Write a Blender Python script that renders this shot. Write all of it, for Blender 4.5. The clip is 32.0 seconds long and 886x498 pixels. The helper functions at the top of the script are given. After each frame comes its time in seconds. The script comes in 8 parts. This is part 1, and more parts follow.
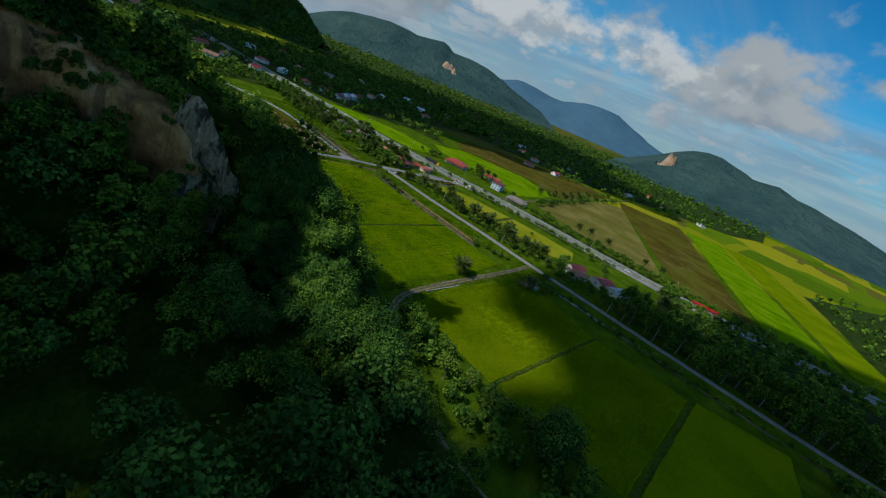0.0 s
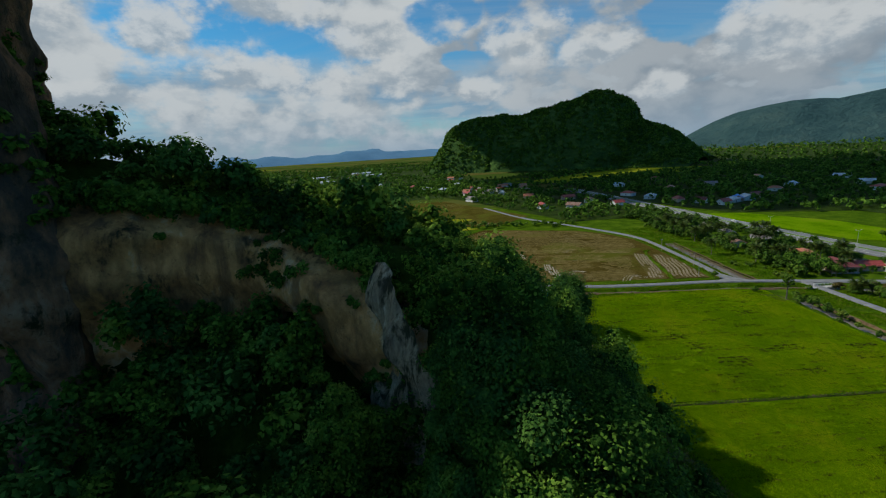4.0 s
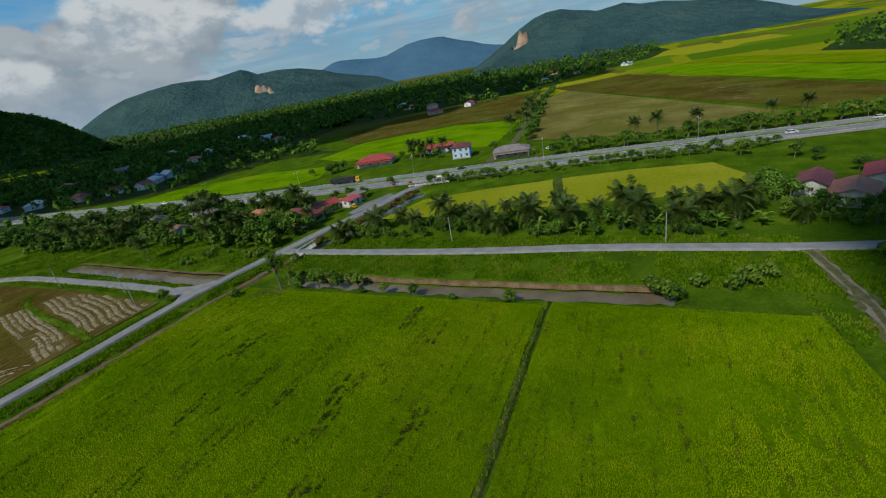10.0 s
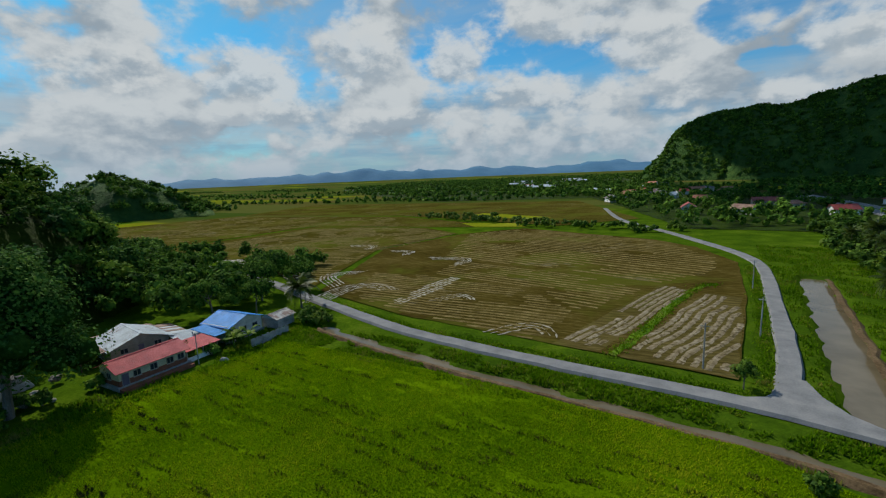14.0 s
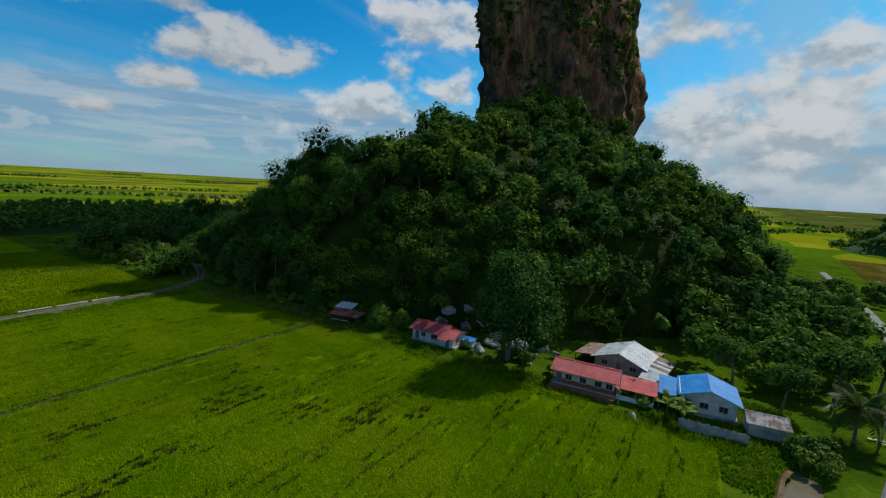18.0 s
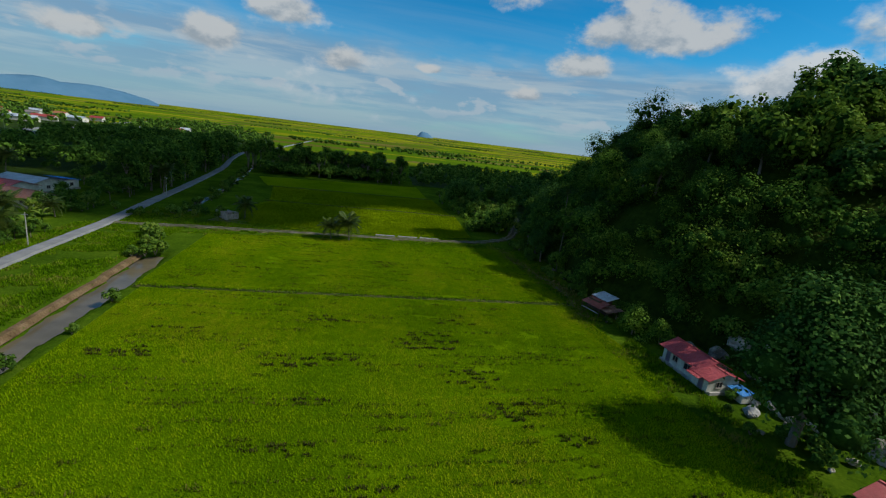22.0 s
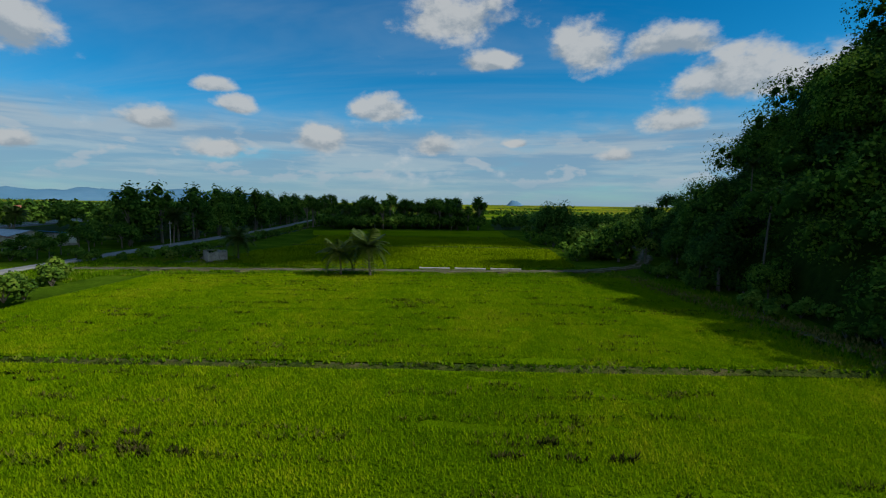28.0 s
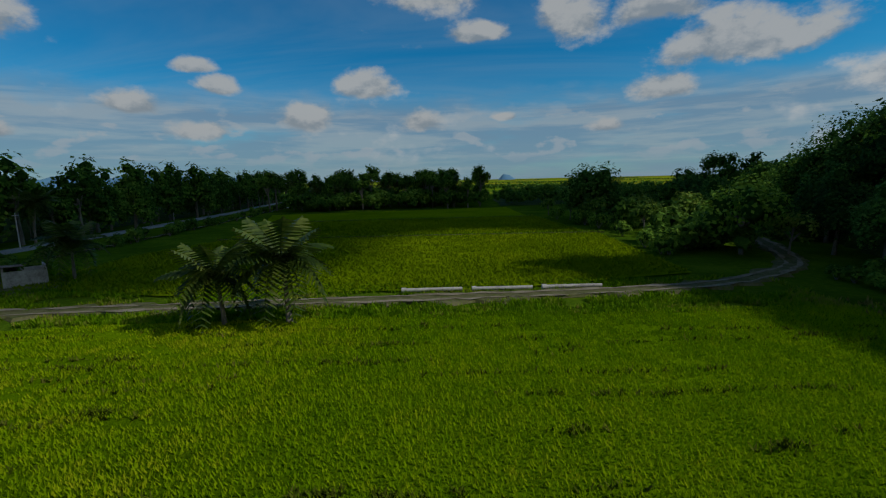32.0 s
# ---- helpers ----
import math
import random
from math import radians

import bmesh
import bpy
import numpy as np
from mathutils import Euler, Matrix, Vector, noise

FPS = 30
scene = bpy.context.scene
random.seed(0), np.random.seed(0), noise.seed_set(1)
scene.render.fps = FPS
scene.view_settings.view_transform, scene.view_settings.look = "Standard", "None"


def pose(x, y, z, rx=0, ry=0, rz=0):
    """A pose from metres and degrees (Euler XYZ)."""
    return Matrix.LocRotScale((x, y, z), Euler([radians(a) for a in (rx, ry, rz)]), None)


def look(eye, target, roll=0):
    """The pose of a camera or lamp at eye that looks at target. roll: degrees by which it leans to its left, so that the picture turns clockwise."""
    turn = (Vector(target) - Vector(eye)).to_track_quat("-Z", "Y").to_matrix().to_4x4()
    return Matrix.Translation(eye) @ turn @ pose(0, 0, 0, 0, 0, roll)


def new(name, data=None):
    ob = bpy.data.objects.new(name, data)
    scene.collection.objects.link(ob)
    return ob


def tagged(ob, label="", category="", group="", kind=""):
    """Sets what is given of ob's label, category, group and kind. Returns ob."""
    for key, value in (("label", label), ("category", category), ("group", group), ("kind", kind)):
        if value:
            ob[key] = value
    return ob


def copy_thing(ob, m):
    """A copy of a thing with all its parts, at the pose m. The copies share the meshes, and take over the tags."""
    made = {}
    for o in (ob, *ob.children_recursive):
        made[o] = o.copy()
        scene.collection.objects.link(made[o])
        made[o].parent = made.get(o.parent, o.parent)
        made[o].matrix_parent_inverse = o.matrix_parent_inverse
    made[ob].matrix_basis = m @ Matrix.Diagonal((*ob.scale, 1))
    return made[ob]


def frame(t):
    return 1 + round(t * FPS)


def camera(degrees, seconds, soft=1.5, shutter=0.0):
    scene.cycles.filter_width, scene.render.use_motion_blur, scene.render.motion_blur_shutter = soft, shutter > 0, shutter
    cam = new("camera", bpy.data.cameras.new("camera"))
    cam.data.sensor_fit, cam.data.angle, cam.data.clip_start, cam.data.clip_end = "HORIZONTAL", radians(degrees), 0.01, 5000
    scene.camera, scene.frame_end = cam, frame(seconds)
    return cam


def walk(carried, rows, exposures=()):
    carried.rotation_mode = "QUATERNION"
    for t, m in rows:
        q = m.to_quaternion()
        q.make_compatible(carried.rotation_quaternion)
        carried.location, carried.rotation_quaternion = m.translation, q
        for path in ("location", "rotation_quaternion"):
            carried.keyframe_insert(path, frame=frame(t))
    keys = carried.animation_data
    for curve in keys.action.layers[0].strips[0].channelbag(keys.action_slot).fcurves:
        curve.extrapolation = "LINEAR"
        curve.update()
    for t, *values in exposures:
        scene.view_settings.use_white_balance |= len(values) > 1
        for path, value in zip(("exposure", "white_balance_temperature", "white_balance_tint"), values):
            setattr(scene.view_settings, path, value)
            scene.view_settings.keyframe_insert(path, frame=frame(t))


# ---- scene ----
cam = camera(89.9, 32.0, soft=1.2)
METRES, EYE, TILT, LEAN, TURN = 500.0, 86.0, -22.228, -21.555, -45.0
ROWS = [
    (0.0, 0.0, 0.0, 0.0, 0.0, 0.0, -0.0),
    (0.5, 0.0107, 0.0179, 0.0017, 9.99, 0.89, -1.6),
    (1.0, 0.0174, 0.0365, 0.005, 16.28, 1.7, -0.53),
    (1.5, 0.021, 0.0558, 0.0088, 24.57, 2.38, 0.04),
    (2.0, 0.0221, 0.0758, 0.0131, 33.24, 3.73, 0.11),
    (2.5, 0.0207, 0.0954, 0.0174, 38.34, 6.82, 0.09),
    (3.0, 0.0174, 0.1154, 0.022, 43.24, 12.62, 0.35),
    (3.5, 0.0129, 0.1343, 0.028, 47.24, 17.31, 0.29),
    (5.5, -0.0131, 0.2055, 0.0563, 58.87, 18.7, 5.95),
    (6.0, -0.0207, 0.2208, 0.0628, 56.64, 18.89, 16.82),
    (6.5, -0.0283, 0.2373, 0.0692, 47.95, 16.57, 29.33),
    (7.0, -0.0355, 0.2551, 0.075, 32.82, 9.45, 40.5),
    (7.5, -0.0413, 0.2733, 0.0797, 14.0, -0.72, 47.01),
    (8.0, -0.0456, 0.2936, 0.0845, -3.32, -7.71, 49.25),
    (8.5, -0.0479, 0.3149, 0.088, -13.35, -10.75, 48.92),
    (9.0, -0.0483, 0.336, 0.0903, -18.14, -12.56, 47.67),
    (9.5, -0.0473, 0.3582, 0.0913, -18.44, -12.38, 43.95),
    (10.0, -0.0454, 0.3806, 0.0915, -11.17, -6.12, 36.47),
    (10.5, -0.0427, 0.4029, 0.0913, 2.81, 2.71, 29.59),
    (11.0, -0.0396, 0.4266, 0.0917, 15.72, 8.51, 22.81),
    (11.5, -0.0366, 0.4497, 0.093, 25.11, 13.11, 16.56),
    (12.0, -0.0343, 0.4726, 0.0958, 34.74, 17.22, 10.61),
    (12.5, -0.0331, 0.4946, 0.1004, 45.02, 18.9, 5.45),
    (13.0, -0.0336, 0.5155, 0.1064, 55.04, 19.3, -0.36),
    (13.5, -0.0357, 0.5343, 0.1129, 65.59, 18.44, -7.09),
    (14.0, -0.0399, 0.5519, 0.1207, 78.34, 16.22, -14.87),
    (14.5, -0.0462, 0.5676, 0.1291, 92.32, 12.36, -21.71),
    (15.0, -0.0537, 0.581, 0.1379, 107.2, 6.86, -26.34),
    (15.5, -0.0625, 0.5918, 0.1467, 120.51, 1.5, -30.07),
    (17.5, -0.1005, 0.6119, 0.1795, 168.01, -23.36, -34.13),
    (18.0, -0.1089, 0.6119, 0.1848, 177.37, -27.37, -27.36),
    (18.5, -0.117, 0.6106, 0.1889, 186.67, -30.45, -22.1),
    (19.0, -0.1247, 0.6078, 0.1922, 196.74, -33.67, -19.82),
    (19.5, -0.1312, 0.6042, 0.1941, 203.54, -34.9, -18.12),
    (20.0, -0.1368, 0.5999, 0.1951, 207.35, -35.57, -17.44),
    (20.5, -0.142, 0.5948, 0.1952, 210.2, -36.78, -15.9),
    (21.0, -0.1465, 0.5898, 0.1939, 213.02, -38.97, -12.1),
    (21.5, -0.1504, 0.5846, 0.1911, 216.19, -42.69, -10.32),
    (22.0, -0.1536, 0.5788, 0.1871, 223.55, -44.81, -9.5),
    (22.5, -0.1554, 0.573, 0.182, 228.17, -45.05, -8.03),
    (23.0, -0.1562, 0.5669, 0.1758, 228.97, -45.38, -6.68),
    (23.5, -0.156, 0.5609, 0.1683, 230.32, -45.57, -4.4),
    (24.0, -0.1551, 0.5553, 0.16, 231.29, -43.81, -3.25),
    (24.5, -0.1533, 0.5495, 0.1507, 232.33, -40.28, -2.68),
    (25.0, -0.1504, 0.5436, 0.1413, 232.79, -38.96, -2.32),
    (25.5, -0.1464, 0.5378, 0.1317, 233.25, -37.45, -1.72),
    (27.5, -0.121, 0.5128, 0.0982, 230.73, -35.88, 1.34),
    (28.0, -0.1142, 0.5072, 0.0895, 230.42, -36.06, 1.51),
    (28.5, -0.1078, 0.5022, 0.0801, 230.35, -36.05, 1.62),
    (29.0, -0.1014, 0.4976, 0.0698, 230.39, -34.42, 1.67),
    (29.5, -0.0942, 0.4925, 0.0609, 230.07, -28.18, 1.83),
    (30.0, -0.086, 0.4865, 0.054, 229.73, -28.7, 1.89),
    (30.5, -0.0768, 0.4798, 0.0482, 229.23, -27.46, 2.09),
    (31.0, -0.0671, 0.4723, 0.044, 228.95, -26.57, 2.3),
    (31.5, -0.0573, 0.4646, 0.0405, 228.4, -31.95, 2.64),
    (32.0, -0.0474, 0.457, 0.0359, 228.34, -39.13, 2.69),
]
EXPOSURES = [(0.0, -0.62), (3.5, -0.6), (6.0, -0.55), (13.0, -0.5), (18.0, -0.42), (28.0, -0.46), (30.0, -0.48), (31.0, -0.72), (32.0, -0.95)]
walk(cam, [(t, pose(0, 0, EYE, TILT, LEAN, TURN) @ pose(METRES * x, METRES * y, METRES * z, 90 + pitch, roll, yaw)) for t, x, y, z, yaw, pitch, roll in ROWS], EXPOSURES)

# ---- light: late sun from the west-north-west, broken cumulus ----
SUN_AZ, SUN_EL = 163.0, 45.0
sun_dir = Vector((math.cos(radians(SUN_AZ)) * math.cos(radians(SUN_EL)), math.sin(radians(SUN_AZ)) * math.cos(radians(SUN_EL)), math.sin(radians(SUN_EL))))
sun_data = bpy.data.lights.new("sun", "SUN")
sun_data.energy, sun_data.angle, sun_data.color = 5.0, radians(0.6), (1.0, 0.95, 0.84)
sun = new("sun", sun_data)
sun.matrix_world = look((0, 0, 600), Vector((0, 0, 600)) - sun_dir)

world = bpy.data.worlds.new("sky")
scene.world = world
world.use_nodes = True


class Nodes:
    """Short hand for wiring a node tree."""

    def __init__(self, tree):
        self.tree = tree
        tree.nodes.clear()

    def add(self, kind, ins=None, **props):
        n = self.tree.nodes.new(kind)
        if "operation" in props:
            n.operation = props["operation"]
        if "use_clamp" in props:
            n.use_clamp = props["use_clamp"]
        if "data_type" in props:
            n.data_type = props["data_type"]
        if "blend_type" in props:
            n.blend_type = props["blend_type"]
        if "interpolation_type" in props:
            n.interpolation_type = props["interpolation_type"]
        if "sky_type" in props:
            n.sky_type = props["sky_type"]
        if "sun_disc" in props:
            n.sun_disc = props["sun_disc"]
        if "sun_elevation" in props:
            n.sun_elevation = props["sun_elevation"]
        if "sun_rotation" in props:
            n.sun_rotation = props["sun_rotation"]
        if "altitude" in props:
            n.altitude = props["altitude"]
        if "air_density" in props:
            n.air_density = props["air_density"]
        if "dust_density" in props:
            n.dust_density = props["dust_density"]
        if "ozone_density" in props:
            n.ozone_density = props["ozone_density"]
        if "distance" in props:
            n.distance = props["distance"]
        if "wave_type" in props:
            n.wave_type = props["wave_type"]
        if "bands_direction" in props:
            n.bands_direction = props["bands_direction"]
        if "rotation_type" in props:
            n.rotation_type = props["rotation_type"]
        for k, v in (ins or {}).items():
            if isinstance(v, bpy.types.NodeSocket):
                self.tree.links.new(v, n.inputs[k])
            else:
                n.inputs[k].default_value = v
        return n

    def math(self, op, a, b=0.0, clamp=False):
        return self.add("ShaderNodeMath", {0: a, 1: b}, operation=op, use_clamp=clamp).outputs[0]

    def ramp(self, fac, stops, mode="LINEAR"):
        n = self.add("ShaderNodeValToRGB", {"Fac": fac})
        n.color_ramp.interpolation = mode
        while len(n.color_ramp.elements) < len(stops):
            n.color_ramp.elements.new(0.5)
        for e, (p, c) in zip(n.color_ramp.elements, stops):
            e.position = p
            e.color = (*c, 1) if len(c) == 3 else c
        return n.outputs["Color"]

    def mix(self, fac, a, b, blend="MIX"):
        n = self.add("ShaderNodeMix", {"Factor": fac}, data_type="RGBA", blend_type=blend)
        for k, v in ((6, a), (7, b)):
            if isinstance(v, bpy.types.NodeSocket):
                self.tree.links.new(v, n.inputs[k])
            else:
                n.inputs[k].default_value = (*v, 1) if len(v) == 3 else v
        return n.outputs[2]

    def noise(self, vec, scale, detail=4.0, rough=0.55, distort=0.0):
        ins = {"Scale": scale, "Detail": detail, "Roughness": rough, "Distortion": distort}
        if vec is not None:
            ins["Vector"] = vec
        return self.add("ShaderNodeTexNoise", ins).outputs["Fac"]

    def vec(self, op, a, b):
        return self.add("ShaderNodeVectorMath", {0: a, 1: b}, operation=op).outputs[0]


def smooth(n, v, lo, hi):
    return n.add("ShaderNodeMapRange", {"Value": v, "From Min": lo, "From Max": hi}, interpolation_type="SMOOTHSTEP").outputs[0]


# heap clouds as azimuth, elevation, width and height in degrees
CLOUDS_SOUTH = [(-90.9, 21.7, 12.0, 7.4), (-94.8, 17.1, 7.3, 2.7), (-105.6, 18.0, 7.1, 7.4), (-114.5, 17.5, 8.6, 4.3), (-123.6, 13.5, 15.8, 6.3), (-115.9, 9.7, 7.5, 3.6), (-80.7, 11.4, 5.8, 4.0), (-64.4, 10.9, 5.0, 2.8), (-62.0, 12.8, 4.8, 2.0), (-55.9, 8.5, 5.7, 3.0), (-45.0, 15.1, 5.5, 7.2), (-70.2, 25.7, 4.7, 3.2), (-91.5, 29.3, 5.4, 3.7), (-73.4, 7.8, 6.3, 4.4), (-87.5, 7.3, 5.4, 3.3), (-62.2, 6.0, 6.7, 2.9), (-109.6, 6.1, 4.1, 2.1), (-44.6, 5.4, 3.6, 2.1), (-97.7, 7.8, 3.2, 1.4)]
CLOUDS_WEST = [(-144.5, 18.8, 12.3, 8.7), (-147.5, 11.6, 7.2, 4.5), (-136.0, 9.0, 13.4, 5.5), (-176.3, 8.5, 11.2, 8.3), (175.6, 6.6, 9.0, 8.8), (-115.2, 24.0, 6.1, 3.1), (173.2, 14.4, 8.5, 5.4)]
CLOUDS_NORTH = [(156.6, 11.4, 11.6, 7.5), (143.9, 11.1, 13.5, 7.2), (131.2, 13.7, 13.0, 11.0), (121.0, 12.9, 6.7, 7.5), (110.1, 9.1, 14.5, 6.4), (97.7, 13.2, 10.1, 7.9), (95.6, 8.0, 8.4, 5.3), (139.9, 7.7, 10.7, 4.5), (127.6, 6.9, 13.8, 3.4), (53.9, 8.7, 14.1, 8.0), (36.9, 8.2, 18.7, 6.5), (80.1, 11.4, 9.1, 6.7), (71.1, 9.9, 8.7, 4.7), (103.2, 8.0, 7.0, 5.0), (108.0, 16.0, 18.0, 6.7), (64.5, 5.1, 4.8, 3.5), (84.3, 6.5, 6.0, 4.2), (22.0, 9.0, 14.0, 6.0)]
GAPS = [(89.1, 14.8, 7.7, 5.1), (62.5, 12.5, 6.4, 5.9), (104.6, 11.2, 3.7, 4.6), (86.6, 10.2, 5.0, 1.8)]


def heaps(n, co, clouds, flat=1.7):
    """How far inside the nearest of the clouds a direction lies, and how high within it."""
    best, rise = None, None
    for az, el, wide, high in clouds:
        a, e = radians(az), radians(el)
        c = Vector((math.cos(e) * math.cos(a), math.cos(e) * math.sin(a), math.sin(e)))
        side = Vector((-math.sin(a), math.cos(a), 0))
        up = c.cross(side)

        def dot(v):
            return n.add("ShaderNodeVectorMath", {0: co, 1: tuple(v)}, operation="DOT_PRODUCT").outputs["Value"]

        v = dot(up / radians(high * 0.56))
        low = n.math("MAXIMUM", v, n.math("MULTIPLY", v, -flat))
        back = n.math("MAXIMUM", n.math("MULTIPLY", dot(c), -50.0), 0.0)
        r = n.add("ShaderNodeCombineXYZ", {0: dot(side / radians(wide * 0.56)), 1: low, 2: back}).outputs[0]
        f = n.math("SUBTRACT", 1.0, n.add("ShaderNodeVectorMath", {0: r}, operation="LENGTH").outputs["Value"])
        k = n.math("MULTIPLY", n.math("MAXIMUM", n.math("ADD", f, 0.2), 0.0), v)
        best = f if best is None else n.math("MAXIMUM", best, f)
        rise = k if rise is None else n.math("ADD", rise, k)
    return best, rise


def build_sky():
    n = Nodes(world.node_tree)
    out = n.add("ShaderNodeOutputWorld")
    sky = n.add("ShaderNodeTexSky", sky_type="NISHITA", sun_disc=False, sun_elevation=radians(SUN_EL), sun_rotation=radians(90 - SUN_AZ), altitude=40.0, air_density=1.0, dust_density=0.6, ozone_density=2.5)
    blue = n.add("ShaderNodeHueSaturation", {"Saturation": 1.45, "Value": 0.165, "Color": sky.outputs[0]}).outputs[0]
    co = n.add("ShaderNodeTexCoord").outputs["Generated"]
    sep = n.add("ShaderNodeSeparateXYZ", {0: co})
    x, y, z = sep.outputs
    up = n.math("MAXIMUM", z, 0.0)
    high = smooth(n, up, 0.02, 0.40)
    blue = n.mix(1.0, blue, n.mix(high, (0.36, 0.86, 0.98), (0.10, 0.86, 0.88)), "MULTIPLY")
    den = n.math("ADD", up, 0.20)
    plane = n.add("ShaderNodeCombineXYZ", {0: n.math("DIVIDE", x, den), 1: n.math("DIVIDE", y, den), 2: 0.0}).outputs[0]
    dome = n.vec("MULTIPLY", co, (1.0, 1.0, 1.6))
    # coverage grows from the open south to the clouded north and west
    north = smooth(n, n.math("ADD", n.math("MULTIPLY", y, 0.8), n.math("MULTIPLY", x, -0.30)), -0.50, 0.50)
    rag = n.math("SUBTRACT", n.noise(dome, 10.0, 9.0, 0.60), 0.5)
    rag2 = n.math("SUBTRACT", n.noise(n.vec("ADD", dome, (-0.012, 0.004, 0.04)), 10.0, 9.0, 0.60), 0.5)
    hole, _ = heaps(n, co, GAPS, 1.0)
    gap = smooth(n, n.math("ADD", hole, n.math("MULTIPLY", rag, 1.2)), -0.25, 0.35)
    thr = n.math("ADD", n.math("ADD", 0.60, n.math("MULTIPLY", north, -0.145)), n.math("MULTIPLY", gap, 0.16))

    def density(p):
        big = n.noise(p, 3.6, 3.0, 0.5)
        fine = n.noise(p, 11.0, 11.0, 0.56, 0.05)
        return n.math("ADD", n.math("MULTIPLY", big, 0.62), n.math("MULTIPLY", fine, 0.38))

    d0 = density(dome)
    d1 = density(n.vec("ADD", dome, (-0.03, 0.01, 0.055)))
    cover = smooth(n, n.math("SUBTRACT", d0, thr), -0.02, 0.085)
    lit = smooth(n, n.math("SUBTRACT", d0, d1), -0.08, 0.07)
    white = n.mix(lit, (0.40, 0.49, 0.57), (0.76, 0.82, 0.85))
    # greyer cloud bases towards the north-east
    east = smooth(n, n.math("ADD", n.math("MULTIPLY", y, 0.62), n.math("MULTIPLY", x, 0.78)), 0.55, 0.95)
    cloud = n.mix(n.math("MULTIPLY", east, 0.6), white, (0.30, 0.37, 0.44))
    # thin high veil, drawn out in streaks
    veil = smooth(n, n.noise(n.vec("MULTIPLY", plane, (0.35, 1.5, 1.0)), 0.9, 6.0, 0.62, 0.8), 0.40, 0.72)
    col = n.mix(n.math("MULTIPLY", n.math("ADD", n.math("MULTIPLY", veil, 0.7), n.math("MULTIPLY", north, 0.3)), n.math("ADD", 0.30, n.math("MULTIPLY", north, 0.26))), blue, (0.46, 0.60, 0.72))
    # pale layer cloud and haze low over the plain
    band = n.math("MULTIPLY", smooth(n, n.noise(n.vec("MULTIPLY", co, (1.6, 1.6, 8.0)), 1.6, 5.0, 0.55), 0.22, 0.50), n.ramp(n.math("ADD", up, n.math("MULTIPLY", rag, 0.06)), [(0.0, (0.6, 0.6, 0.6)), (0.06, (0.8, 0.8, 0.8)), (0.14, (0.85, 0.85, 0.85)), (0.19, (0, 0, 0))]))
    streak = smooth(n, n.noise(n.vec("MULTIPLY", co, (2.0, 2.0, 22.0)), 1.5, 6.0, 0.6, 0.3), 0.42, 0.62)
    col = n.mix(band, col, n.mix(streak, (0.27, 0.43, 0.61), (0.50, 0.60, 0.68)))
    col = n.mix(cover, col, cloud)
    # small far heaps strung along the horizon
    far = n.math("MULTIPLY", smooth(n, n.noise(n.vec("MULTIPLY", co, (1, 1, 2.2)), 13.0, 8.0, 0.5, 0.1), 0.56, 0.64), n.ramp(up, [(0.03, (0, 0, 0)), (0.06, (0.6, 0.6, 0.6)), (0.12, (0.6, 0.6, 0.6)), (0.17, (0, 0, 0))]))
    col = n.mix(far, col, (0.60, 0.68, 0.74))
    # the heap clouds themselves: bright billows over flat grey bases
    for clouds, bright in ((CLOUDS_SOUTH, (0.68, 0.71, 0.72)), (CLOUDS_WEST, (0.78, 0.82, 0.84)), (CLOUDS_NORTH, (0.80, 0.85, 0.87))):
        inner, rise = heaps(n, co, clouds)
        puff = smooth(n, n.math("ADD", inner, n.math("MULTIPLY", rag, 2.6)), -0.10, 0.52)
        tone = smooth(n, n.math("ADD", n.math("MULTIPLY", n.math("SUBTRACT", rag, rag2), 3.2), rise), -0.42, 0.34)
        col = n.mix(n.math("MULTIPLY", puff, 0.92), col, n.mix(tone, tuple(v * k for v, k in zip(bright, (0.56, 0.64, 0.72))), bright))
    haze = n.ramp(up, [(0.0, (0.75, 0.75, 0.75)), (0.03, (0.40, 0.40, 0.40)), (0.09, (0.08, 0.08, 0.08)), (0.2, (0, 0, 0))])
    col = n.mix(haze, col, (0.34, 0.50, 0.66))
    bg = n.add("ShaderNodeBackground", {"Color": col, "Strength": 1.0})
    n.tree.links.new(bg.outputs[0], out.inputs[0])


build_sky()


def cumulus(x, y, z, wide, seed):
    """A heap cloud mesh out of view, added to shade the ground."""
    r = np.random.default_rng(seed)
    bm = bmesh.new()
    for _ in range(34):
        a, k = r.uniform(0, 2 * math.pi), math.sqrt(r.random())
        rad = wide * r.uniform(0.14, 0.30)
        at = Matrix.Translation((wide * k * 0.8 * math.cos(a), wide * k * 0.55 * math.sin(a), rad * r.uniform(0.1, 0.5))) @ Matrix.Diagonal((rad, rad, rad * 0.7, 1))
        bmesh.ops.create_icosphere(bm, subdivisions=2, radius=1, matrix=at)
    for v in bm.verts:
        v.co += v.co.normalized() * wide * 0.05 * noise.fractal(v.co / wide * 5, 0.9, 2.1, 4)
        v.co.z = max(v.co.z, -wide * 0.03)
    me = bpy.data.meshes.new("shade_cloud")
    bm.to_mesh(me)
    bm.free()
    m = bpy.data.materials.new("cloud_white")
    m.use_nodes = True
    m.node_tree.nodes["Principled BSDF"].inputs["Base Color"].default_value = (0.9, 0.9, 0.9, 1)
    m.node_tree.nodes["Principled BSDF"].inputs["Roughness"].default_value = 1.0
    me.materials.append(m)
    ob = new("shade_cloud", me)
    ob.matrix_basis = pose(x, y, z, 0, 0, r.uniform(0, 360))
    tagged(ob, "unseen white heap cloud added to shade the plain", "cloud", "heap clouds")


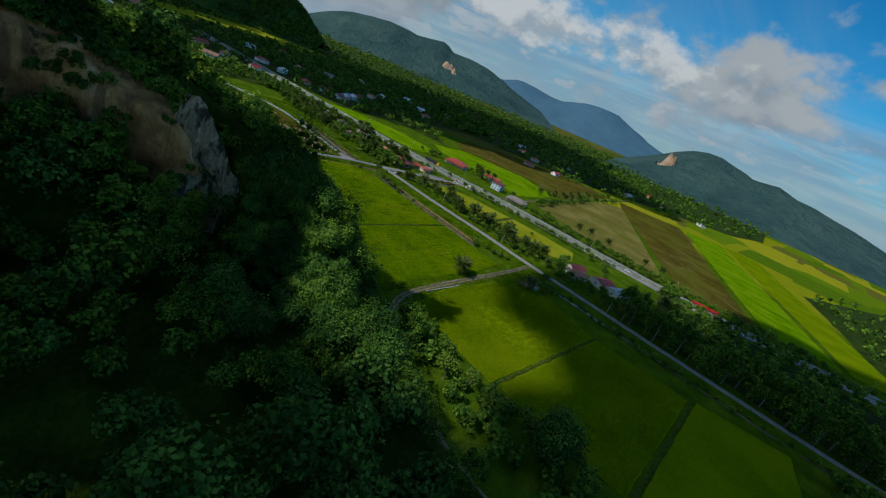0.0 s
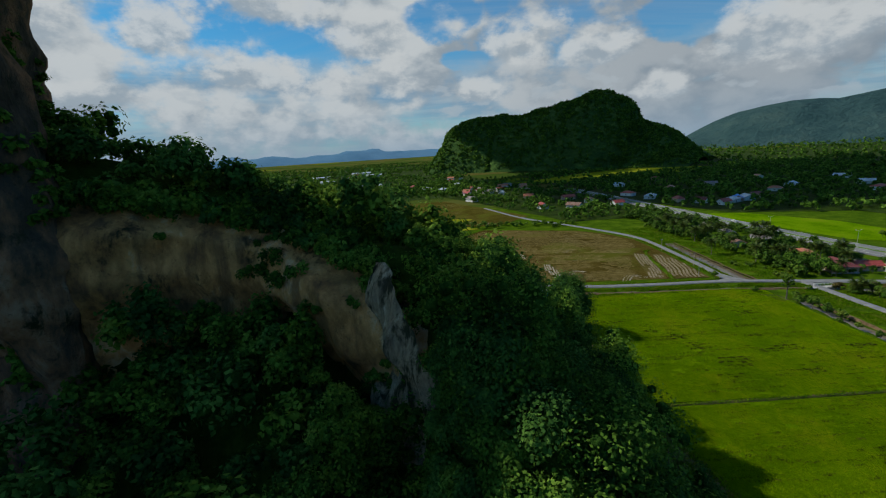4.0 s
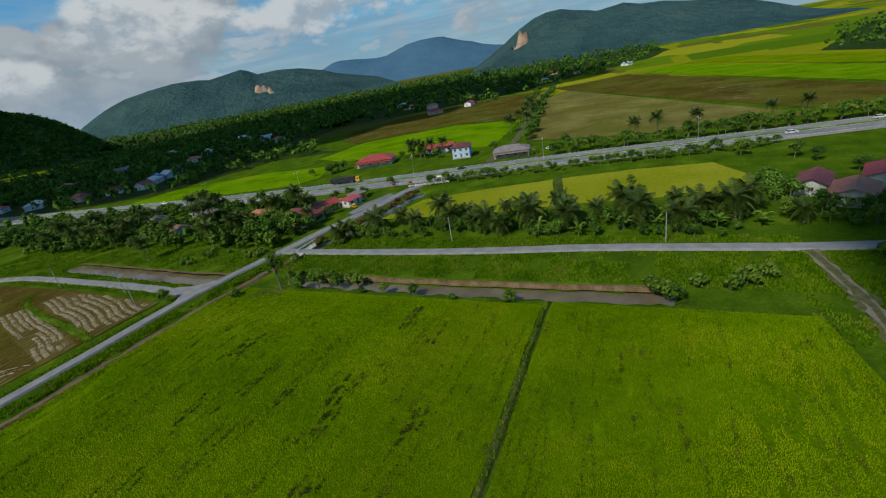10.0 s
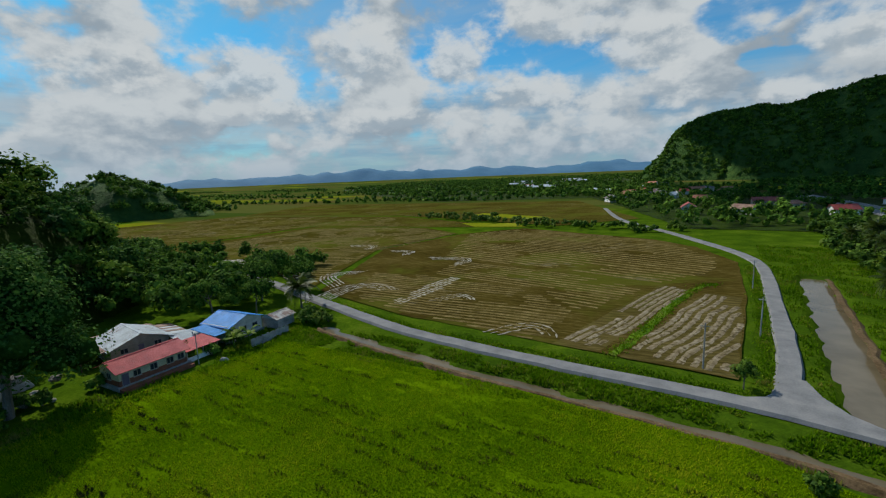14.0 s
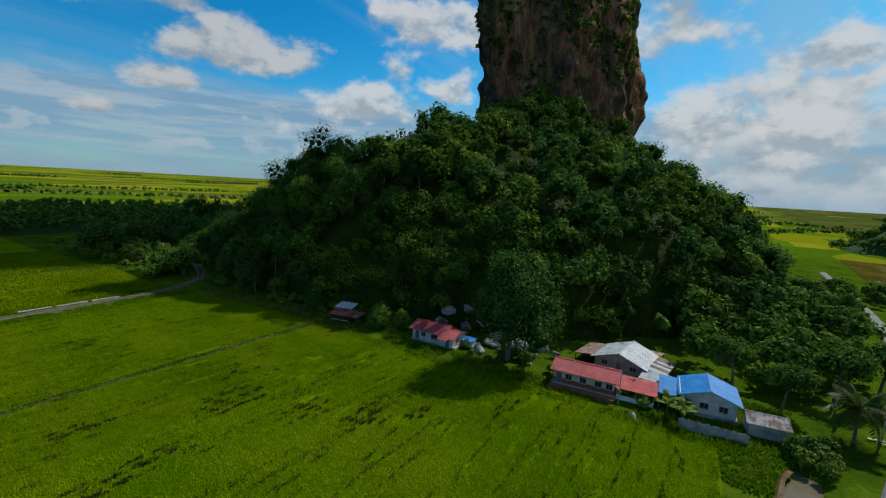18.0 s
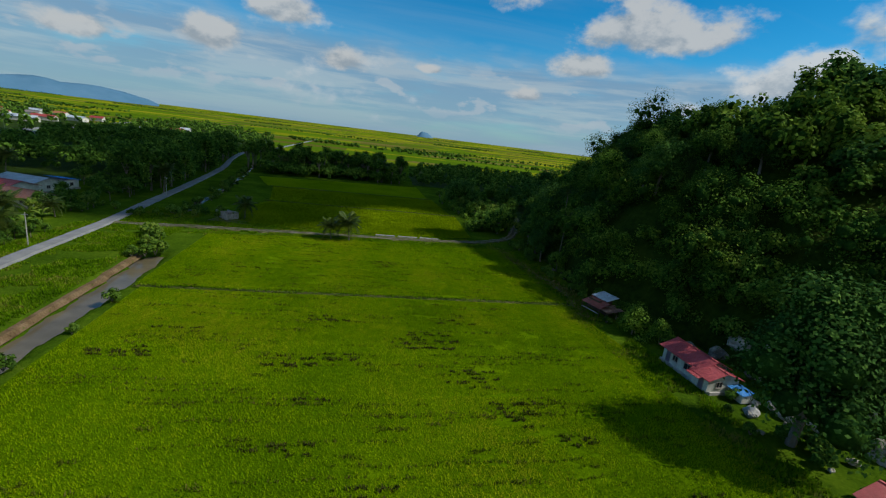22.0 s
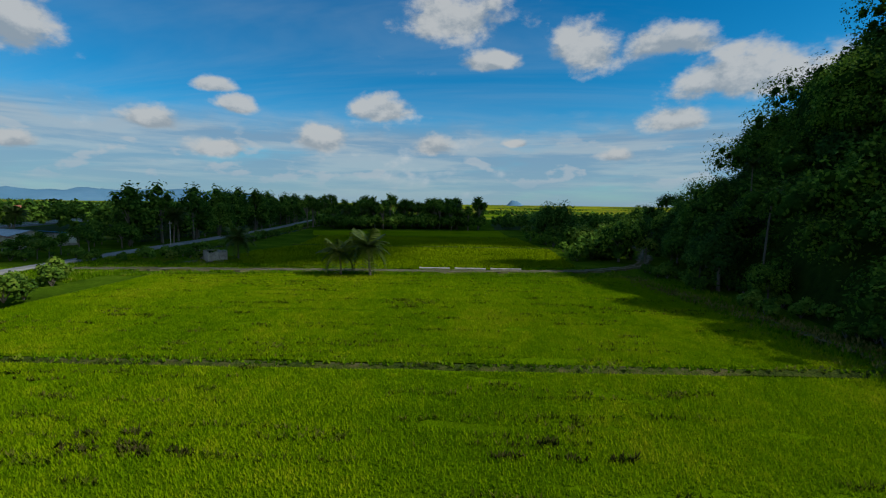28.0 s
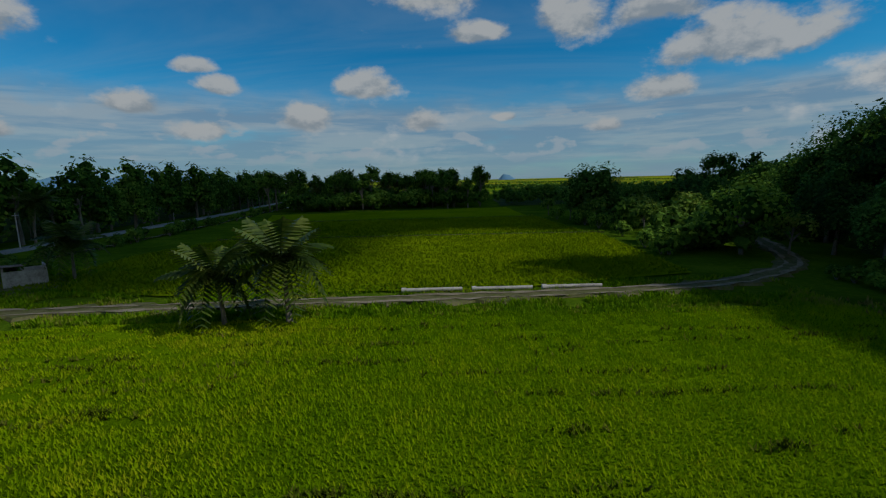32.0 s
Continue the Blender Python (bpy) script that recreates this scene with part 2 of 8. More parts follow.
# unseen clouds added to shade the southern paddies, spur, village woods and far hill
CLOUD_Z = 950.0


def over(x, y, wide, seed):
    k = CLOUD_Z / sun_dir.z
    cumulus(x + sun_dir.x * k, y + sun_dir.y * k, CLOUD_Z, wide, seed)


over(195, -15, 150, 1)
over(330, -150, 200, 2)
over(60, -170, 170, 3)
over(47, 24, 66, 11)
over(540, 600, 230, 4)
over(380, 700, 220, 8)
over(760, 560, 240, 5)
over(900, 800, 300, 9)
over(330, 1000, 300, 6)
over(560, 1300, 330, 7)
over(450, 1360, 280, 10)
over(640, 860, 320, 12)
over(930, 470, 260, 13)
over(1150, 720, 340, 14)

# ---- materials ----
def material(name, stops, scale=1.0, rough=0.8, fine=8.0, bump=0.3, bump_scale=None, spec=0.04, island=0.0, metal=0.0, stretch=(1, 1, 1), translucent=0.0, per_object=0.0, distort=0.0, dirt=None, dist=0.1, streak=None):
    """Colour from two scales of noise over stops, bump, and optional variation by piece or by object."""
    m = bpy.data.materials.new(name)
    m.use_nodes = True
    n = Nodes(m.node_tree)
    out = n.add("ShaderNodeOutputMaterial")
    geo = n.add("ShaderNodeNewGeometry")
    co = geo.outputs["Position"]
    if stretch != (1, 1, 1):
        co = n.vec("MULTIPLY", co, stretch)
    a = n.noise(co, scale, 4.0, 0.6, distort)
    b = n.noise(co, scale * fine, 5.0, 0.65)
    f = n.math("ADD", n.math("MULTIPLY", a, 0.6), n.math("MULTIPLY", b, 0.4))
    if island:
        f = n.math("ADD", f, n.math("MULTIPLY", n.math("SUBTRACT", geo.outputs["Random Per Island"], 0.5), island))
    if per_object:
        rnd = n.add("ShaderNodeObjectInfo").outputs["Random"]
        f = n.math("ADD", f, n.math("MULTIPLY", n.math("SUBTRACT", rnd, 0.5), per_object))
    k = len(stops) - 1
    col = n.ramp(f, [(0.36 + 0.28 * i / max(k, 1), c) for i, c in enumerate(stops)])
    if dirt:
        spot = smooth(n, n.noise(co, scale * 2.3, 6.0, 0.7, 0.4), dirt[1], dirt[1] + 0.12)
        col = n.mix(spot, col, dirt[0])
    if streak:
        line = n.noise(n.vec("MULTIPLY", geo.outputs["Position"], (1, 1, 0.12)), 0.17, 7.0, 0.65, 0.3)
        col = n.mix(n.math("MULTIPLY", smooth(n, line, 0.50, 0.66), 0.7), col, streak)
        crack = n.noise(geo.outputs["Position"], 0.5, 8.0, 0.75, 1.2)
        col = n.mix(n.math("MULTIPLY", smooth(n, crack, 0.55, 0.66), 0.6), col, tuple(c * 0.5 for c in streak))
    p = n.add("ShaderNodeBsdfPrincipled", {"Base Color": col, "Roughness": rough, "Metallic": metal, "Specular IOR Level": spec})
    if bump:
        h = n.noise(co, bump_scale or scale * fine, 6.0, 0.7)
        p_n = n.add("ShaderNodeBump", {"Height": h, "Strength": bump, "Distance": dist})
        n.tree.links.new(p_n.outputs[0], p.inputs["Normal"])
    sh = p.outputs[0]
    if translucent:
        t = n.add("ShaderNodeBsdfTranslucent", {"Color": col})
        sh = n.add("ShaderNodeMixShader", {0: translucent, 1: sh, 2: t.outputs[0]}).outputs[0]
    n.tree.links.new(sh, out.inputs[0])
    return m


def plain(name, col, rough=0.6, metal=0.0, var=0.25):
    lo = tuple(c * (1 - var) for c in col)
    hi = tuple(min(1, c * (1 + var)) for c in col)
    return material(name, [lo, col, hi], scale=0.9, rough=rough, metal=metal, bump=0.12, per_object=0.12)


LEAF = material("leaf_dark", [(0.020, 0.055, 0.011), (0.048, 0.112, 0.013), (0.097, 0.194, 0.022), (0.175, 0.300, 0.040)], scale=0.07, fine=5, rough=0.75, bump=0, island=0.16, translucent=0.25, spec=0.03)
LEAF_DEEP = material("leaf_deep", [(0.013, 0.045, 0.011), (0.033, 0.091, 0.020), (0.067, 0.158, 0.026), (0.143, 0.263, 0.046)], scale=0.07, fine=5, rough=0.75, bump=0, island=0.12, translucent=0.25, spec=0.03)
LEAF_MID = material("leaf_mid", [(0.033, 0.074, 0.009), (0.078, 0.152, 0.015), (0.140, 0.236, 0.024), (0.210, 0.304, 0.042)], scale=0.07, fine=5, rough=0.75, bump=0, island=0.14, translucent=0.25, spec=0.03)
LEAF_LIGHT = material("leaf_light", [(0.030, 0.075, 0.007), (0.065, 0.140, 0.011), (0.115, 0.205, 0.018), (0.18, 0.25, 0.03)], scale=0.12, fine=5, rough=0.7, bump=0, island=0.16, translucent=0.3, spec=0.15, per_object=0.14)
PALM = material("palm_leaf", [(0.023, 0.047, 0.007), (0.051, 0.090, 0.010), (0.101, 0.133, 0.023)], scale=0.4, rough=0.5, bump=0, island=0.16, translucent=0.25, per_object=0.16, spec=0.2)
# shell that closes each crown; shade between the leaves is in its darker colour
HULL = material("crown_hull_shade", [(0.011, 0.034, 0.008), (0.027, 0.073, 0.011), (0.056, 0.125, 0.019)], scale=0.3, fine=5, rough=0.85, bump=1.0, bump_scale=1.3, dist=0.8, spec=0.0)
BARK = material("bark", [(0.10, 0.085, 0.065), (0.22, 0.20, 0.17)], scale=1.5, stretch=(1, 1, 0.3), bump=0.6)
ROCK = material("limestone", [(0.032, 0.026, 0.019), (0.085, 0.064, 0.042), (0.27, 0.135, 0.07), (0.34, 0.235, 0.15)], scale=0.05, fine=7, stretch=(1, 1, 0.5), rough=0.9, bump=0.9, bump_scale=0.35, dist=1.5, distort=0.6, dirt=((0.022, 0.03, 0.012), 0.53), streak=(0.05, 0.045, 0.038))
ROCK_TAN = material("limestone_tan", [(0.130, 0.072, 0.036), (0.390, 0.189, 0.068), (0.650, 0.325, 0.117), (0.728, 0.546, 0.351)], scale=0.045, fine=7, stretch=(1, 1, 0.6), rough=0.9, bump=0.9, bump_scale=0.35, dist=1.5, distort=0.8, dirt=((0.03, 0.032, 0.016), 0.56), streak=(0.13, 0.075, 0.04))
ROCK_WHITE = material("limestone_white", [(0.119, 0.088, 0.058), (0.272, 0.196, 0.122), (0.425, 0.297, 0.178), (0.714, 0.544, 0.365)], scale=0.12, fine=7, stretch=(1, 1, 0.4), rough=0.9, bump=0.9, bump_scale=0.4, dist=1.2, distort=0.6, dirt=((0.04, 0.042, 0.02), 0.47), streak=(0.08, 0.06, 0.04))
BOULDER = material("boulder_stone", [(0.09, 0.085, 0.07), (0.26, 0.25, 0.22), (0.48, 0.46, 0.42)], scale=0.5, rough=0.9, bump=0.8, dist=0.3, per_object=0.2)
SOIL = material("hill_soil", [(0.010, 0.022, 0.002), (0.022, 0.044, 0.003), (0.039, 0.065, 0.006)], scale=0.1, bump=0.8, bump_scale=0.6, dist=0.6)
RICE = material("rice_green", spec=0.0, stops=[(0.05, 0.12, 0.001), (0.09, 0.19, 0.001), (0.125, 0.235, 0.003), (0.175, 0.24, 0.008)], scale=0.035, fine=22, rough=0.6, bump=0.9, bump_scale=2.2, dist=0.5, stretch=(1.6, 1, 1), dirt=((0.035, 0.075, 0.008), 0.66))
RICE_BASE = material("paddy_floor", [(0.05, 0.095, 0.001), (0.080, 0.150, 0.001), (0.115, 0.195, 0.002)], spec=0.0, scale=0.05, fine=22, rough=0.6, bump=0.9, bump_scale=2.2, dist=0.3)
RICE_BLADE = material("rice_blade", [(0.10, 0.21, 0.001), (0.165, 0.29, 0.001), (0.235, 0.345, 0.002), (0.34, 0.385, 0.010)], scale=0.03, fine=14, rough=0.8, spec=0.02, bump=0, island=0.12, translucent=0.4, stretch=(1.6, 1, 1))
RICE_OLIVE = material("rice_ripening", spec=0.0, translucent=0.2, stops=[(0.100, 0.165, 0.001), (0.150, 0.225, 0.002), (0.20, 0.265, 0.004)], scale=0.04, fine=20, rough=0.65, bump=0.8, bump_scale=2.0, dist=0.4)
RICE_YELLOW = material("rice_yellow", spec=0.0, stops=[(0.15, 0.185, 0.006), (0.20, 0.225, 0.012), (0.25, 0.265, 0.022)], scale=0.03, fine=20, rough=0.65, bump=0.8, bump_scale=2.0, dist=0.4)
GRASS = material("verge_grass", [(0.03, 0.075, 0.005), (0.07, 0.15, 0.006), (0.115, 0.21, 0.010), (0.15, 0.19, 0.03)], scale=0.11, fine=12, bump=0.9, bump_scale=1.6, dist=0.4, dirt=((0.16, 0.13, 0.08), 0.70))
GRASS_BLADE = material("grass_blade", [(0.045, 0.11, 0.001), (0.09, 0.20, 0.002), (0.15, 0.26, 0.004), (0.22, 0.22, 0.04)], scale=0.12, fine=8, rough=0.8, spec=0.02, bump=0, island=0.12, translucent=0.35)
WEED_DARK = material("weeds_dark", [(0.035, 0.052, 0.004), (0.062, 0.088, 0.007), (0.11, 0.110, 0.020)], scale=0.3, fine=6, bump=0, spec=0.0, island=0.1)
WEED_BARE = material("failed_rice", [(0.020, 0.028, 0.005), (0.040, 0.046, 0.010), (0.075, 0.062, 0.024)], scale=0.3, fine=6, bump=0, spec=0.0, island=0.1)
WEED = material("weeds", [(0.02, 0.04, 0.006), (0.05, 0.075, 0.010), (0.10, 0.095, 0.035)], scale=0.2, fine=8, bump=0.9, bump_scale=1.6, dist=0.4, dirt=((0.14, 0.10, 0.06), 0.6))
ASPHALT = material("asphalt_pale", [(0.15, 0.155, 0.16), (0.205, 0.21, 0.215), (0.26, 0.26, 0.255)], scale=0.3, fine=14, bump=0.25, rough=0.85)
HIGHWAY = material("highway_asphalt", [(0.13, 0.135, 0.14), (0.19, 0.195, 0.20), (0.25, 0.25, 0.25)], scale=0.12, fine=14, bump=0.2, rough=0.8, stretch=(1, 0.25, 1))
STRAW = material("straw_row", [(0.073, 0.057, 0.015), (0.158, 0.121, 0.041), (0.254, 0.203, 0.087)], scale=0.25, fine=9, rough=0.9, bump=0.9, bump_scale=5.0, dist=0.2)
LEAF_DRY = material("leaf_dry", [(0.05, 0.045, 0.012), (0.095, 0.080, 0.022), (0.15, 0.11, 0.04)], scale=0.2, fine=5, rough=0.8, bump=0, island=0.2, translucent=0.2)
LEAF_YELLOW = material("leaf_yellow_green", [(0.062, 0.139, 0.014), (0.125, 0.244, 0.020), (0.209, 0.348, 0.035)], scale=0.3, fine=5, rough=0.7, bump=0, island=0.2, translucent=0.3, spec=0.1)
MUD = material("bank_earth", [(0.068, 0.044, 0.022), (0.136, 0.092, 0.048), (0.197, 0.139, 0.082)], scale=0.4, fine=8, bump=0.8, dirt=((0.06, 0.10, 0.004), 0.57))
TRACK = material("dirt_track", [(0.056, 0.064, 0.021), (0.094, 0.095, 0.041), (0.143, 0.140, 0.075)], scale=0.7, fine=9, bump=0.6, dirt=((0.06, 0.095, 0.008), 0.55))
SAND = material("wheel_sand", [(0.116, 0.099, 0.065), (0.190, 0.167, 0.122), (0.258, 0.231, 0.184)], scale=0.5, fine=9, bump=0.5, dirt=((0.11, 0.10, 0.045), 0.56))
CONCRETE = material("concrete", [(0.22, 0.21, 0.20), (0.36, 0.35, 0.33), (0.46, 0.45, 0.43)], scale=0.6, rough=0.85)
WHITE = plain("white_paint", (0.72, 0.72, 0.70))
CREAM = plain("cream_wall", (0.62, 0.56, 0.40))
PALE = plain("pale_wall", (0.58, 0.58, 0.52))
WEATHERED = plain("weathered_wall", (0.30, 0.28, 0.23))
TARP = plain("grey_tarpaulin", (0.34, 0.34, 0.33))
PINKWALL = plain("peach_wall", (0.55, 0.36, 0.26))
BLUEWALL = plain("blue_wall", (0.42, 0.55, 0.66))
BRICK_RED = plain("brick_skirt", (0.26, 0.10, 0.06))
GLASSY = plain("window_glass", (0.03, 0.035, 0.04), rough=0.15)
FRAME = plain("window_frame", (0.30, 0.27, 0.24))
DOOR = plain("door_wood", (0.16, 0.13, 0.17))
WOOD = plain("weathered_wood", (0.13, 0.09, 0.06))
STEEL = plain("galvanised", (0.5, 0.5, 0.5), rough=0.4, metal=0.6)
RUBBER = plain("rubber", (0.02, 0.02, 0.02), rough=0.8)
YELLOW = plain("yellow_paint", (0.62, 0.40, 0.02), rough=0.35)
REDPAINT = plain("red_paint", (0.40, 0.025, 0.02), rough=0.35)
DARKPAINT = plain("dark_tarp", (0.035, 0.035, 0.04))
SILVER = plain("silver_paint", (0.62, 0.63, 0.65), rough=0.3, metal=0.2)


def roof_mat(name, col, axis=0, old=0.0, rough=0.5):
    """Corrugated or tiled roofing: ribs as relief, weathered colour."""
    m = bpy.data.materials.new(name)
    m.use_nodes = True
    n = Nodes(m.node_tree)
    out = n.add("ShaderNodeOutputMaterial")
    co = n.add("ShaderNodeTexCoord").outputs["Object"]
    a = n.noise(co, 0.5, 5.0, 0.65)
    lo, hi = tuple(c * 0.72 for c in col), tuple(min(1, c * 1.25 + 0.02) for c in col)
    c = n.ramp(a, [(0.3, lo), (0.5, col), (0.7, hi)])
    if old:
        c = n.mix(smooth(n, n.noise(n.vec("MULTIPLY", co, (1, 0.35, 1)), 0.8, 6.0, 0.7), 0.60 - old * 0.2, 0.66 - old * 0.1), c, (0.16, 0.07, 0.045))
    rnd = n.add("ShaderNodeObjectInfo").outputs["Random"]
    c = n.mix(n.math("MULTIPLY", rnd, 0.25), c, tuple(v * 0.6 for v in col))
    w = n.add("ShaderNodeTexWave", {"Vector": co, "Scale": 4.2, "Distortion": 0.0}, wave_type="BANDS", bands_direction="X" if axis == 0 else "Y")
    p = n.add("ShaderNodeBsdfPrincipled", {"Base Color": c, "Roughness": rough, "Specular IOR Level": 0.4})
    b = n.add("ShaderNodeBump", {"Height": w.outputs["Fac"], "Strength": 0.5, "Distance": 0.06})
    n.tree.links.new(b.outputs[0], p.inputs["Normal"])
    n.tree.links.new(p.outputs[0], out.inputs[0])
    return m


R_PINK = roof_mat("roof_rose", (0.48, 0.065, 0.075))
R_RED = roof_mat("roof_red", (0.33, 0.05, 0.04))
R_BLUE = roof_mat("roof_blue", (0.015, 0.25, 0.68))
R_ZINC = roof_mat("roof_zinc", (0.50, 0.57, 0.62), old=0.2, rough=0.38)
R_OLDZINC = roof_mat("roof_old_zinc", (0.42, 0.42, 0.41), old=0.75, rough=0.5)
R_REDRUST = roof_mat("roof_red_rust", (0.34, 0.075, 0.05), old=0.3)
R_STEEL = roof_mat("roof_blue_grey", (0.36, 0.42, 0.48), rough=0.4)
R_RUST = roof_mat("roof_rusty", (0.24, 0.15, 0.11), old=0.7)
R_GREY = roof_mat("roof_grey", (0.22, 0.19, 0.18))
R_TILE = roof_mat("roof_terracotta", (0.42, 0.15, 0.08))
R_MAROON = roof_mat("roof_maroon", (0.16, 0.035, 0.035))


def water_mat():
    m = bpy.data.materials.new("muddy_water")
    m.use_nodes = True
    n = Nodes(m.node_tree)
    out = n.add("ShaderNodeOutputMaterial")
    co = n.add("ShaderNodeNewGeometry").outputs["Position"]
    c = n.ramp(n.noise(co, 0.15, 4.0), [(0.35, (0.10, 0.082, 0.048)), (0.65, (0.15, 0.125, 0.08))])
    p = n.add("ShaderNodeBsdfPrincipled", {"Base Color": c, "Roughness": 0.15, "Specular IOR Level": 0.25})
    b = n.add("ShaderNodeBump", {"Height": n.noise(co, 2.5, 4.0), "Strength": 0.15, "Distance": 0.05})
    n.tree.links.new(b.outputs[0], p.inputs["Normal"])
    n.tree.links.new(p.outputs[0], out.inputs[0])
    return m


WATER = water_mat()


def stubble_mat(name, angle, base):
    """Harvested field: straw rows, wheel ruts, wet patches."""
    m = bpy.data.materials.new(name)
    m.use_nodes = True
    n = Nodes(m.node_tree)
    out = n.add("ShaderNodeOutputMaterial")
    co = n.add("ShaderNodeNewGeometry").outputs["Position"]
    rot = n.add("ShaderNodeVectorRotate", {"Vector": co, "Angle": radians(angle)}, rotation_type="Z_AXIS").outputs[0]
    wob = n.vec("ADD", rot, n.vec("MULTIPLY", n.add("ShaderNodeTexNoise", {"Vector": co, "Scale": 0.03, "Detail": 3.0}).outputs["Color"], (7, 7, 0)))
    w = n.add("ShaderNodeTexWave", {"Vector": wob, "Scale": 0.145, "Distortion": 3.5, "Detail": 3.0, "Detail Scale": 3.0}, wave_type="BANDS", bands_direction="X").outputs["Fac"]
    fine = n.noise(n.vec("MULTIPLY", rot, (1, 0.15, 1)), 1.6, 6.0, 0.7)
    big = n.noise(co, 0.03, 4.0, 0.6)
    f = n.math("ADD", n.math("MULTIPLY", w, 0.06), n.math("ADD", n.math("MULTIPLY", fine, 0.52), n.math("MULTIPLY", big, 0.42)))
    dark, mid, pale = base
    c = n.ramp(f, [(0.42, dark), (0.54, mid), (0.68, pale)])
    green = smooth(n, n.noise(co, 0.022, 5.0, 0.6, 0.5), 0.50, 0.62)
    c = n.mix(n.math("MULTIPLY", green, 0.6), c, (0.085, 0.10, 0.012))
    ruts = smooth(n, n.noise(n.vec("MULTIPLY", rot, (0.35, 0.05, 1)), 1.0, 5.0, 0.6, 1.5), 0.60, 0.66)
    wet = smooth(n, n.noise(co, 0.018, 4.0, 0.5), 0.52, 0.60)
    c = n.mix(n.math("MULTIPLY", ruts, n.math("MULTIPLY", wet, 0.35)), c, (0.36, 0.33, 0.27))
    p = n.add("ShaderNodeBsdfPrincipled", {"Base Color": c, "Roughness": 1.0, "Specular IOR Level": 0.0})
    b = n.add("ShaderNodeBump", {"Height": f, "Strength": 0.7, "Distance": 0.25})
    n.tree.links.new(b.outputs[0], p.inputs["Normal"])
    n.tree.links.new(p.outputs[0], out.inputs[0])
    return m


STUBBLE = stubble_mat("stubble_straw", 85, ((0.040, 0.030, 0.006), (0.082, 0.063, 0.014), (0.17, 0.135, 0.05)))
STUBBLE_B = stubble_mat("stubble_olive", 20, ((0.046, 0.040, 0.006), (0.085, 0.074, 0.014), (0.14, 0.118, 0.034)))

STUBBLE_PALE = stubble_mat("stubble_pale", 15, ((0.09, 0.085, 0.02), (0.16, 0.145, 0.04), (0.24, 0.21, 0.08)))
STUBBLE_MID = stubble_mat("stubble_mid", 80, ((0.055, 0.044, 0.012), (0.105, 0.084, 0.026), (0.18, 0.145, 0.06)))


def plain_mat():
    """The open plain: grass near the roads, a patchwork of paddies farther off, woods in clumps."""
    m = bpy.data.materials.new("plain_ground")
    m.use_nodes = True
    n = Nodes(m.node_tree)
    out = n.add("ShaderNodeOutputMaterial")
    co = n.add("ShaderNodeNewGeometry").outputs["Position"]
    v = n.add("ShaderNodeTexVoronoi", {"Vector": n.vec("MULTIPLY", co, (0.0045, 0.011, 0.0)), "Scale": 1.0, "Randomness": 0.85}, distance="CHEBYCHEV")
    pick = n.add("ShaderNodeSeparateXYZ", {0: v.outputs["Color"]}).outputs[0]
    patch = n.ramp(pick, [(0.0, (0.075, 0.15, 0.003)), (0.2, (0.22, 0.25, 0.006)), (0.42, (0.12, 0.115, 0.02)), (0.56, (0.11, 0.19, 0.004)), (0.72, (0.30, 0.30, 0.012)), (0.9, (0.17, 0.15, 0.035))], "CONSTANT")
    dull = n.ramp(pick, [(0.0, (0.06, 0.085, 0.015)), (0.22, (0.105, 0.09, 0.025)), (0.45, (0.045, 0.075, 0.012)), (0.7, (0.10, 0.105, 0.025)), (0.92, (0.17, 0.19, 0.01))], "CONSTANT")
    patch = n.mix(smooth(n, n.add("ShaderNodeSeparateXYZ", {0: co}).outputs[1], 380, 460), patch, dull)
    patch = n.mix(n.math("MULTIPLY", n.noise(co, 0.05, 5.0, 0.65), 0.55), patch, (0.045, 0.075, 0.012))
    g = n.ramp(n.math("ADD", n.math("MULTIPLY", n.noise(co, 0.09, 4.0, 0.6), 0.6), n.math("MULTIPLY", n.noise(co, 1.3, 5.0, 0.7), 0.4)), [(0.34, (0.025, 0.055, 0.004)), (0.5, (0.05, 0.10, 0.005)), (0.62, (0.085, 0.14, 0.008)), (0.72, (0.13, 0.12, 0.04))])
    dist = n.add("ShaderNodeVectorMath", {0: co, 1: (200, 150, 0)}, operation="DISTANCE").outputs["Value"]
    far = smooth(n, dist, 420, 520)
    col = n.mix(far, g, patch)
    p = n.add("ShaderNodeBsdfPrincipled", {"Base Color": col, "Roughness": 1.0, "Specular IOR Level": 0.0})
    b = n.add("ShaderNodeBump", {"Height": n.noise(co, 1.4, 6.0, 0.7), "Strength": 0.8, "Distance": 0.4})
    n.tree.links.new(b.outputs[0], p.inputs["Normal"])
    n.tree.links.new(p.outputs[0], out.inputs[0])
    return m


PLAIN = plain_mat()
HILL_FAR = material("far_forest", [(0.027, 0.061, 0.015), (0.046, 0.099, 0.023), (0.080, 0.142, 0.030)], scale=0.02, fine=6, bump=1.0, bump_scale=0.05, dist=8.0)
# distance haze is painted into the base colours of the three materials below
MOUNTAIN = material("haze_mountain", [(0.022, 0.055, 0.058), (0.036, 0.080, 0.080), (0.055, 0.10, 0.092)], scale=0.004, fine=6, bump=1.0, bump_scale=0.012, dist=40.0)
MOUNTAIN_HAZE = material("haze_far_ridge", [(0.042, 0.105, 0.165), (0.06, 0.13, 0.20)], scale=0.003, fine=4, bump=0.3, dist=20)

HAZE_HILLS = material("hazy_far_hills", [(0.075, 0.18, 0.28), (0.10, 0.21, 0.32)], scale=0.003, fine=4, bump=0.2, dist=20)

# ---- mesh helpers ----
rng = np.random.default_rng(7)


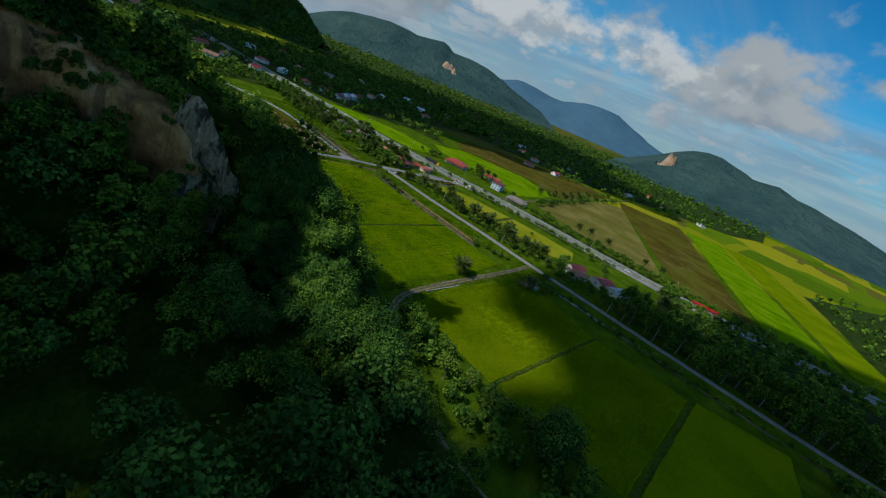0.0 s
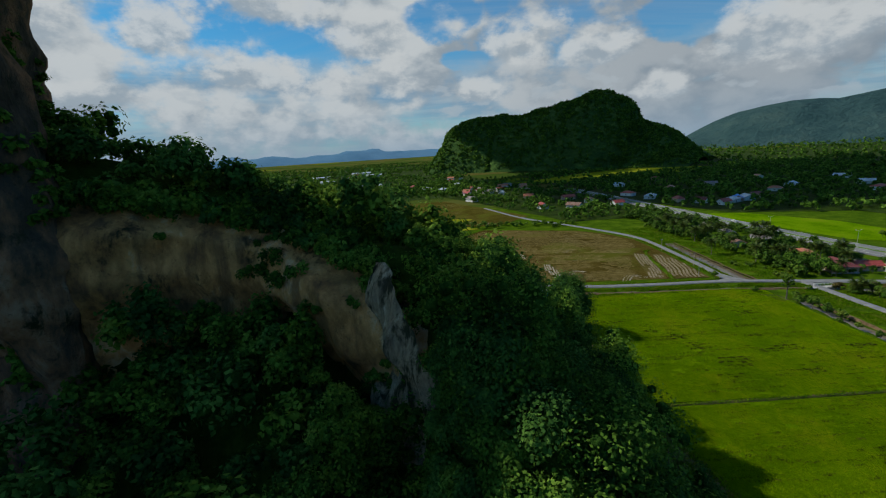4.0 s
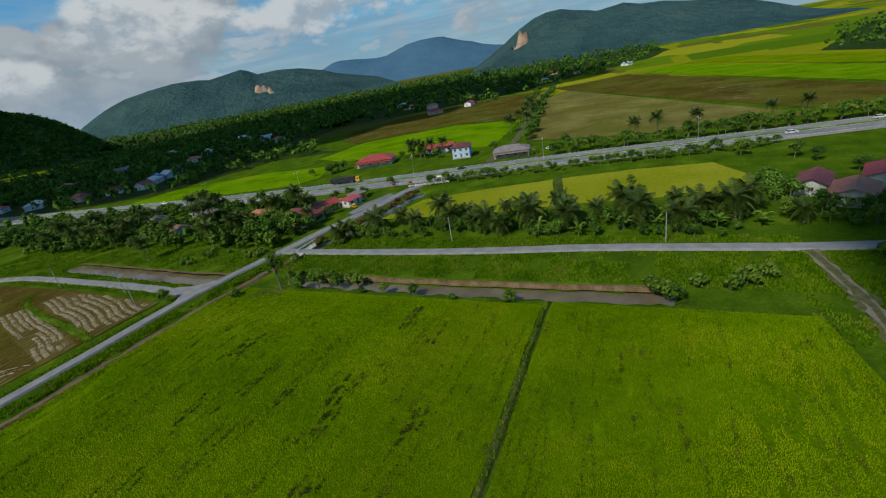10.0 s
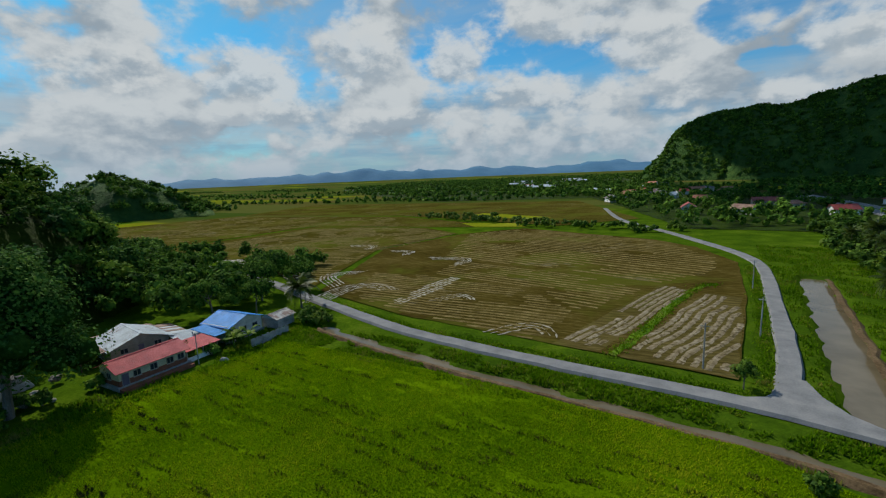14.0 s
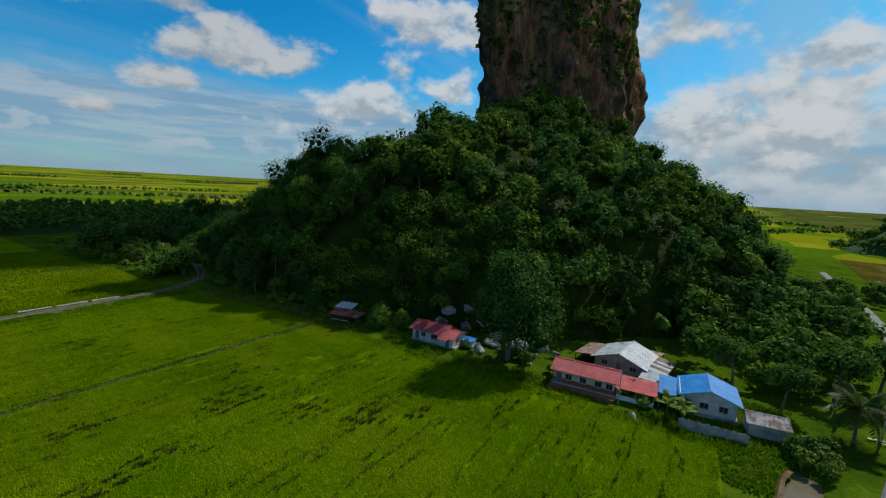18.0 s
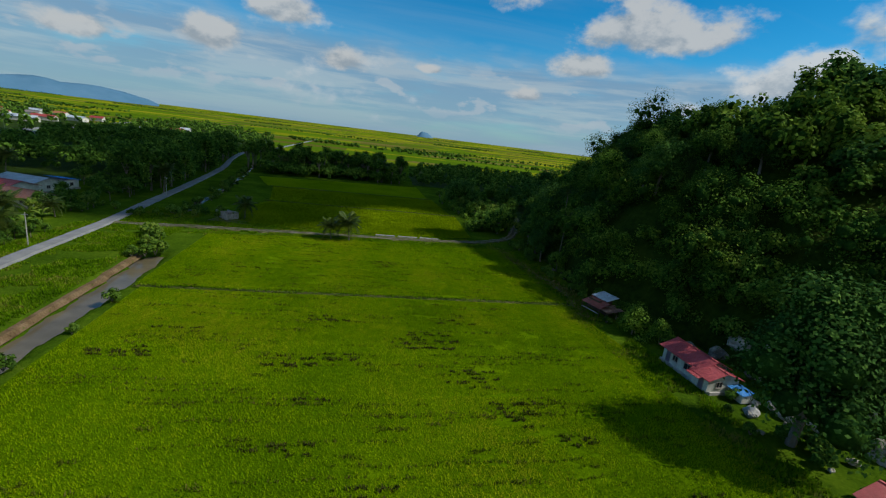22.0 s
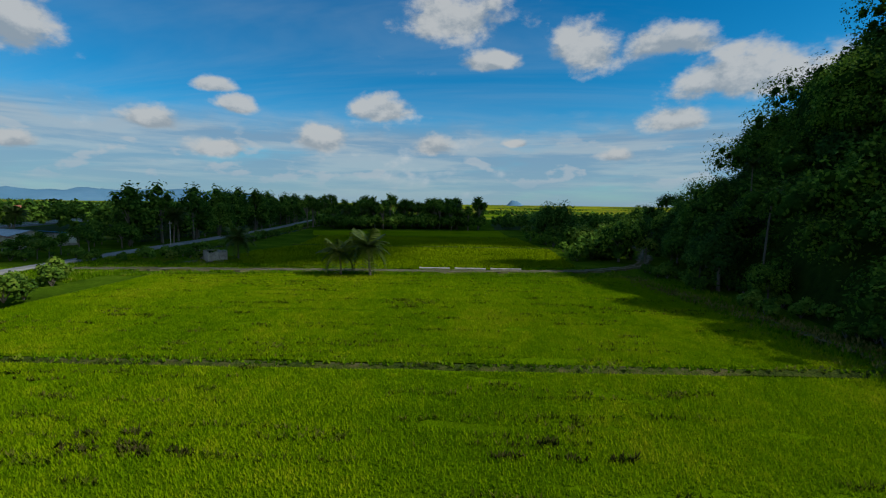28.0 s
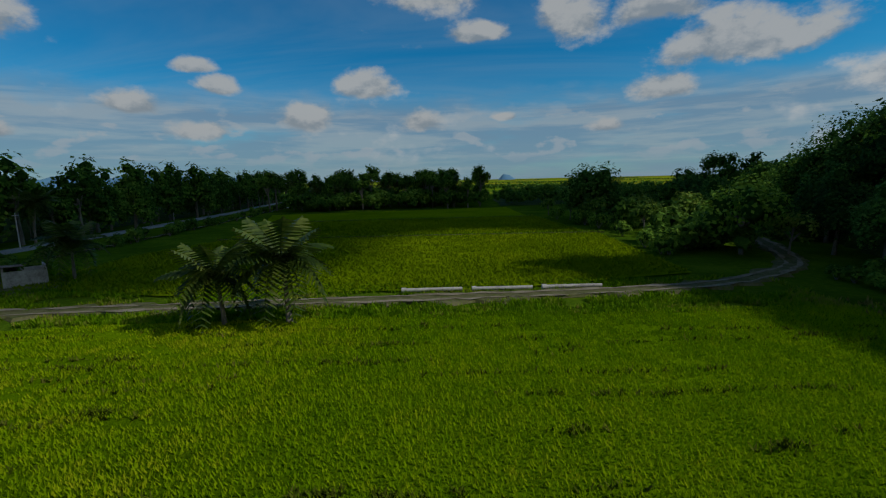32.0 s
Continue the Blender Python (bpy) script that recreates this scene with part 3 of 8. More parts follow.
def mesh_of(name, verts, faces, mat, smooth_shade=False, mats=None, index=None):
    """A mesh from arrays: faces is an (n, 3) or (n, 4) array, or a list of loops."""
    me = bpy.data.meshes.new(name)
    if isinstance(faces, np.ndarray):
        k = faces.shape[1]
        me.vertices.add(len(verts))
        me.vertices.foreach_set("co", np.asarray(verts, np.float32).ravel())
        me.loops.add(faces.size)
        me.loops.foreach_set("vertex_index", faces.astype(np.int32).ravel())
        me.polygons.add(len(faces))
        me.polygons.foreach_set("loop_start", np.arange(0, faces.size, k, dtype=np.int32))
        me.polygons.foreach_set("loop_total", np.full(len(faces), k, dtype=np.int32))
        me.update(calc_edges=True)
    else:
        me.from_pydata([tuple(v) for v in verts], [], faces)
    for m in mats or [mat]:
        me.materials.append(m)
    if index is not None:
        me.polygons.foreach_set("material_index", np.asarray(index, np.int32))
    if smooth_shade:
        me.polygons.foreach_set("use_smooth", np.ones(len(me.polygons), bool))
    me.update()
    return me


class Shape:
    """Gathers boxes, tubes and sheets into one mesh."""

    def __init__(self):
        self.v, self.f = [], []

    def quad(self, *pts):
        k = len(self.v)
        self.v += [tuple(p) for p in pts]
        self.f.append(tuple(range(k, k + len(pts))))
        return self

    def box(self, x0, y0, z0, x1, y1, z1, m=None, taper=0.0):
        k = len(self.v)
        pts = []
        for z, t in ((z0, 0.0), (z1, taper)):
            pts += [(x0 + t, y0 + t, z), (x1 - t, y0 + t, z), (x1 - t, y1 - t, z), (x0 + t, y1 - t, z)]
        if m is not None:
            pts = [tuple(m @ Vector(p)) for p in pts]
        self.v += pts
        for a in ((3, 2, 1, 0), (4, 5, 6, 7), (0, 1, 5, 4), (1, 2, 6, 5), (2, 3, 7, 6), (3, 0, 4, 7)):
            self.f.append(tuple(k + i for i in a))
        return self

    def slab(self, pts, d):
        """A sheet through the corners pts, given thickness along d."""
        k, n, d = len(self.v), len(pts), Vector(d)
        self.v += [tuple(p) for p in pts] + [tuple(Vector(p) + d) for p in pts]
        self.f.append(tuple(range(k + n - 1, k - 1, -1)))
        self.f.append(tuple(range(k + n, k + 2 * n)))
        for i in range(n):
            j = (i + 1) % n
            self.f.append((k + i, k + j, k + n + j, k + n + i))
        return self

    def tube(self, path, radii, sides=7):
        path = [Vector(p) for p in path]
        k = len(self.v)
        for i, p in enumerate(path):
            d = (path[min(i + 1, len(path) - 1)] - path[max(i - 1, 0)]).normalized()
            a = d.orthogonal().normalized()
            b = d.cross(a)
            for s in range(sides):
                t = 2 * math.pi * s / sides
                self.v.append(tuple(p + radii[i] * (a * math.cos(t) + b * math.sin(t))))
        for i in range(len(path) - 1):
            for s in range(sides):
                s2 = (s + 1) % sides
                self.f.append((k + i * sides + s, k + i * sides + s2, k + (i + 1) * sides + s2, k + (i + 1) * sides + s))
        self.f.append(tuple(k + s for s in range(sides))[::-1])
        self.f.append(tuple(k + (len(path) - 1) * sides + s for s in range(sides)))
        return self


def part(name, shape, mat, parent=None, label="", smooth_shade=False, m=None):
    ob = new(name, mesh_of(name, shape.v, shape.f, mat, smooth_shade) if isinstance(shape, Shape) else shape)
    if parent is not None:
        ob.parent = parent
    if m is not None:
        ob.matrix_basis = m
    if label:
        ob["label"] = label
    return ob


def fbm(x, y, z=0.0, scale=1.0, octaves=4):
    return noise.fractal(Vector((x * scale, y * scale, z * scale)), 0.9, 2.1, octaves)


def inside(px, py, poly):
    """Which of the points lie within a polygon."""
    res = np.zeros(np.shape(px), bool)
    for (x0, y0), (x1, y1) in zip(poly, poly[1:] + poly[:1]):
        hit = ((y0 > py) != (y1 > py)) & (px < (x1 - x0) * (py - y0) / (y1 - y0 + 1e-9) + x0)
        res ^= hit
    return res


def edge_distance(px, py, poly, closed=True):
    best = np.full(np.shape(px), 1e9)
    segs = list(zip(poly, poly[1:] + poly[:1])) if closed else list(zip(poly, poly[1:]))
    for (x0, y0), (x1, y1) in segs:
        dx, dy = x1 - x0, y1 - y0
        t = np.clip(((px - x0) * dx + (py - y0) * dy) / (dx * dx + dy * dy), 0, 1)
        best = np.minimum(best, np.hypot(px - x0 - t * dx, py - y0 - t * dy))
    return best


def resample(line, step):
    """Points at even steps along a smooth curve through the corners."""
    pts = [np.array(p, float) for p in line]
    ext = [2 * pts[0] - pts[1]] + pts + [2 * pts[-1] - pts[-2]]
    out = []
    for i in range(1, len(ext) - 2):
        a, b, c, d = ext[i - 1 : i + 3]
        n = max(2, int(np.linalg.norm(c - b) / step))
        for t in np.arange(n) / n:
            out.append(0.5 * (2 * b + (c - a) * t + (2 * a - 5 * b + 4 * c - d) * t * t + (3 * b - 3 * c + d - a) * t ** 3))
    out.append(pts[-1])
    return np.array(out)


def ribbon(line, width, z, thick=0.0, step=4.0, wobble=0.0):
    """A strip along a curve, with sides when thick."""
    c = resample(line, step)
    d = np.gradient(c, axis=0)
    d /= np.linalg.norm(d, axis=1)[:, None] + 1e-9
    nrm = np.stack([-d[:, 1], d[:, 0]], 1)
    w = width / 2 + wobble * rng.normal(size=(len(c), 2))
    left, right = c + nrm * w[:, :1], c - nrm * w[:, 1:]
    s, n = Shape(), len(c)
    cols = [(left, z), (right, z)] if not thick else [(left + nrm * 0.35, z - thick), (left, z), (right, z), (right - nrm * 0.35, z - thick)]
    for col, h in cols:
        s.v += [(p[0], p[1], h) for p in col]
    for k in range(len(cols) - 1):
        for i in range(n - 1):
            s.f.append((k * n + i, (k + 1) * n + i, (k + 1) * n + i + 1, k * n + i + 1))
    return s


def sheet(poly, z, step=6.0, relief=0.0):
    """A field: a polygon as a fine grid with a slightly uneven edge."""
    bm = bmesh.new()
    bm.faces.new([bm.verts.new((x, y, z)) for x, y in poly])
    bmesh.ops.triangulate(bm, faces=bm.faces[:])
    s = Shape()
    s.v = [tuple(v.co) for v in bm.verts]
    bm.verts.index_update()
    s.f = [tuple(v.index for v in f.verts) for f in bm.faces]
    bm.free()
    return s


def rough_poly(poly, amp=0.5, step=5.0):
    """The same outline with a wavering edge."""
    out = []
    for (x0, y0), (x1, y1) in zip(poly, poly[1:] + poly[:1]):
        n = max(1, int(math.hypot(x1 - x0, y1 - y0) / step))
        for i in range(n):
            x, y = x0 + (x1 - x0) * i / n, y0 + (y1 - y0) * i / n
            out.append((x + amp * fbm(x, y, 3.0, 0.15, 2), y + amp * fbm(x, y, 9.0, 0.15, 2)))
    return out


# ---- foliage ----
def leaf_cards(centres, radii, count, size, seed, flat=1.0, upper=0.25):
    """Leaf sprays as small bent quads over the skin of many rounded clumps."""
    r = np.random.default_rng(seed)
    n = len(centres)
    d = r.normal(size=(n, count, 3))
    d[..., 2] += upper
    d /= np.linalg.norm(d, axis=-1, keepdims=True)
    rad = radii[:, None, None] * (0.62 + 0.46 * r.random((n, count, 1)))
    p = centres[:, None] + d * rad * np.array([1, 1, flat])
    nrm = d + np.array([0, 0, 0.3]) + 0.36 * r.normal(size=d.shape)
    nrm /= np.linalg.norm(nrm, axis=-1, keepdims=True)
    a = np.cross(nrm, r.normal(size=d.shape))
    a /= np.linalg.norm(a, axis=-1, keepdims=True) + 1e-9
    b = np.cross(nrm, a)
    sz = size * (0.5 + 0.8 * r.random((n, count, 1)))
    a, b = a * sz * 0.62, b * sz * 0.42
    tip = nrm * sz * 0.12
    quad = np.stack([p - a, p + b - tip, p + a, p - b - tip], 2).reshape(-1, 3)
    return quad, np.arange(len(quad)).reshape(-1, 4)


ICO_V, ICO_F = None, None


def clump_hulls(centres, radii, scale=0.7, flat=1.0):
    global ICO_V, ICO_F
    if ICO_V is None:
        bm = bmesh.new()
        bmesh.ops.create_icosphere(bm, subdivisions=1, radius=1)
        ICO_V = np.array([v.co for v in bm.verts])
        bm.verts.index_update()
        ICO_F = np.array([[v.index for v in f.verts] for f in bm.faces])
        bm.free()
    r = np.random.default_rng(3)
    v = centres[:, None] + ICO_V[None] * (radii * scale)[:, None, None] * np.array([1, 1, flat]) * (0.85 + 0.3 * r.random((len(centres), len(ICO_V), 1)))
    f = ICO_F[None] + (np.arange(len(centres)) * len(ICO_V))[:, None, None]
    return v.reshape(-1, 3), f.reshape(-1, 3)


def lobes_of(trees, lobes, seed):
    """Splits crowns (x, y, z of the middle, radius) into rounded clumps."""
    r = np.random.default_rng(seed)
    n = len(trees)
    d = r.normal(size=(n, lobes, 3))
    d[..., 2] = np.abs(d[..., 2]) * 0.8 - 0.25
    d /= np.linalg.norm(d, axis=-1, keepdims=True)
    c = trees[:, None, :3] + d * trees[:, None, 3:4] * (0.45 + 0.35 * r.random((n, lobes, 1)))
    rad = trees[:, None, 3] * (0.36 + 0.22 * r.random((n, lobes)))
    return c.reshape(-1, 3), rad.ravel()


def wood(name, label, trees, lobes, cards, size, mat=None, seed=1, category="forest", loose=1.0):
    """Crowns that nobody could count, as one thing of many leaves."""
    c, rad = lobes_of(trees, lobes, seed)
    v1, f1 = leaf_cards(c, rad * loose, cards, size, seed + 1)
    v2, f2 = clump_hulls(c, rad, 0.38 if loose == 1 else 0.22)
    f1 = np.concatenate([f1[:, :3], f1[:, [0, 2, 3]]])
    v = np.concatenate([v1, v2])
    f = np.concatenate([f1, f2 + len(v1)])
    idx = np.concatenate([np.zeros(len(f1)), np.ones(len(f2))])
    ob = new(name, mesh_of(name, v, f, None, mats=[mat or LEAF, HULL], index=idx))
    return tagged(ob, label, category, kind="stuff")


# ---- the plain: one sheet to the horizon, with ditches pressed into it ----
CANAL = [(219, 241), (218, 236), (217.8, 215), (217.5, 190), (217.8, 165), (218.5, 141)]
POND = [(216, 268.5), (216.6, 290), (217.8, 314), (219.2, 340), (219.8, 360)]
DRAIN = [(119, 267), (128, 264.6), (160, 261), (200, 259), (232, 254)]
DRAIN_E = [(240, 250.5), (258, 247), (282, 242), (303, 238)]


def ground_height(x, y):
    h = 0.10 * np.sin(x * 0.05) * np.cos(y * 0.043)
    near = (np.abs(x - 200) < 130) & (np.abs(y - 220) < 220)
    h = np.where(near, h, h * 0.3) - 0.12
    for line, half, deep in ((CANAL, 2.0, 1.8), (POND, 2.6, 1.5), (DRAIN, 1.6, 1.1), (DRAIN_E, 2.2, 1.4)):
        d = edge_distance(x, y, line, False) + 0.4 * np.sin(y * 0.55 + x * 0.4) + 0.25 * np.sin(y * 1.27 - x * 0.8)
        t = np.clip((half + 2.0 - d) / 2.4, 0, 1)
        h = h - deep * t * t * (3 - 2 * t)
    # raised bank between canal and road
    b = np.exp(-((x - 226.0) / 3.2) ** 2) * np.clip((y - 120) / 15, 0, 1) * np.clip((248 - y) / 8, 0, 1)
    return h + 0.5 * b + far_rise(x, y)


def far_rise(x, y):
    """The plain climbs a little towards its far rim."""
    return 30.0 * np.clip((np.hypot(x - 180, y - 180) - 2300) / 2300, 0, 1) ** 1.2


def build_ground():
    def lines(lo, hi, step, outer):
        near = np.arange(lo, hi + 0.1, step)
        far = lo - np.geomspace(step * 2, outer, 26)
        far2 = hi + np.geomspace(step * 2, outer, 26)
        return np.concatenate([far[::-1], near, far2])

    xs, ys = lines(92, 310, 1.25, 4600), lines(100, 420, 2.0, 4600)
    gx, gy = np.meshgrid(xs, ys)
    gz = ground_height(gx, gy)
    v = np.stack([gx.ravel(), gy.ravel(), gz.ravel()], 1)
    nx, ny = len(xs), len(ys)
    i = np.arange(nx * ny).reshape(ny, nx)
    f = np.stack([i[:-1, :-1].ravel(), i[:-1, 1:].ravel(), i[1:, 1:].ravel(), i[1:, :-1].ravel()], 1)
    ob = new("ground", mesh_of("ground", v, f, PLAIN, True))
    tagged(ob, "wide green plain of grass and far paddies to the horizon", "ground", kind="structure")


build_ground()


def strip(name, label, category, shape, mat, kind="structure"):
    ob = part(name, shape, mat)
    return tagged(ob, label, category, kind=kind)


def water_strip(name, label, line, width, z):
    a, b, c, d = (np.array(p, float) for p in (line[0], line[1], line[-2], line[-1]))
    line = [tuple(a + (a - b) / np.linalg.norm(a - b) * 4.5)] + line + [tuple(d + (d - c) / np.linalg.norm(d - c) * 4.5)]
    return strip(name, label, "water", ribbon(line, width, z, step=6), WATER)


water_strip("water", "muddy brown water lying still in the irrigation canal", CANAL, 7.0, -1.35)
water_strip("water", "grey-brown water in the ditch beside the branch road", POND, 8.4, -0.95)
water_strip("water", "narrow line of muddy water in the roadside drain", DRAIN, 5.6, -0.9)
water_strip("water", "dark water in the overgrown drain beside the side road", DRAIN_E, 7.0, -1.15)


def bank(name, label, line, off, width, z, mat=MUD):
    c = resample(line, 4)
    d = np.gradient(c, axis=0)
    d /= np.linalg.norm(d, axis=1)[:, None]
    nrm = np.stack([-d[:, 1], d[:, 0]], 1)
    s, n = Shape(), len(c)
    for k, (o, h) in enumerate(((off - width / 2, z - 0.75), (off, z - 0.05), (off + width / 2, z))):
        for p, q in zip(c, nrm):
            w = o + 0.7 * fbm(p[0], p[1], k * 0.3, 0.22, 3)
            s.v.append((p[0] + q[0] * w, p[1] + q[1] * w, h + 0.1 * fbm(p[0], p[1], 5 + k, 0.2, 2)))
    for k in range(2):
        for i in range(n - 1):
            s.f.append((k * n + i, k * n + i + 1, (k + 1) * n + i + 1, (k + 1) * n + i))
    return strip(name, label, "bank", s, mat)


bank("canal_bank", "bare brown earth bank along the canal water", CANAL, 2.9, 1.5, 0.02)
bank("canal_bank", "bare tan earth edge of the ditch beside the branch road", POND, -3.6, 2.4, 0.05)
bank("canal_bank", "bare brown earth edge of the roadside drain", DRAIN, -2.2, 1.2, 0.02)

BROOK = [(228, 100), (231, 60), (234, 9), (238, -30), (242, -63), (247, -110)]
strip("water", "narrow weedy brook beside the shaded paddies", "water", ribbon(BROOK, 2.2, 0.04, step=3, wobble=0.5), WATER)

# ---- fields ----
PADDY_N = [(117, 163.8), (114.5, 188), (117, 206), (115.5, 234), (118, 256), (160, 258), (200, 257), (211.5, 252), (211.5, 190), (211.5, 164.6)]
PADDY_S = [(119, 111.5), (150, 111), (190, 113), (213, 117), (213, 162.6), (190, 162.8), (150, 162.2), (116, 161.8)]
strip("paddy_field", "bright green rice paddy with sparse dark patches", "paddy field", sheet(rough_poly(PADDY_N), 0.10), RICE_BASE)
strip("paddy_field", "bright green rice paddy beside the dirt track", "paddy field", sheet(rough_poly(PADDY_S), 0.10), RICE_BASE)
strip("paddy_field", "shaded olive green rice paddy south of the track", "paddy field", sheet(rough_poly([(122, 50), (207, 50), (214, 70), (212, 98), (190, 102), (150, 102), (125, 95)]), 0.10), RICE_OLIVE)
strip("paddy_field", "shaded olive green rice paddy between two bunds", "paddy field", sheet(rough_poly([(126, 0), (214, 4), (208, 48.2), (124, 48.2)]), 0.10), RICE_OLIVE)
strip("paddy_field", "ripening olive rice paddy below the wood", "paddy field", sheet(rough_poly([(128, -58), (230, -36), (218, 1), (128, -3)]), 0.10), RICE_OLIVE)
strip("paddy_field", "yellow ripening rice field beside the highway", "paddy field", sheet(rough_poly([(268, 239), (291, 231), (303, 205), (311, 180), (277, 174), (270, 200)]), 0.10), RICE_YELLOW)
strip("paddy_field", "yellow ripening rice field behind the palms", "paddy field", sheet(rough_poly([(278, 171), (312, 177), (319, 150), (322, 122), (300, 112), (284, 120)]), 0.10), RICE_YELLOW)
strip("stubble_field", "harvested brown paddy with straw rows and wheel ruts", "stubble field", sheet(rough_poly([(92, 290), (130, 281), (200, 277), (203, 330), (202, 378), (188, 408), (170, 425), (95, 452), (70, 420), (60, 360)]), 0.10), STUBBLE)
strip("stubble_field", "harvested olive-brown paddy with wet wheel tracks", "stubble field", sheet(rough_poly([(-60, 318), (20, 312), (86, 292), (56, 362), (66, 420), (30, 440), (-60, 430)]), 0.10), STUBBLE_B)
strip("stubble_field", "wide harvested field beyond the hedge", "stubble field", sheet(rough_poly([(-260, 330), (-66, 318), (-66, 432), (30, 444), (90, 458), (-40, 505), (-240, 480)]), 0.10), STUBBLE_B)
strip("stubble_field", "wide harvested field far out on the plain", "stubble field", sheet(rough_poly([(-240, 490), (-50, 515), (110, 470), (150, 520), (60, 700), (-300, 640)]), 0.10), STUBBLE_B)
strip("paddy_field", "thin yellow rice strip amid harvested fields", "paddy field", sheet([(60, 452), (92, 460), (78, 478), (40, 470)], 0.14), RICE_YELLOW)
strip("paddy_field", "thin yellow rice strip beside the hedge", "paddy field", sheet([(20, 522), (80, 504), (90, 520), (20, 545)], 0.14), RICE_YELLOW)
strip("paddy_field", "bright green paddy across the highway", "paddy field", sheet(rough_poly([(312, 425), (331, 340), (345, 330), (380, 345), (376, 400), (340, 462), (306, 470)]), 0.10), RICE)
strip("paddy_field", "bright green paddy behind the highway houses", "paddy field", sheet(rough_poly([(392, 345), (396, 300), (398, 232), (500, 240), (512, 305), (470, 375), (410, 380)]), 0.10), RICE)
strip("stubble_field", "ploughed brown field behind the highway houses", "stubble field", sheet(rough_poly([(470, 384), (518, 310), (508, 242), (760, 275), (740, 330), (640, 430), (560, 450), (500, 420)]), 0.10), STUBBLE_B)
strip("stubble_field", "wide tan harvested field east of the highway", "stubble field", sheet(rough_poly([(404, 212), (388, 130), (400, 70), (700, 232), (640, 248), (480, 224)]), 0.10), STUBBLE_PALE)
strip("stubble_field", "long harvested strip east of the highway", "stubble field", sheet(rough_poly([(404, 60), (420, 0), (820, 170), (760, 260), (700, 232)]), 0.10), STUBBLE_B)
strip("paddy_field", "long bright green strip east of the highway", "paddy field", sheet(rough_poly([(424, -8), (440, -60), (860, 110), (824, 164)]), 0.10), RICE)
strip("paddy_field", "long olive strip east of the highway", "paddy field", sheet(rough_poly([(446, -66), (460, -110), (900, 60), (866, 104)]), 0.10), RICE_OLIVE)

RUT = material("rut_mud", [(0.14, 0.105, 0.05), (0.22, 0.18, 0.11), (0.33, 0.29, 0.21)], scale=0.35, fine=6, rough=0.5, dirt=((0.075, 0.055, 0.018), 0.48))
WET = material("wet_mud", [(0.17, 0.145, 0.09), (0.30, 0.27, 0.20), (0.42, 0.40, 0.34)], scale=0.3, fine=6, rough=0.35, spec=0.3, dirt=((0.075, 0.055, 0.018), 0.52))


def rows_in(name, label, poly, angle, gap, width, mat, seed, miss=0.3, sway=0.5, high=0.12, category="straw"):
    """Low broken rows side by side across a field, all in one mesh."""
    r = np.random.default_rng(seed)
    a = radians(angle)
    u, w = np.array([math.cos(a), math.sin(a)]), np.array([-math.sin(a), math.cos(a)])
    q = np.array(poly, float)
    s = Shape()
    o = (q @ w).min() + 0.5 * gap
    while o < (q @ w).max():
        t = np.arange((q @ u).min(), (q @ u).max(), 1.6)
        shift = np.array([sway * 2.0 * fbm(k * 1.0, o * 0.3, seed, 0.035, 3) for k in t])
        pts = t[:, None] * u + (o + shift)[:, None] * w
        ok = inside(pts[:, 0], pts[:, 1], poly)
        ok &= np.array([fbm(p[0], p[1], seed + 3.0, 0.07, 3) for p in pts]) > -0.5 + miss
        for i in range(len(t) - 1):
            if not (ok[i] and ok[i + 1]):
                continue
            w0, w1, h0, h1 = *(width * r.uniform(0.35, 0.7, 2)), *(high * r.uniform(0.6, 1.2, 2))
            p, p2 = pts[i], pts[i + 1]
            b = len(s.v)
            s.v += [(*(p - w * w0), 0.11), (*p, 0.11 + h0), (*(p + w * w0), 0.11), (*(p2 - w * w1), 0.11), (*p2, 0.11 + h1), (*(p2 + w * w1), 0.11)]
            s.f += [(b, b + 3, b + 4, b + 1), (b + 1, b + 4, b + 5, b + 2)]
        o += gap * r.uniform(0.85, 1.15)
    ob = new(name, mesh_of(name, s.v, s.f, mat))
    return tagged(ob, label, category, kind="stuff")


MAIN_N = [(100, 350), (150, 347), (182, 337), (196, 360), (196, 384), (182, 408), (168, 424), (96, 450), (74, 420)]
MAIN_M = [(112, 322), (150, 318), (170, 300), (180, 330), (150, 342), (108, 346)]
MAIN_S = [(104, 290), (130, 283), (166, 279), (168, 300), (150, 316), (112, 320), (90, 318)]
PLOT_A = [(169, 279), (178, 278.5), (190, 332), (183, 337)]
PLOT_B = [(182, 278), (200, 278), (202, 329), (193, 331)]
WEST = [(-50, 322), (20, 316), (84, 298), (60, 352), (66, 418), (30, 436), (-50, 426)]
strip("stubble_field", "pale churned harvested strip beside the bund", "stubble field", sheet(rough_poly(PLOT_A, 0.9, 2), 0.108), STUBBLE_MID)
strip("stubble_field", "pale churned harvested strip beside the branch road", "stubble field", sheet(rough_poly(PLOT_B, 0.9, 2), 0.108), STUBBLE_MID)
rows_in("straw_rows", "pale straw rows across the harvested field", MAIN_N, -14, 3.6, 1.3, STRAW, 1, -0.05, 0.3, 0.15)
rows_in("straw_rows", "fine straw rows in the middle of the harvested field", MAIN_M, -8, 2.5, 0.9, STRAW, 2, 0.12, 0.3, 0.08)
rows_in("straw_rows", "close straw rows beside the farm road", MAIN_S, 4, 2.1, 0.9, STRAW, 3, 0.05, 0.4)
rows_in("straw_rows", "straw rows in the western harvested field", WEST, 26, 3.4, 1.2, STRAW, 4, 0.25, 0.7)
rows_in("straw_rows", "straw rows far out in the harvested fields", [(-240, 345), (-66, 330), (-66, 425), (20, 440), (-40, 495), (-230, 470)], 12, 6.5, 1.6, STRAW, 5, 0.40, 0.6)
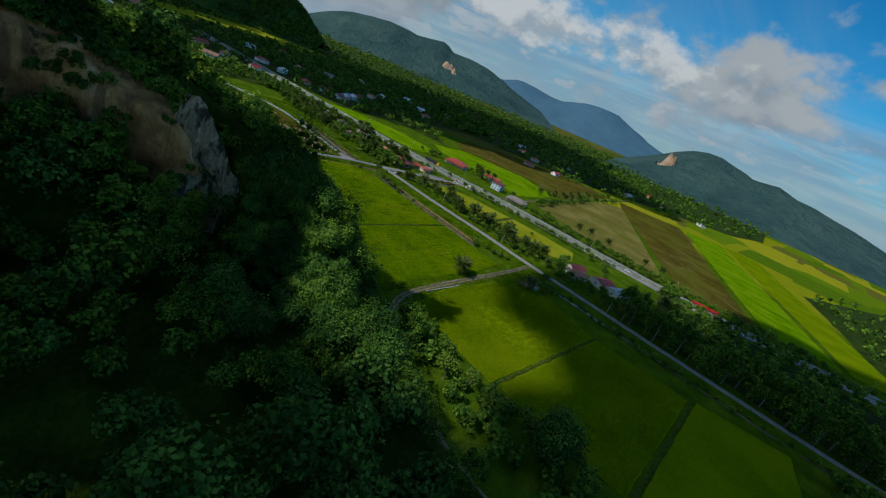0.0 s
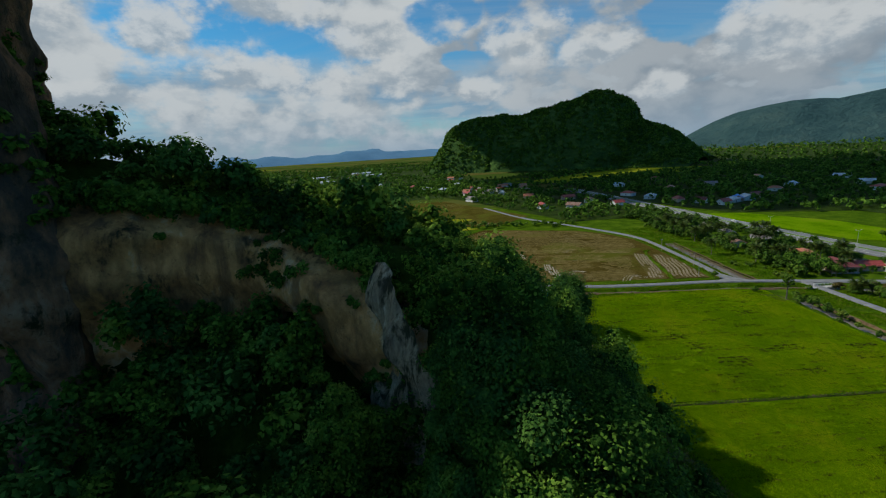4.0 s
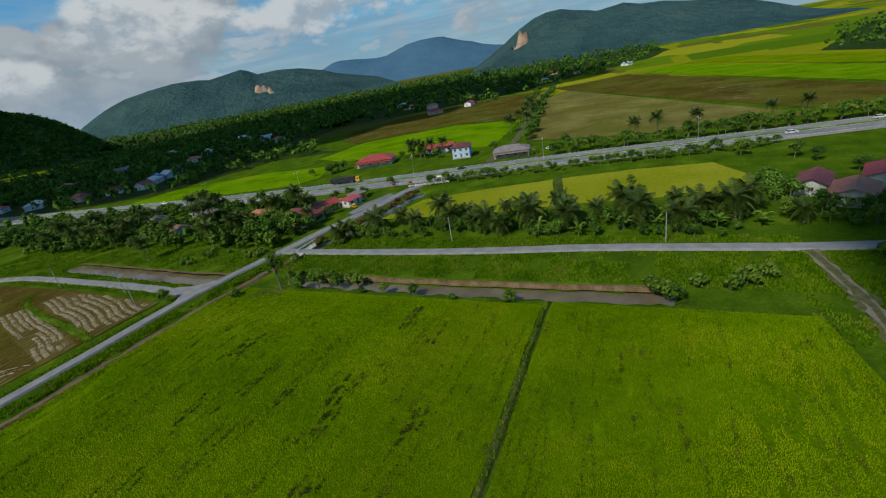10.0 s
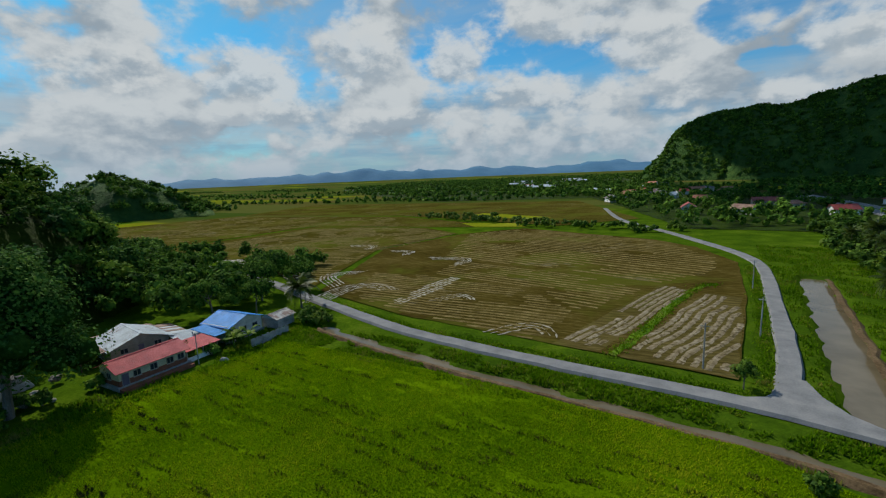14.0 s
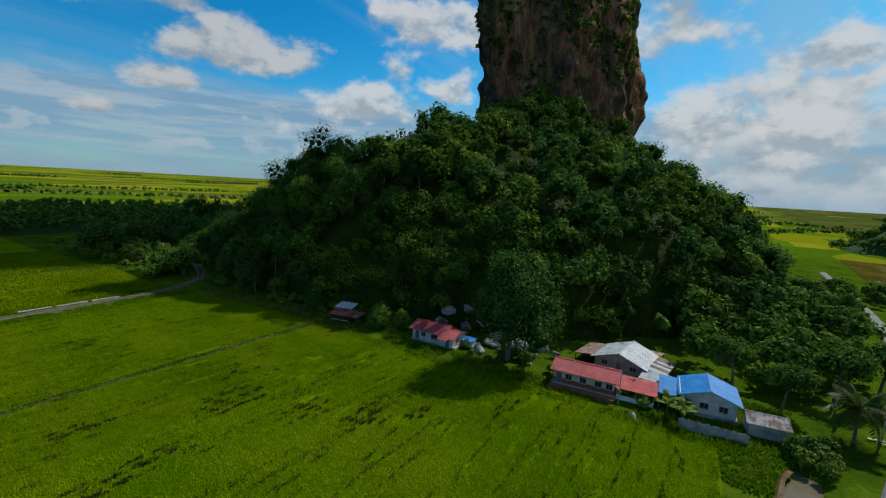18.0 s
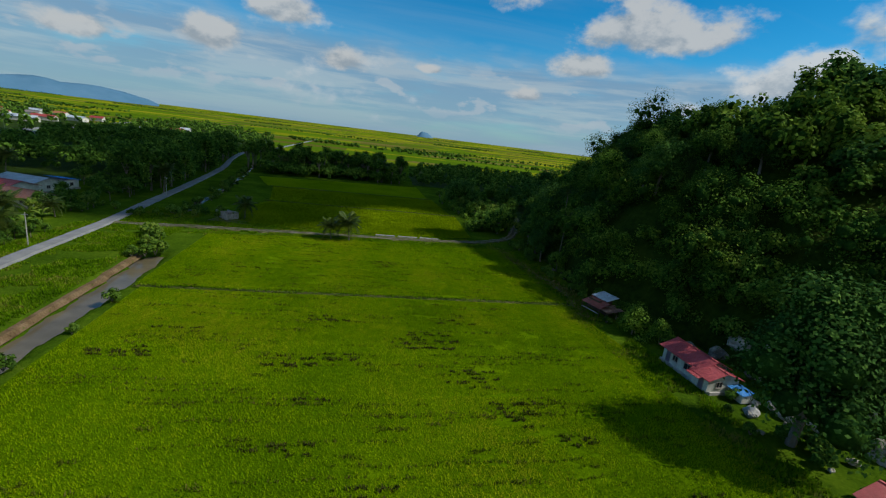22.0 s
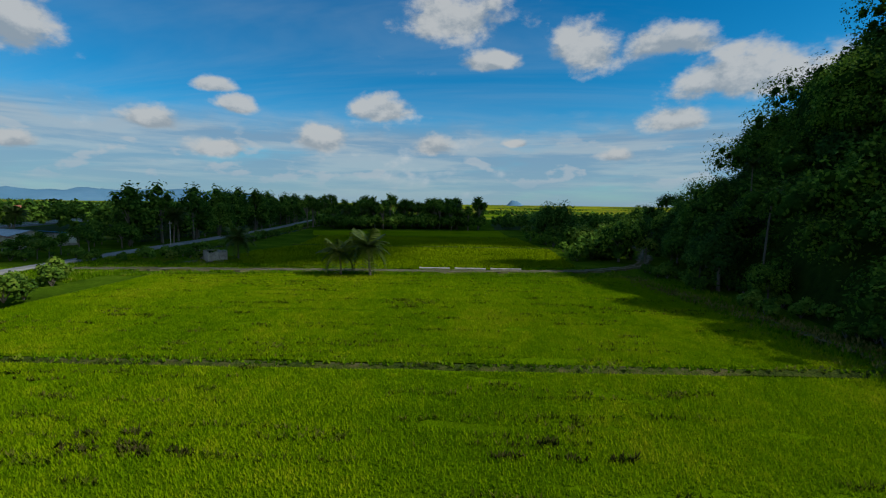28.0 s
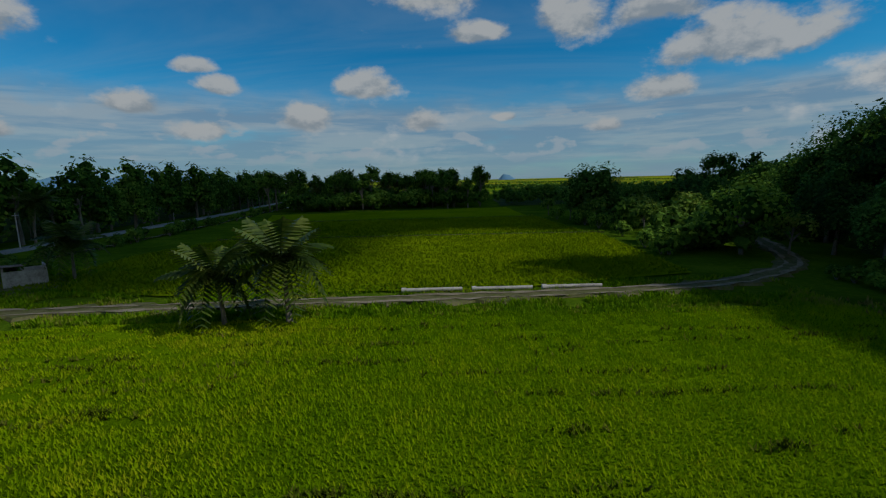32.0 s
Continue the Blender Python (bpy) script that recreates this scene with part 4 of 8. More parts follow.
rows_in("mud_ruts", "pale churned mud ruts in the eastern strip", PLOT_A, 77, 1.7, 1.0, RUT, 6, 0.1, 0.8, 0.1, "wheel ruts")
rows_in("mud_ruts", "pale churned mud ruts beside the branch road", PLOT_B, 78, 1.9, 1.1, RUT, 7, 0.1, 0.9, 0.1, "wheel ruts")


def turning_ruts(x, y, rz, count, size, label="pale wet wheel ruts where the harvester turned"):
    """Nested wet wheel lines that bend round together."""
    a, s = radians(rz), Shape()
    for k in range(count):
        d = size * (0.35 + 0.65 * k / max(1, count - 1))
        loc = [(-1.5 * size - 0.8 * k, d), (-0.7 * size, d * 1.05), (0, d), (0.62 * d, 0.72 * d), (0.85 * d, 0), (0.7 * d, -0.6 * d), (0.3 * d, -0.95 * d - 0.3 * size)]
        pts = [(x + u * math.cos(a) - v * math.sin(a), y + u * math.sin(a) + v * math.cos(a)) for u, v in loc]
        b = ribbon(pts, 0.36, 0.15, 0.0, step=1.1, wobble=0.17)
        n = len(s.v)
        s.v += b.v
        s.f += [tuple(i + n for i in f) for f in b.f]
    ob = new("wheel_ruts", mesh_of("wheel_ruts", s.v, s.f, WET))
    tagged(ob, label, "wheel ruts", kind="stuff")


turning_ruts(104, 296, 100, 6, 9)
turning_ruts(84, 308, 150, 5, 8)
turning_ruts(66, 304, 170, 4, 6)
turning_ruts(47, 362, 20, 4, 6)
turning_ruts(76, 355, 10, 4, 5)
turning_ruts(108, 346, 15, 5, 7)
turning_ruts(163, 284, 60, 3, 5)
turning_ruts(136, 300, 70, 3, 4)
rows_in("mud_ruts", "pale wet wheel lines across the field corner", [(118, 288), (124, 287), (127, 324), (121, 326)], 84, 1.5, 0.9, WET, 9, 0.1, 0.5, 0.04, "wheel ruts")
rows_in("mud_ruts", "pale wet patch beside the farm road", [(4, 306), (40, 304), (44, 314), (10, 316)], 14, 1.6, 1.0, WET, 10, 0.2, 0.5, 0.04, "wheel ruts")

# ---- bunds, roads, tracks ----
BUND = ribbon([(116, 162.6), (150, 163.2), (190, 163.8), (213, 163.8)], 0.7, 0.30, 0.3, wobble=0.15)
strip("bund", "low weedy earth bund across the paddy", "bund", BUND, WEED)
strip("bund", "low dark earth bund between shaded paddies", "bund", ribbon([(120, 49), (165, 49), (210, 49)], 1.2, 0.30, 0.3, wobble=0.2), WEED)
strip("bund", "low dark earth bund at the far paddy edge", "bund", ribbon([(126, -2), (170, 0), (216, 2)], 0.8, 0.2, 0.2, wobble=0.2), WEED)
strip("bund", "dark grassy bund through the yellow field", "bund", ribbon([(276, 172), (294, 174.5), (313, 178)], 2.0, 0.3, 0.3, wobble=0.25), WEED)
strip("bund", "thin green bund through the harvested field", "bund", ribbon([(180.6, 278), (184, 295), (191, 333), (196, 342)], 1.3, 0.16, 0.16, wobble=0.3), GRASS)
ROAD_NS = [(237.5, 262), (237.5, 230), (239, 190), (242, 155), (243, 112), (246, 75), (250, 20), (254.5, -30), (260, -75), (270, -130), (279, -208), (273, -262), (268, -400), (264, -800)]
ROAD_WE = [(250, 259.5), (237, 262), (218, 266), (200, 268.8), (170, 269.5), (138, 272), (110, 279), (94, 283), (60, 292), (0, 300), (-60, 303), (-150, 305)]
ROAD_NW = [(205, 269), (207.5, 290), (208.5, 330), (208.5, 372), (203, 396), (188, 426), (172, 455), (140, 510), (110, 600)]
ROAD_E = [(236, 261), (248, 259.5), (266, 255), (284, 250), (302, 247.5), (316, 243)]
strip("road", "narrow pale asphalt farm road beside the canal", "road", ribbon(ROAD_NS, 3.2, 0.42, 0.5, wobble=0.08), ASPHALT)
strip("road", "narrow pale asphalt farm road along the stubble fields", "road", ribbon(ROAD_WE, 3.1, 0.46, 0.5, wobble=0.08), ASPHALT)
strip("road", "narrow pale asphalt branch road curving north", "road", ribbon(ROAD_NW, 3.0, 0.40, 0.5, wobble=0.08), ASPHALT)
strip("road", "flared asphalt mouth of the branch road", "road", sheet([(199, 269.5), (203, 271.6), (205, 275), (206, 280), (208.6, 280), (209.8, 275), (212, 270.8), (216, 267.5)], 0.43), ASPHALT)
strip("road", "paved side road from the junction to the highway", "road", ribbon(ROAD_E, 4.2, 0.50, 0.5, wobble=0.1), ASPHALT)
strip("shop_forecourt", "grey paved yard in front of the roadside shops", "pavement", sheet(rough_poly([(274, 256), (284, 252.6), (300, 250.2), (303, 254), (289, 259), (276, 260)]), 0.36), HIGHWAY)
TRACK_LINE = [(241, 112), (222, 109.5), (203, 108.5), (173, 106.5), (147, 105), (128, 102.5), (118, 98), (108, 90), (98, 70), (88, 45), (85, 10), (92, -60)]
for off in (-0.95, 0.95):
    c = resample(TRACK_LINE, 12)
    d = np.gradient(c, axis=0)
    d /= np.linalg.norm(d, axis=1)[:, None]
    strip("wheel_track", "pale rutted wheel line of the dirt track", "dirt track", ribbon([tuple(p) for p in c + np.stack([-d[:, 1], d[:, 0]], 1) * off], 0.55, 0.27, 0.0, step=1.5, wobble=0.22), SAND)
strip("dirt_track", "rutted grey-brown dirt track with grassy middle", "dirt track", ribbon(TRACK_LINE, 3.0, 0.21, 0.3, wobble=0.5, step=1.5), TRACK)
strip("dirt_path", "trodden earth footpath at the paddy edge", "path", ribbon([(116, 164), (113, 158), (114, 145), (117, 130)], 1.6, 0.16, 0, wobble=0.15), TRACK)
strip("bare_patch", "bare trampled earth beside the ruined hut", "bare ground", sheet(rough_poly([(207, 101), (219, 99), (216, 91), (205, 93)], 1.0, 2), 0.18), TRACK)
strip("bare_patch", "weedy bare earth beside the paddy corner", "bare ground", sheet(rough_poly([(208, 236), (213, 238), (211, 246), (206, 247)], 1.0, 2), 0.16), WEED)
strip("dirt_track", "pale dirt track running east between the fields", "dirt track", ribbon([(352, 222), (378, 222), (406, 221), (478, 231), (617, 252), (766, 266), (898, 274)], 4.0, 0.2, 0.2, wobble=0.4), TRACK)
HWY = [(262, 760), (277, 640), (297, 450), (309, 345), (322, 278), (336, 222), (348, 165), (360, 100), (373, 40), (389, -15), (410, -80), (440, -170), (470, -280), (500, -420), (560, -700)]
hw = resample(HWY, 8)
hd = np.gradient(hw, axis=0)
hd /= np.linalg.norm(hd, axis=1)[:, None]
hn = np.stack([-hd[:, 1], hd[:, 0]], 1)


def beside(o):
    return [tuple(p) for p in hw + hn * o][::3]


strip("highway", "grey dual carriageway of the main highway", "road", ribbon(beside(5.4), 8.6, 0.92, 0.9), HIGHWAY)
strip("highway", "grey carriageway of the main highway, far lanes", "road", ribbon(beside(-5.4), 8.6, 0.92, 0.9), HIGHWAY)
strip("highway_median", "grassy central strip of the highway", "median", ribbon(beside(0), 2.6, 0.96, 0.3, wobble=0.15), GRASS)
for o in (9.4, 1.4, -1.4, -9.4):
    strip("road_line", "thin white edge line on the highway", "road marking", ribbon(beside(o), 0.22, 0.935), WHITE)
def dashes(o):
    s, c = Shape(), resample(HWY, 3)
    d = np.gradient(c, axis=0)
    d /= np.linalg.norm(d, axis=1)[:, None]
    for i in range(0, len(c) - 1, 4):
        p, t, q = c[i], d[i], np.array([-d[i][1], d[i][0]])
        a = p + q * o
        s.quad(*[(*(a + t * u + q * w), 0.936) for u, w in ((0, -0.1), (3.2, -0.1), (3.2, 0.1), (0, 0.1))])
    return s
for o in (5.4, -5.4):
    strip("road_line", "dashed white lane line on the highway", "road marking", dashes(o), WHITE, kind="structure")

# ---- the limestone hill ----
FOOT = [(84, 66), (94, 90), (100, 110), (104.5, 130), (107.5, 150), (97, 180), (92, 208), (82, 222), (66, 236), (52, 256), (20, 268), (-50, 276), (-140, 264), (-220, 235), (-265, 170), (-240, 60), (-180, -20), (-100, -60), (20, -70), (90, -30)]
BOWL = [(-150, -80), (-145, 60), (-122, 108), (-85, 126), (-50, 132), (-34, 137), (-13, 142), (0, 146.5), (17, 146.5), (32, 140), (46, 131), (51.5, 124), (55, 114), (60, 100), (66, 84), (76, 70), (95, 60), (120, 52), (120, -90)]
TOWER = [(-21, 138), (-26, 131), (-50, 132), (-85, 126), (-122, 106), (-152, 104), (-176, 130), (-174, 160), (-150, 184), (-110, 189), (-66, 180), (-36, 158)]
CLIFF = [(-34, 137), (-13, 142), (0, 146.5), (17, 146.5), (32, 140), (46, 131), (51.5, 124), (55, 114)]
CREST = [(-22, 156), (2, 159), (22, 158), (42, 148), (58, 134), (66, 116), (78, 92)]


def hill_height(x, y):
    x, y = np.asarray(x, float), np.asarray(y, float)
    d = np.where(inside(x, y, FOOT), 1, -1) * edge_distance(x, y, FOOT)
    dp = np.maximum(d, 0)
    h = 22.5 * (1 - np.exp(-dp / 11.5)) + 0.43 * np.minimum(dp, 85) + 0.2 * np.maximum(dp - 85, 0) + (5.5 + 5.5 * np.clip((x - 35) / 20, 0, 1)) * np.exp(-edge_distance(x, y, CREST, False) / 30) * np.clip(dp / 30, 0, 1)
    h = h + 19 * np.exp(-edge_distance(x, y, TOWER) / 18) * np.clip((y - 135) / 25, 0, 1) * np.clip(dp / 30, 0, 1)
    h = np.minimum(h, 92)
    h = np.where(d < 0, d * 0.25, h)
    inb = np.where(inside(x, y, BOWL), 1, -1)
    db = inb * edge_distance(x, y, BOWL)
    floor = 2.0 + 15 * np.clip((y - 20) / 110, 0, 1) ** 1.2 * (0.4 + 0.6 * np.clip((x + 30) / 30, 0, 1))
    t = np.clip((db + 5.5) / 4.0, 0, 1)
    low = np.minimum(h, floor + np.clip(24 - db, 0, 24) * (0.2 + 0.65 * np.clip((44 - x) / 18, 0, 1) * np.clip((x + 26) / 22, 0, 1)))
    h = h * (1 - t) + low * t
    east = np.clip((x - 95) / 15, 0, 1) * (y < 75)
    return h * (1 - east)


def noise_grid(gx, gy, scale, octaves=3):
    return np.array([fbm(a, b, 0.0, scale, octaves) for a, b in zip(gx.ravel(), gy.ravel())]).reshape(gx.shape)


def build_hill():
    xs, ys = np.arange(-270, 124, 3.0), np.arange(-82, 300, 3.0)
    gx, gy = np.meshgrid(xs, ys)
    gz = hill_height(gx, gy)
    gz = gz + np.clip(gz / 12, 0, 1) * 3.0 * noise_grid(gx, gy, 0.035) - 0.9
    v = np.stack([gx.ravel(), gy.ravel(), gz.ravel()], 1)
    nx, ny = len(xs), len(ys)
    i = np.arange(nx * ny).reshape(ny, nx)
    f = np.stack([i[:-1, :-1].ravel(), i[:-1, 1:].ravel(), i[1:, 1:].ravel(), i[1:, :-1].ravel()], 1)
    keep = gz.ravel()[f].max(1) > -0.9
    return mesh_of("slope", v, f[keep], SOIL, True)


def rock_wall(name, line, closed, z0, z1, step, zstep, mat, amp, lean, seed):
    """A rock face swept along a line, pushed in and out by noise, with ledges and an overhang."""
    pts = [np.array(p, float) for p in line]
    if closed:
        pts = pts + [pts[0]]
        mid = np.mean(pts[:-1], axis=0)
    c = resample([tuple(p) for p in pts], step)
    d = np.gradient(c, axis=0)
    d /= np.linalg.norm(d, axis=1)[:, None]
    nrm = np.stack([d[:, 1], -d[:, 0]], 1)
    if closed:
        nrm = np.where(((c - mid) * nrm).sum(1, keepdims=True) < 0, -nrm, nrm)
        c[-1], nrm[-1] = c[0], nrm[0]
    zs_n = int((max(z1) - min(z0)) / zstep) + 1
    V = np.zeros((zs_n, len(c), 3))
    for k in range(len(c)):
        u = k / (len(c) - 1)
        lo = np.interp(u, np.linspace(0, 1, len(z0)), z0)
        hi = np.interp(u, np.linspace(0, 1, len(z1)), z1)
        for j in range(zs_n):
            w = j / (zs_n - 1)
            z = lo + (hi - lo) * w
            x, y = c[k]
            o = amp * fbm(x, y, z * 0.45 + seed, 0.035, 5) + 0.45 * amp * abs(fbm(x, y, z * 0.2, 0.11, 3)) + lean(w, u)
            o += 1.1 * fbm(x * 2.2, y * 2.2, z * 0.6 + 40, 0.12, 4) - 1.3 * abs(fbm(x, y, z * 0.35 + 9, 0.16, 3)) + 0.5 * math.sin(z * 0.55 + 3 * fbm(x, y, 2.0, 0.03, 2))
            V[j, k] = (x + nrm[k][0] * o, y + nrm[k][1] * o, z)
    if closed:
        V[:, -1] = V[:, 0]
    n = len(c)
    i = np.arange(zs_n * n).reshape(zs_n, n)
    f = np.stack([i[:-1, :-1].ravel(), i[:-1, 1:].ravel(), i[1:, 1:].ravel(), i[1:, :-1].ravel()], 1)
    return mesh_of(name, V.reshape(-1, 3), f, mat, True), V


hill = new("karst_hill")
tagged(hill, "steep limestone karst hill with a rock tower and jungle skirt", "hill")
part("slope", build_hill(), SOIL, hill, "jungle-covered rocky slope")
tower_mesh, tower_v = rock_wall("rock_tower", TOWER, True, [4], [176], 2.6, 2.2, ROCK, 8.5, lambda w, u: 3.0 * math.sin(w * 4.2) - 10 * max(0, w - 0.8), 1.0)
part("rock_tower", tower_mesh, ROCK, hill, "sheer grey and tan limestone tower")
top = tower_v[-1]
mid_top = top.mean(0)
cap = Shape()
rings = [top, top * 0.72 + mid_top * 0.28 + (0, 0, 9), top * 0.4 + mid_top * 0.6 + (0, 0, 15), np.repeat(mid_top[None], len(top), 0) + (0, 0, 18)]
nt = len(top)
for r in rings:
    cap.v += [tuple(p) for p in r]
for k in range(3):
    for i in range(nt - 1):
        cap.f.append((k * nt + i, k * nt + i + 1, (k + 1) * nt + i + 1, (k + 1) * nt + i))
part("tower_crown", cap, SOIL, hill, "wooded top of the rock tower", True)


def overhang(w, u):
    """The face bulges out above a hollow, then turns back over the lip."""
    return -2.5 + (6.5 - 9 * max(0, u - 0.72) / 0.28) * min(1, max(0, (w - 0.32) / 0.4)) - (0 if w < 0.9 else 75 * (w - 0.9))


cliff_mesh, cliff_v = rock_wall("cliff_face", CLIFF, False, [10, 12, 14, 14, 14, 13, 12, 10], [75, 70, 67, 64, 60, 53, 46, 36], 1.7, 1.5, ROCK_TAN, 3.4, overhang, 5.0)
part("cliff_face", cliff_mesh, ROCK_TAN, hill, "bare tan and grey overhanging limestone cliff")


HOUSES = [(106, 190, 8), (105, 198, 8), (100, 202, 6), (109, 168, 8), (108, 228, 8), (108, 238, 8), (93, 234, 14), (93, 243, 13), (103, 253, 9), (110, 264, 7)]


butt_mesh, _ = rock_wall("rock_buttress", [(43, 133), (47, 130), (50, 126.5), (52.5, 121.5), (54, 116)], False, [18, 16, 14, 12, 10], [54, 55, 51, 43, 34], 0.7, 0.9, ROCK_WHITE, 3.0, lambda w, u: 3.2 * math.sin(math.pi * u) - 2.2 + 1.2 * math.sin(9 * w) - 3.0 * max(0, w - 0.75) * 4, 9.0)
part("rock_buttress", butt_mesh, ROCK_WHITE, hill, "pale whitish broken rock buttress")


def hill_trees(seed=11):
    r = np.random.default_rng(seed)
    step = 3.8
    gx, gy = np.meshgrid(np.arange(-196, 113, step), np.arange(-78, 292, step))
    x = gx.ravel() + r.uniform(-1.6, 1.6, gx.size)
    y = gy.ravel() + r.uniform(-1.6, 1.6, gx.size)
    ok = inside(x, y, FOOT) & ~inside(x, y, TOWER)
    ok &= np.hypot(x - 4, (y - 68) * 1.2) > 15
    ok &= edge_distance(x, y, CLIFF, False) > 2.4
    ok &= edge_distance(x, y, TRACK_LINE, False) > 4.5
    for hx, hy, gap in HOUSES:
        ok &= np.hypot(x - hx, y - hy) > gap
    x, y = x[ok], y[ok]
    z = hill_height(x, y)
    slope = np.hypot(hill_height(x + 1.5, y) - z, hill_height(x, y + 1.5) - z) / 1.5
    ok = r.random(len(x)) < 0.27 * np.sqrt(1 + np.minimum(slope, 2.2) ** 2) * np.where((x < -70) & ((y < 100) | (x < -140)), 0.45, 1.0)
    ok &= ~((edge_distance(x, y, BOWL) < 6) & (slope > 3.0) & (x < 52))
    x, y, z = x[ok], y[ok], z[ok]
    big = r.random(len(x))
    rad = r.uniform(2.7, 5.3, len(x)) * np.where(big < 0.18, 1.55, 1.0)
    tall = np.where(inside(x, y, BOWL), 1.9, 1.0) * np.where(big < 0.16, 1.5, 1.0)
    zc = z + rad * (0.4 + 0.55 * r.random(len(x))) * tall + 0.4
    zc = np.where((x > 55) & (y < 85), np.minimum(zc, z + 0.85 * rad), zc)
    made = [np.stack([x, y, zc, rad], 1)]
    # trees leaning over the cliff lip
    lip = cliff_v[-2][cliff_v[-2][:, 0] > -22]
    for k in range(6):
        p = lip + r.normal(size=lip.shape) * (1.6, 1.6, 0.8) + (1.2 * k, 1.6 * k, 0.6)
        p = p[r.random(len(p)) < 0.62]
        made.append(np.column_stack([p + (0, 0, 1.2), r.uniform(1.9, 3.9, len(p))]))
    # the steep wooded flank of the spur east of the cliff
    edge = resample([(56.5, 111), (60, 100), (66, 84), (76, 70), (92, 61)], 0.35)
    w = r.random(len(edge))
    d = np.gradient(edge, axis=0)
    d /= np.linalg.norm(d, axis=1)[:, None]
    out = np.stack([-d[:, 1], d[:, 0]], 1)
    q = edge + out * (5.0 - 7.0 * w)[:, None]
    far_out, far_in = edge + out * 7, edge - out * 3
    zq = hill_height(far_out[:, 0], far_out[:, 1]) * (1 - w) + hill_height(far_in[:, 0], far_in[:, 1]) * w
    made.append(np.column_stack([q, zq + 1.5, r.uniform(1.9, 3.6, len(q))]))
    # tall trees against the foot of the cliff
    base = resample(CLIFF[1:], 1.5)
    d = np.gradient(base, axis=0)
    d /= np.linalg.norm(d, axis=1)[:, None]
    out = np.stack([d[:, 1], -d[:, 0]], 1)
    for k, (off, z0, z1) in enumerate(((6, 16, 30), (9, 15, 36), (13, 14, 34))):
        q = base + out * off + r.normal(size=base.shape) * 1.5
        q = q[r.random(len(q)) < 0.55]
        lift = 11 * np.clip((40 - q[:, 0]) / 15, 0, 1) * np.clip((q[:, 0] + 22) / 22, 0, 1) - 11 * np.clip((2 - q[:, 0]) / 12, 0, 1)
        made.append(np.column_stack([q, r.uniform(z0, z1, len(q)) + lift, r.uniform(2.6, 4.6, len(q))]))
    # tall wood along the paddy foot
    n = 46
    made.append(np.column_stack([r.uniform(84, 92, n), r.uniform(150, 192, n), r.uniform(10, 18, n), r.uniform(3.0, 4.8, n)]))
    return np.concatenate(made)


HT = hill_trees()
kinds = np.random.default_rng(7).random(len(HT))
# southern trees get the deeper leaf tones: shade put into their colour
kinds[HT[:, 1] < 74] = 0.5
close = (HT[:, 0] > 34) & (HT[:, 1] > 60) & (HT[:, 1] < 142)
beside_path = close & (edge_distance(HT[:, 0], HT[:, 1], [(70, 86), (88, 108)], False) < 25) & (HT[:, 2] > 14)
foot = ~close & (HT[:, 0] > 78)
bulky = ~close & ~foot & (HT[:, 3] > 5.2)
plain_ones = ~close & ~foot & ~bulky
wood("hill_forest", "dense dark green jungle covering the karst slopes", HT[plain_ones & (kinds < 0.45)], 9, 38, 0.86, seed=21)
wood("hill_forest", "deep green crowns of the karst jungle, with painted shade in the south", HT[plain_ones & (kinds >= 0.45) & (kinds < 0.80)], 9, 38, 0.86, LEAF_DEEP, seed=25)
wood("hill_forest", "brighter green crowns of the karst jungle", HT[plain_ones & (kinds >= 0.80)], 9, 38, 0.86, LEAF_MID, seed=27)
wood("tall_crowns", "great round crowns standing above the karst jungle", HT[bulky & (kinds < 0.6)], 16, 36, 1.12, LEAF_DEEP, seed=28)
wood("tall_crowns", "great lighter crowns standing above the karst jungle", HT[bulky & (kinds >= 0.6)], 16, 36, 1.12, LEAF_MID, seed=29)
wood("foot_forest", "tall leafy trees along the foot of the karst", HT[foot & (kinds < 0.6)], 11, 76, 0.46, seed=30)
wood("foot_forest", "brighter leafy trees along the foot of the karst", HT[foot & (kinds >= 0.6)], 11, 76, 0.46, LEAF_MID, seed=33)
wood("spur_forest", "dense leafy jungle on the spur east of the cliff", HT[close & ~beside_path & (kinds < 0.6)], 8, 60, 0.55, seed=22)
wood("spur_crowns", "leafy crowns on the top of the spur", HT[beside_path & (kinds < 0.55)], 17, 112, 0.48, LEAF_DEEP, seed=34, loose=1.1)
wood("spur_crowns", "lighter leafy crowns on the top of the spur", HT[beside_path & (kinds >= 0.55)], 17, 112, 0.48, LEAF, seed=35, loose=1.1)
wood("spur_forest", "brighter leafy crowns on the spur east of the cliff", HT[close & ~beside_path & (kinds >= 0.6)], 8, 60, 0.55, LEAF_MID, seed=24)
# no yellow-green crowns in the south, as part of that painted shade
pale_mark = np.random.default_rng(8).random(len(HT)) < np.where(HT[:, 1] < 74, 0.0, 0.07)
wood("light_crowns", "yellow-green crowns standing out of the jungle", HT[pale_mark] * (1, 1, 1, 0.8) + (0, 0, 0.6, 0), 6, 60, 0.6, LEAF_YELLOW, seed=23, category="trees")


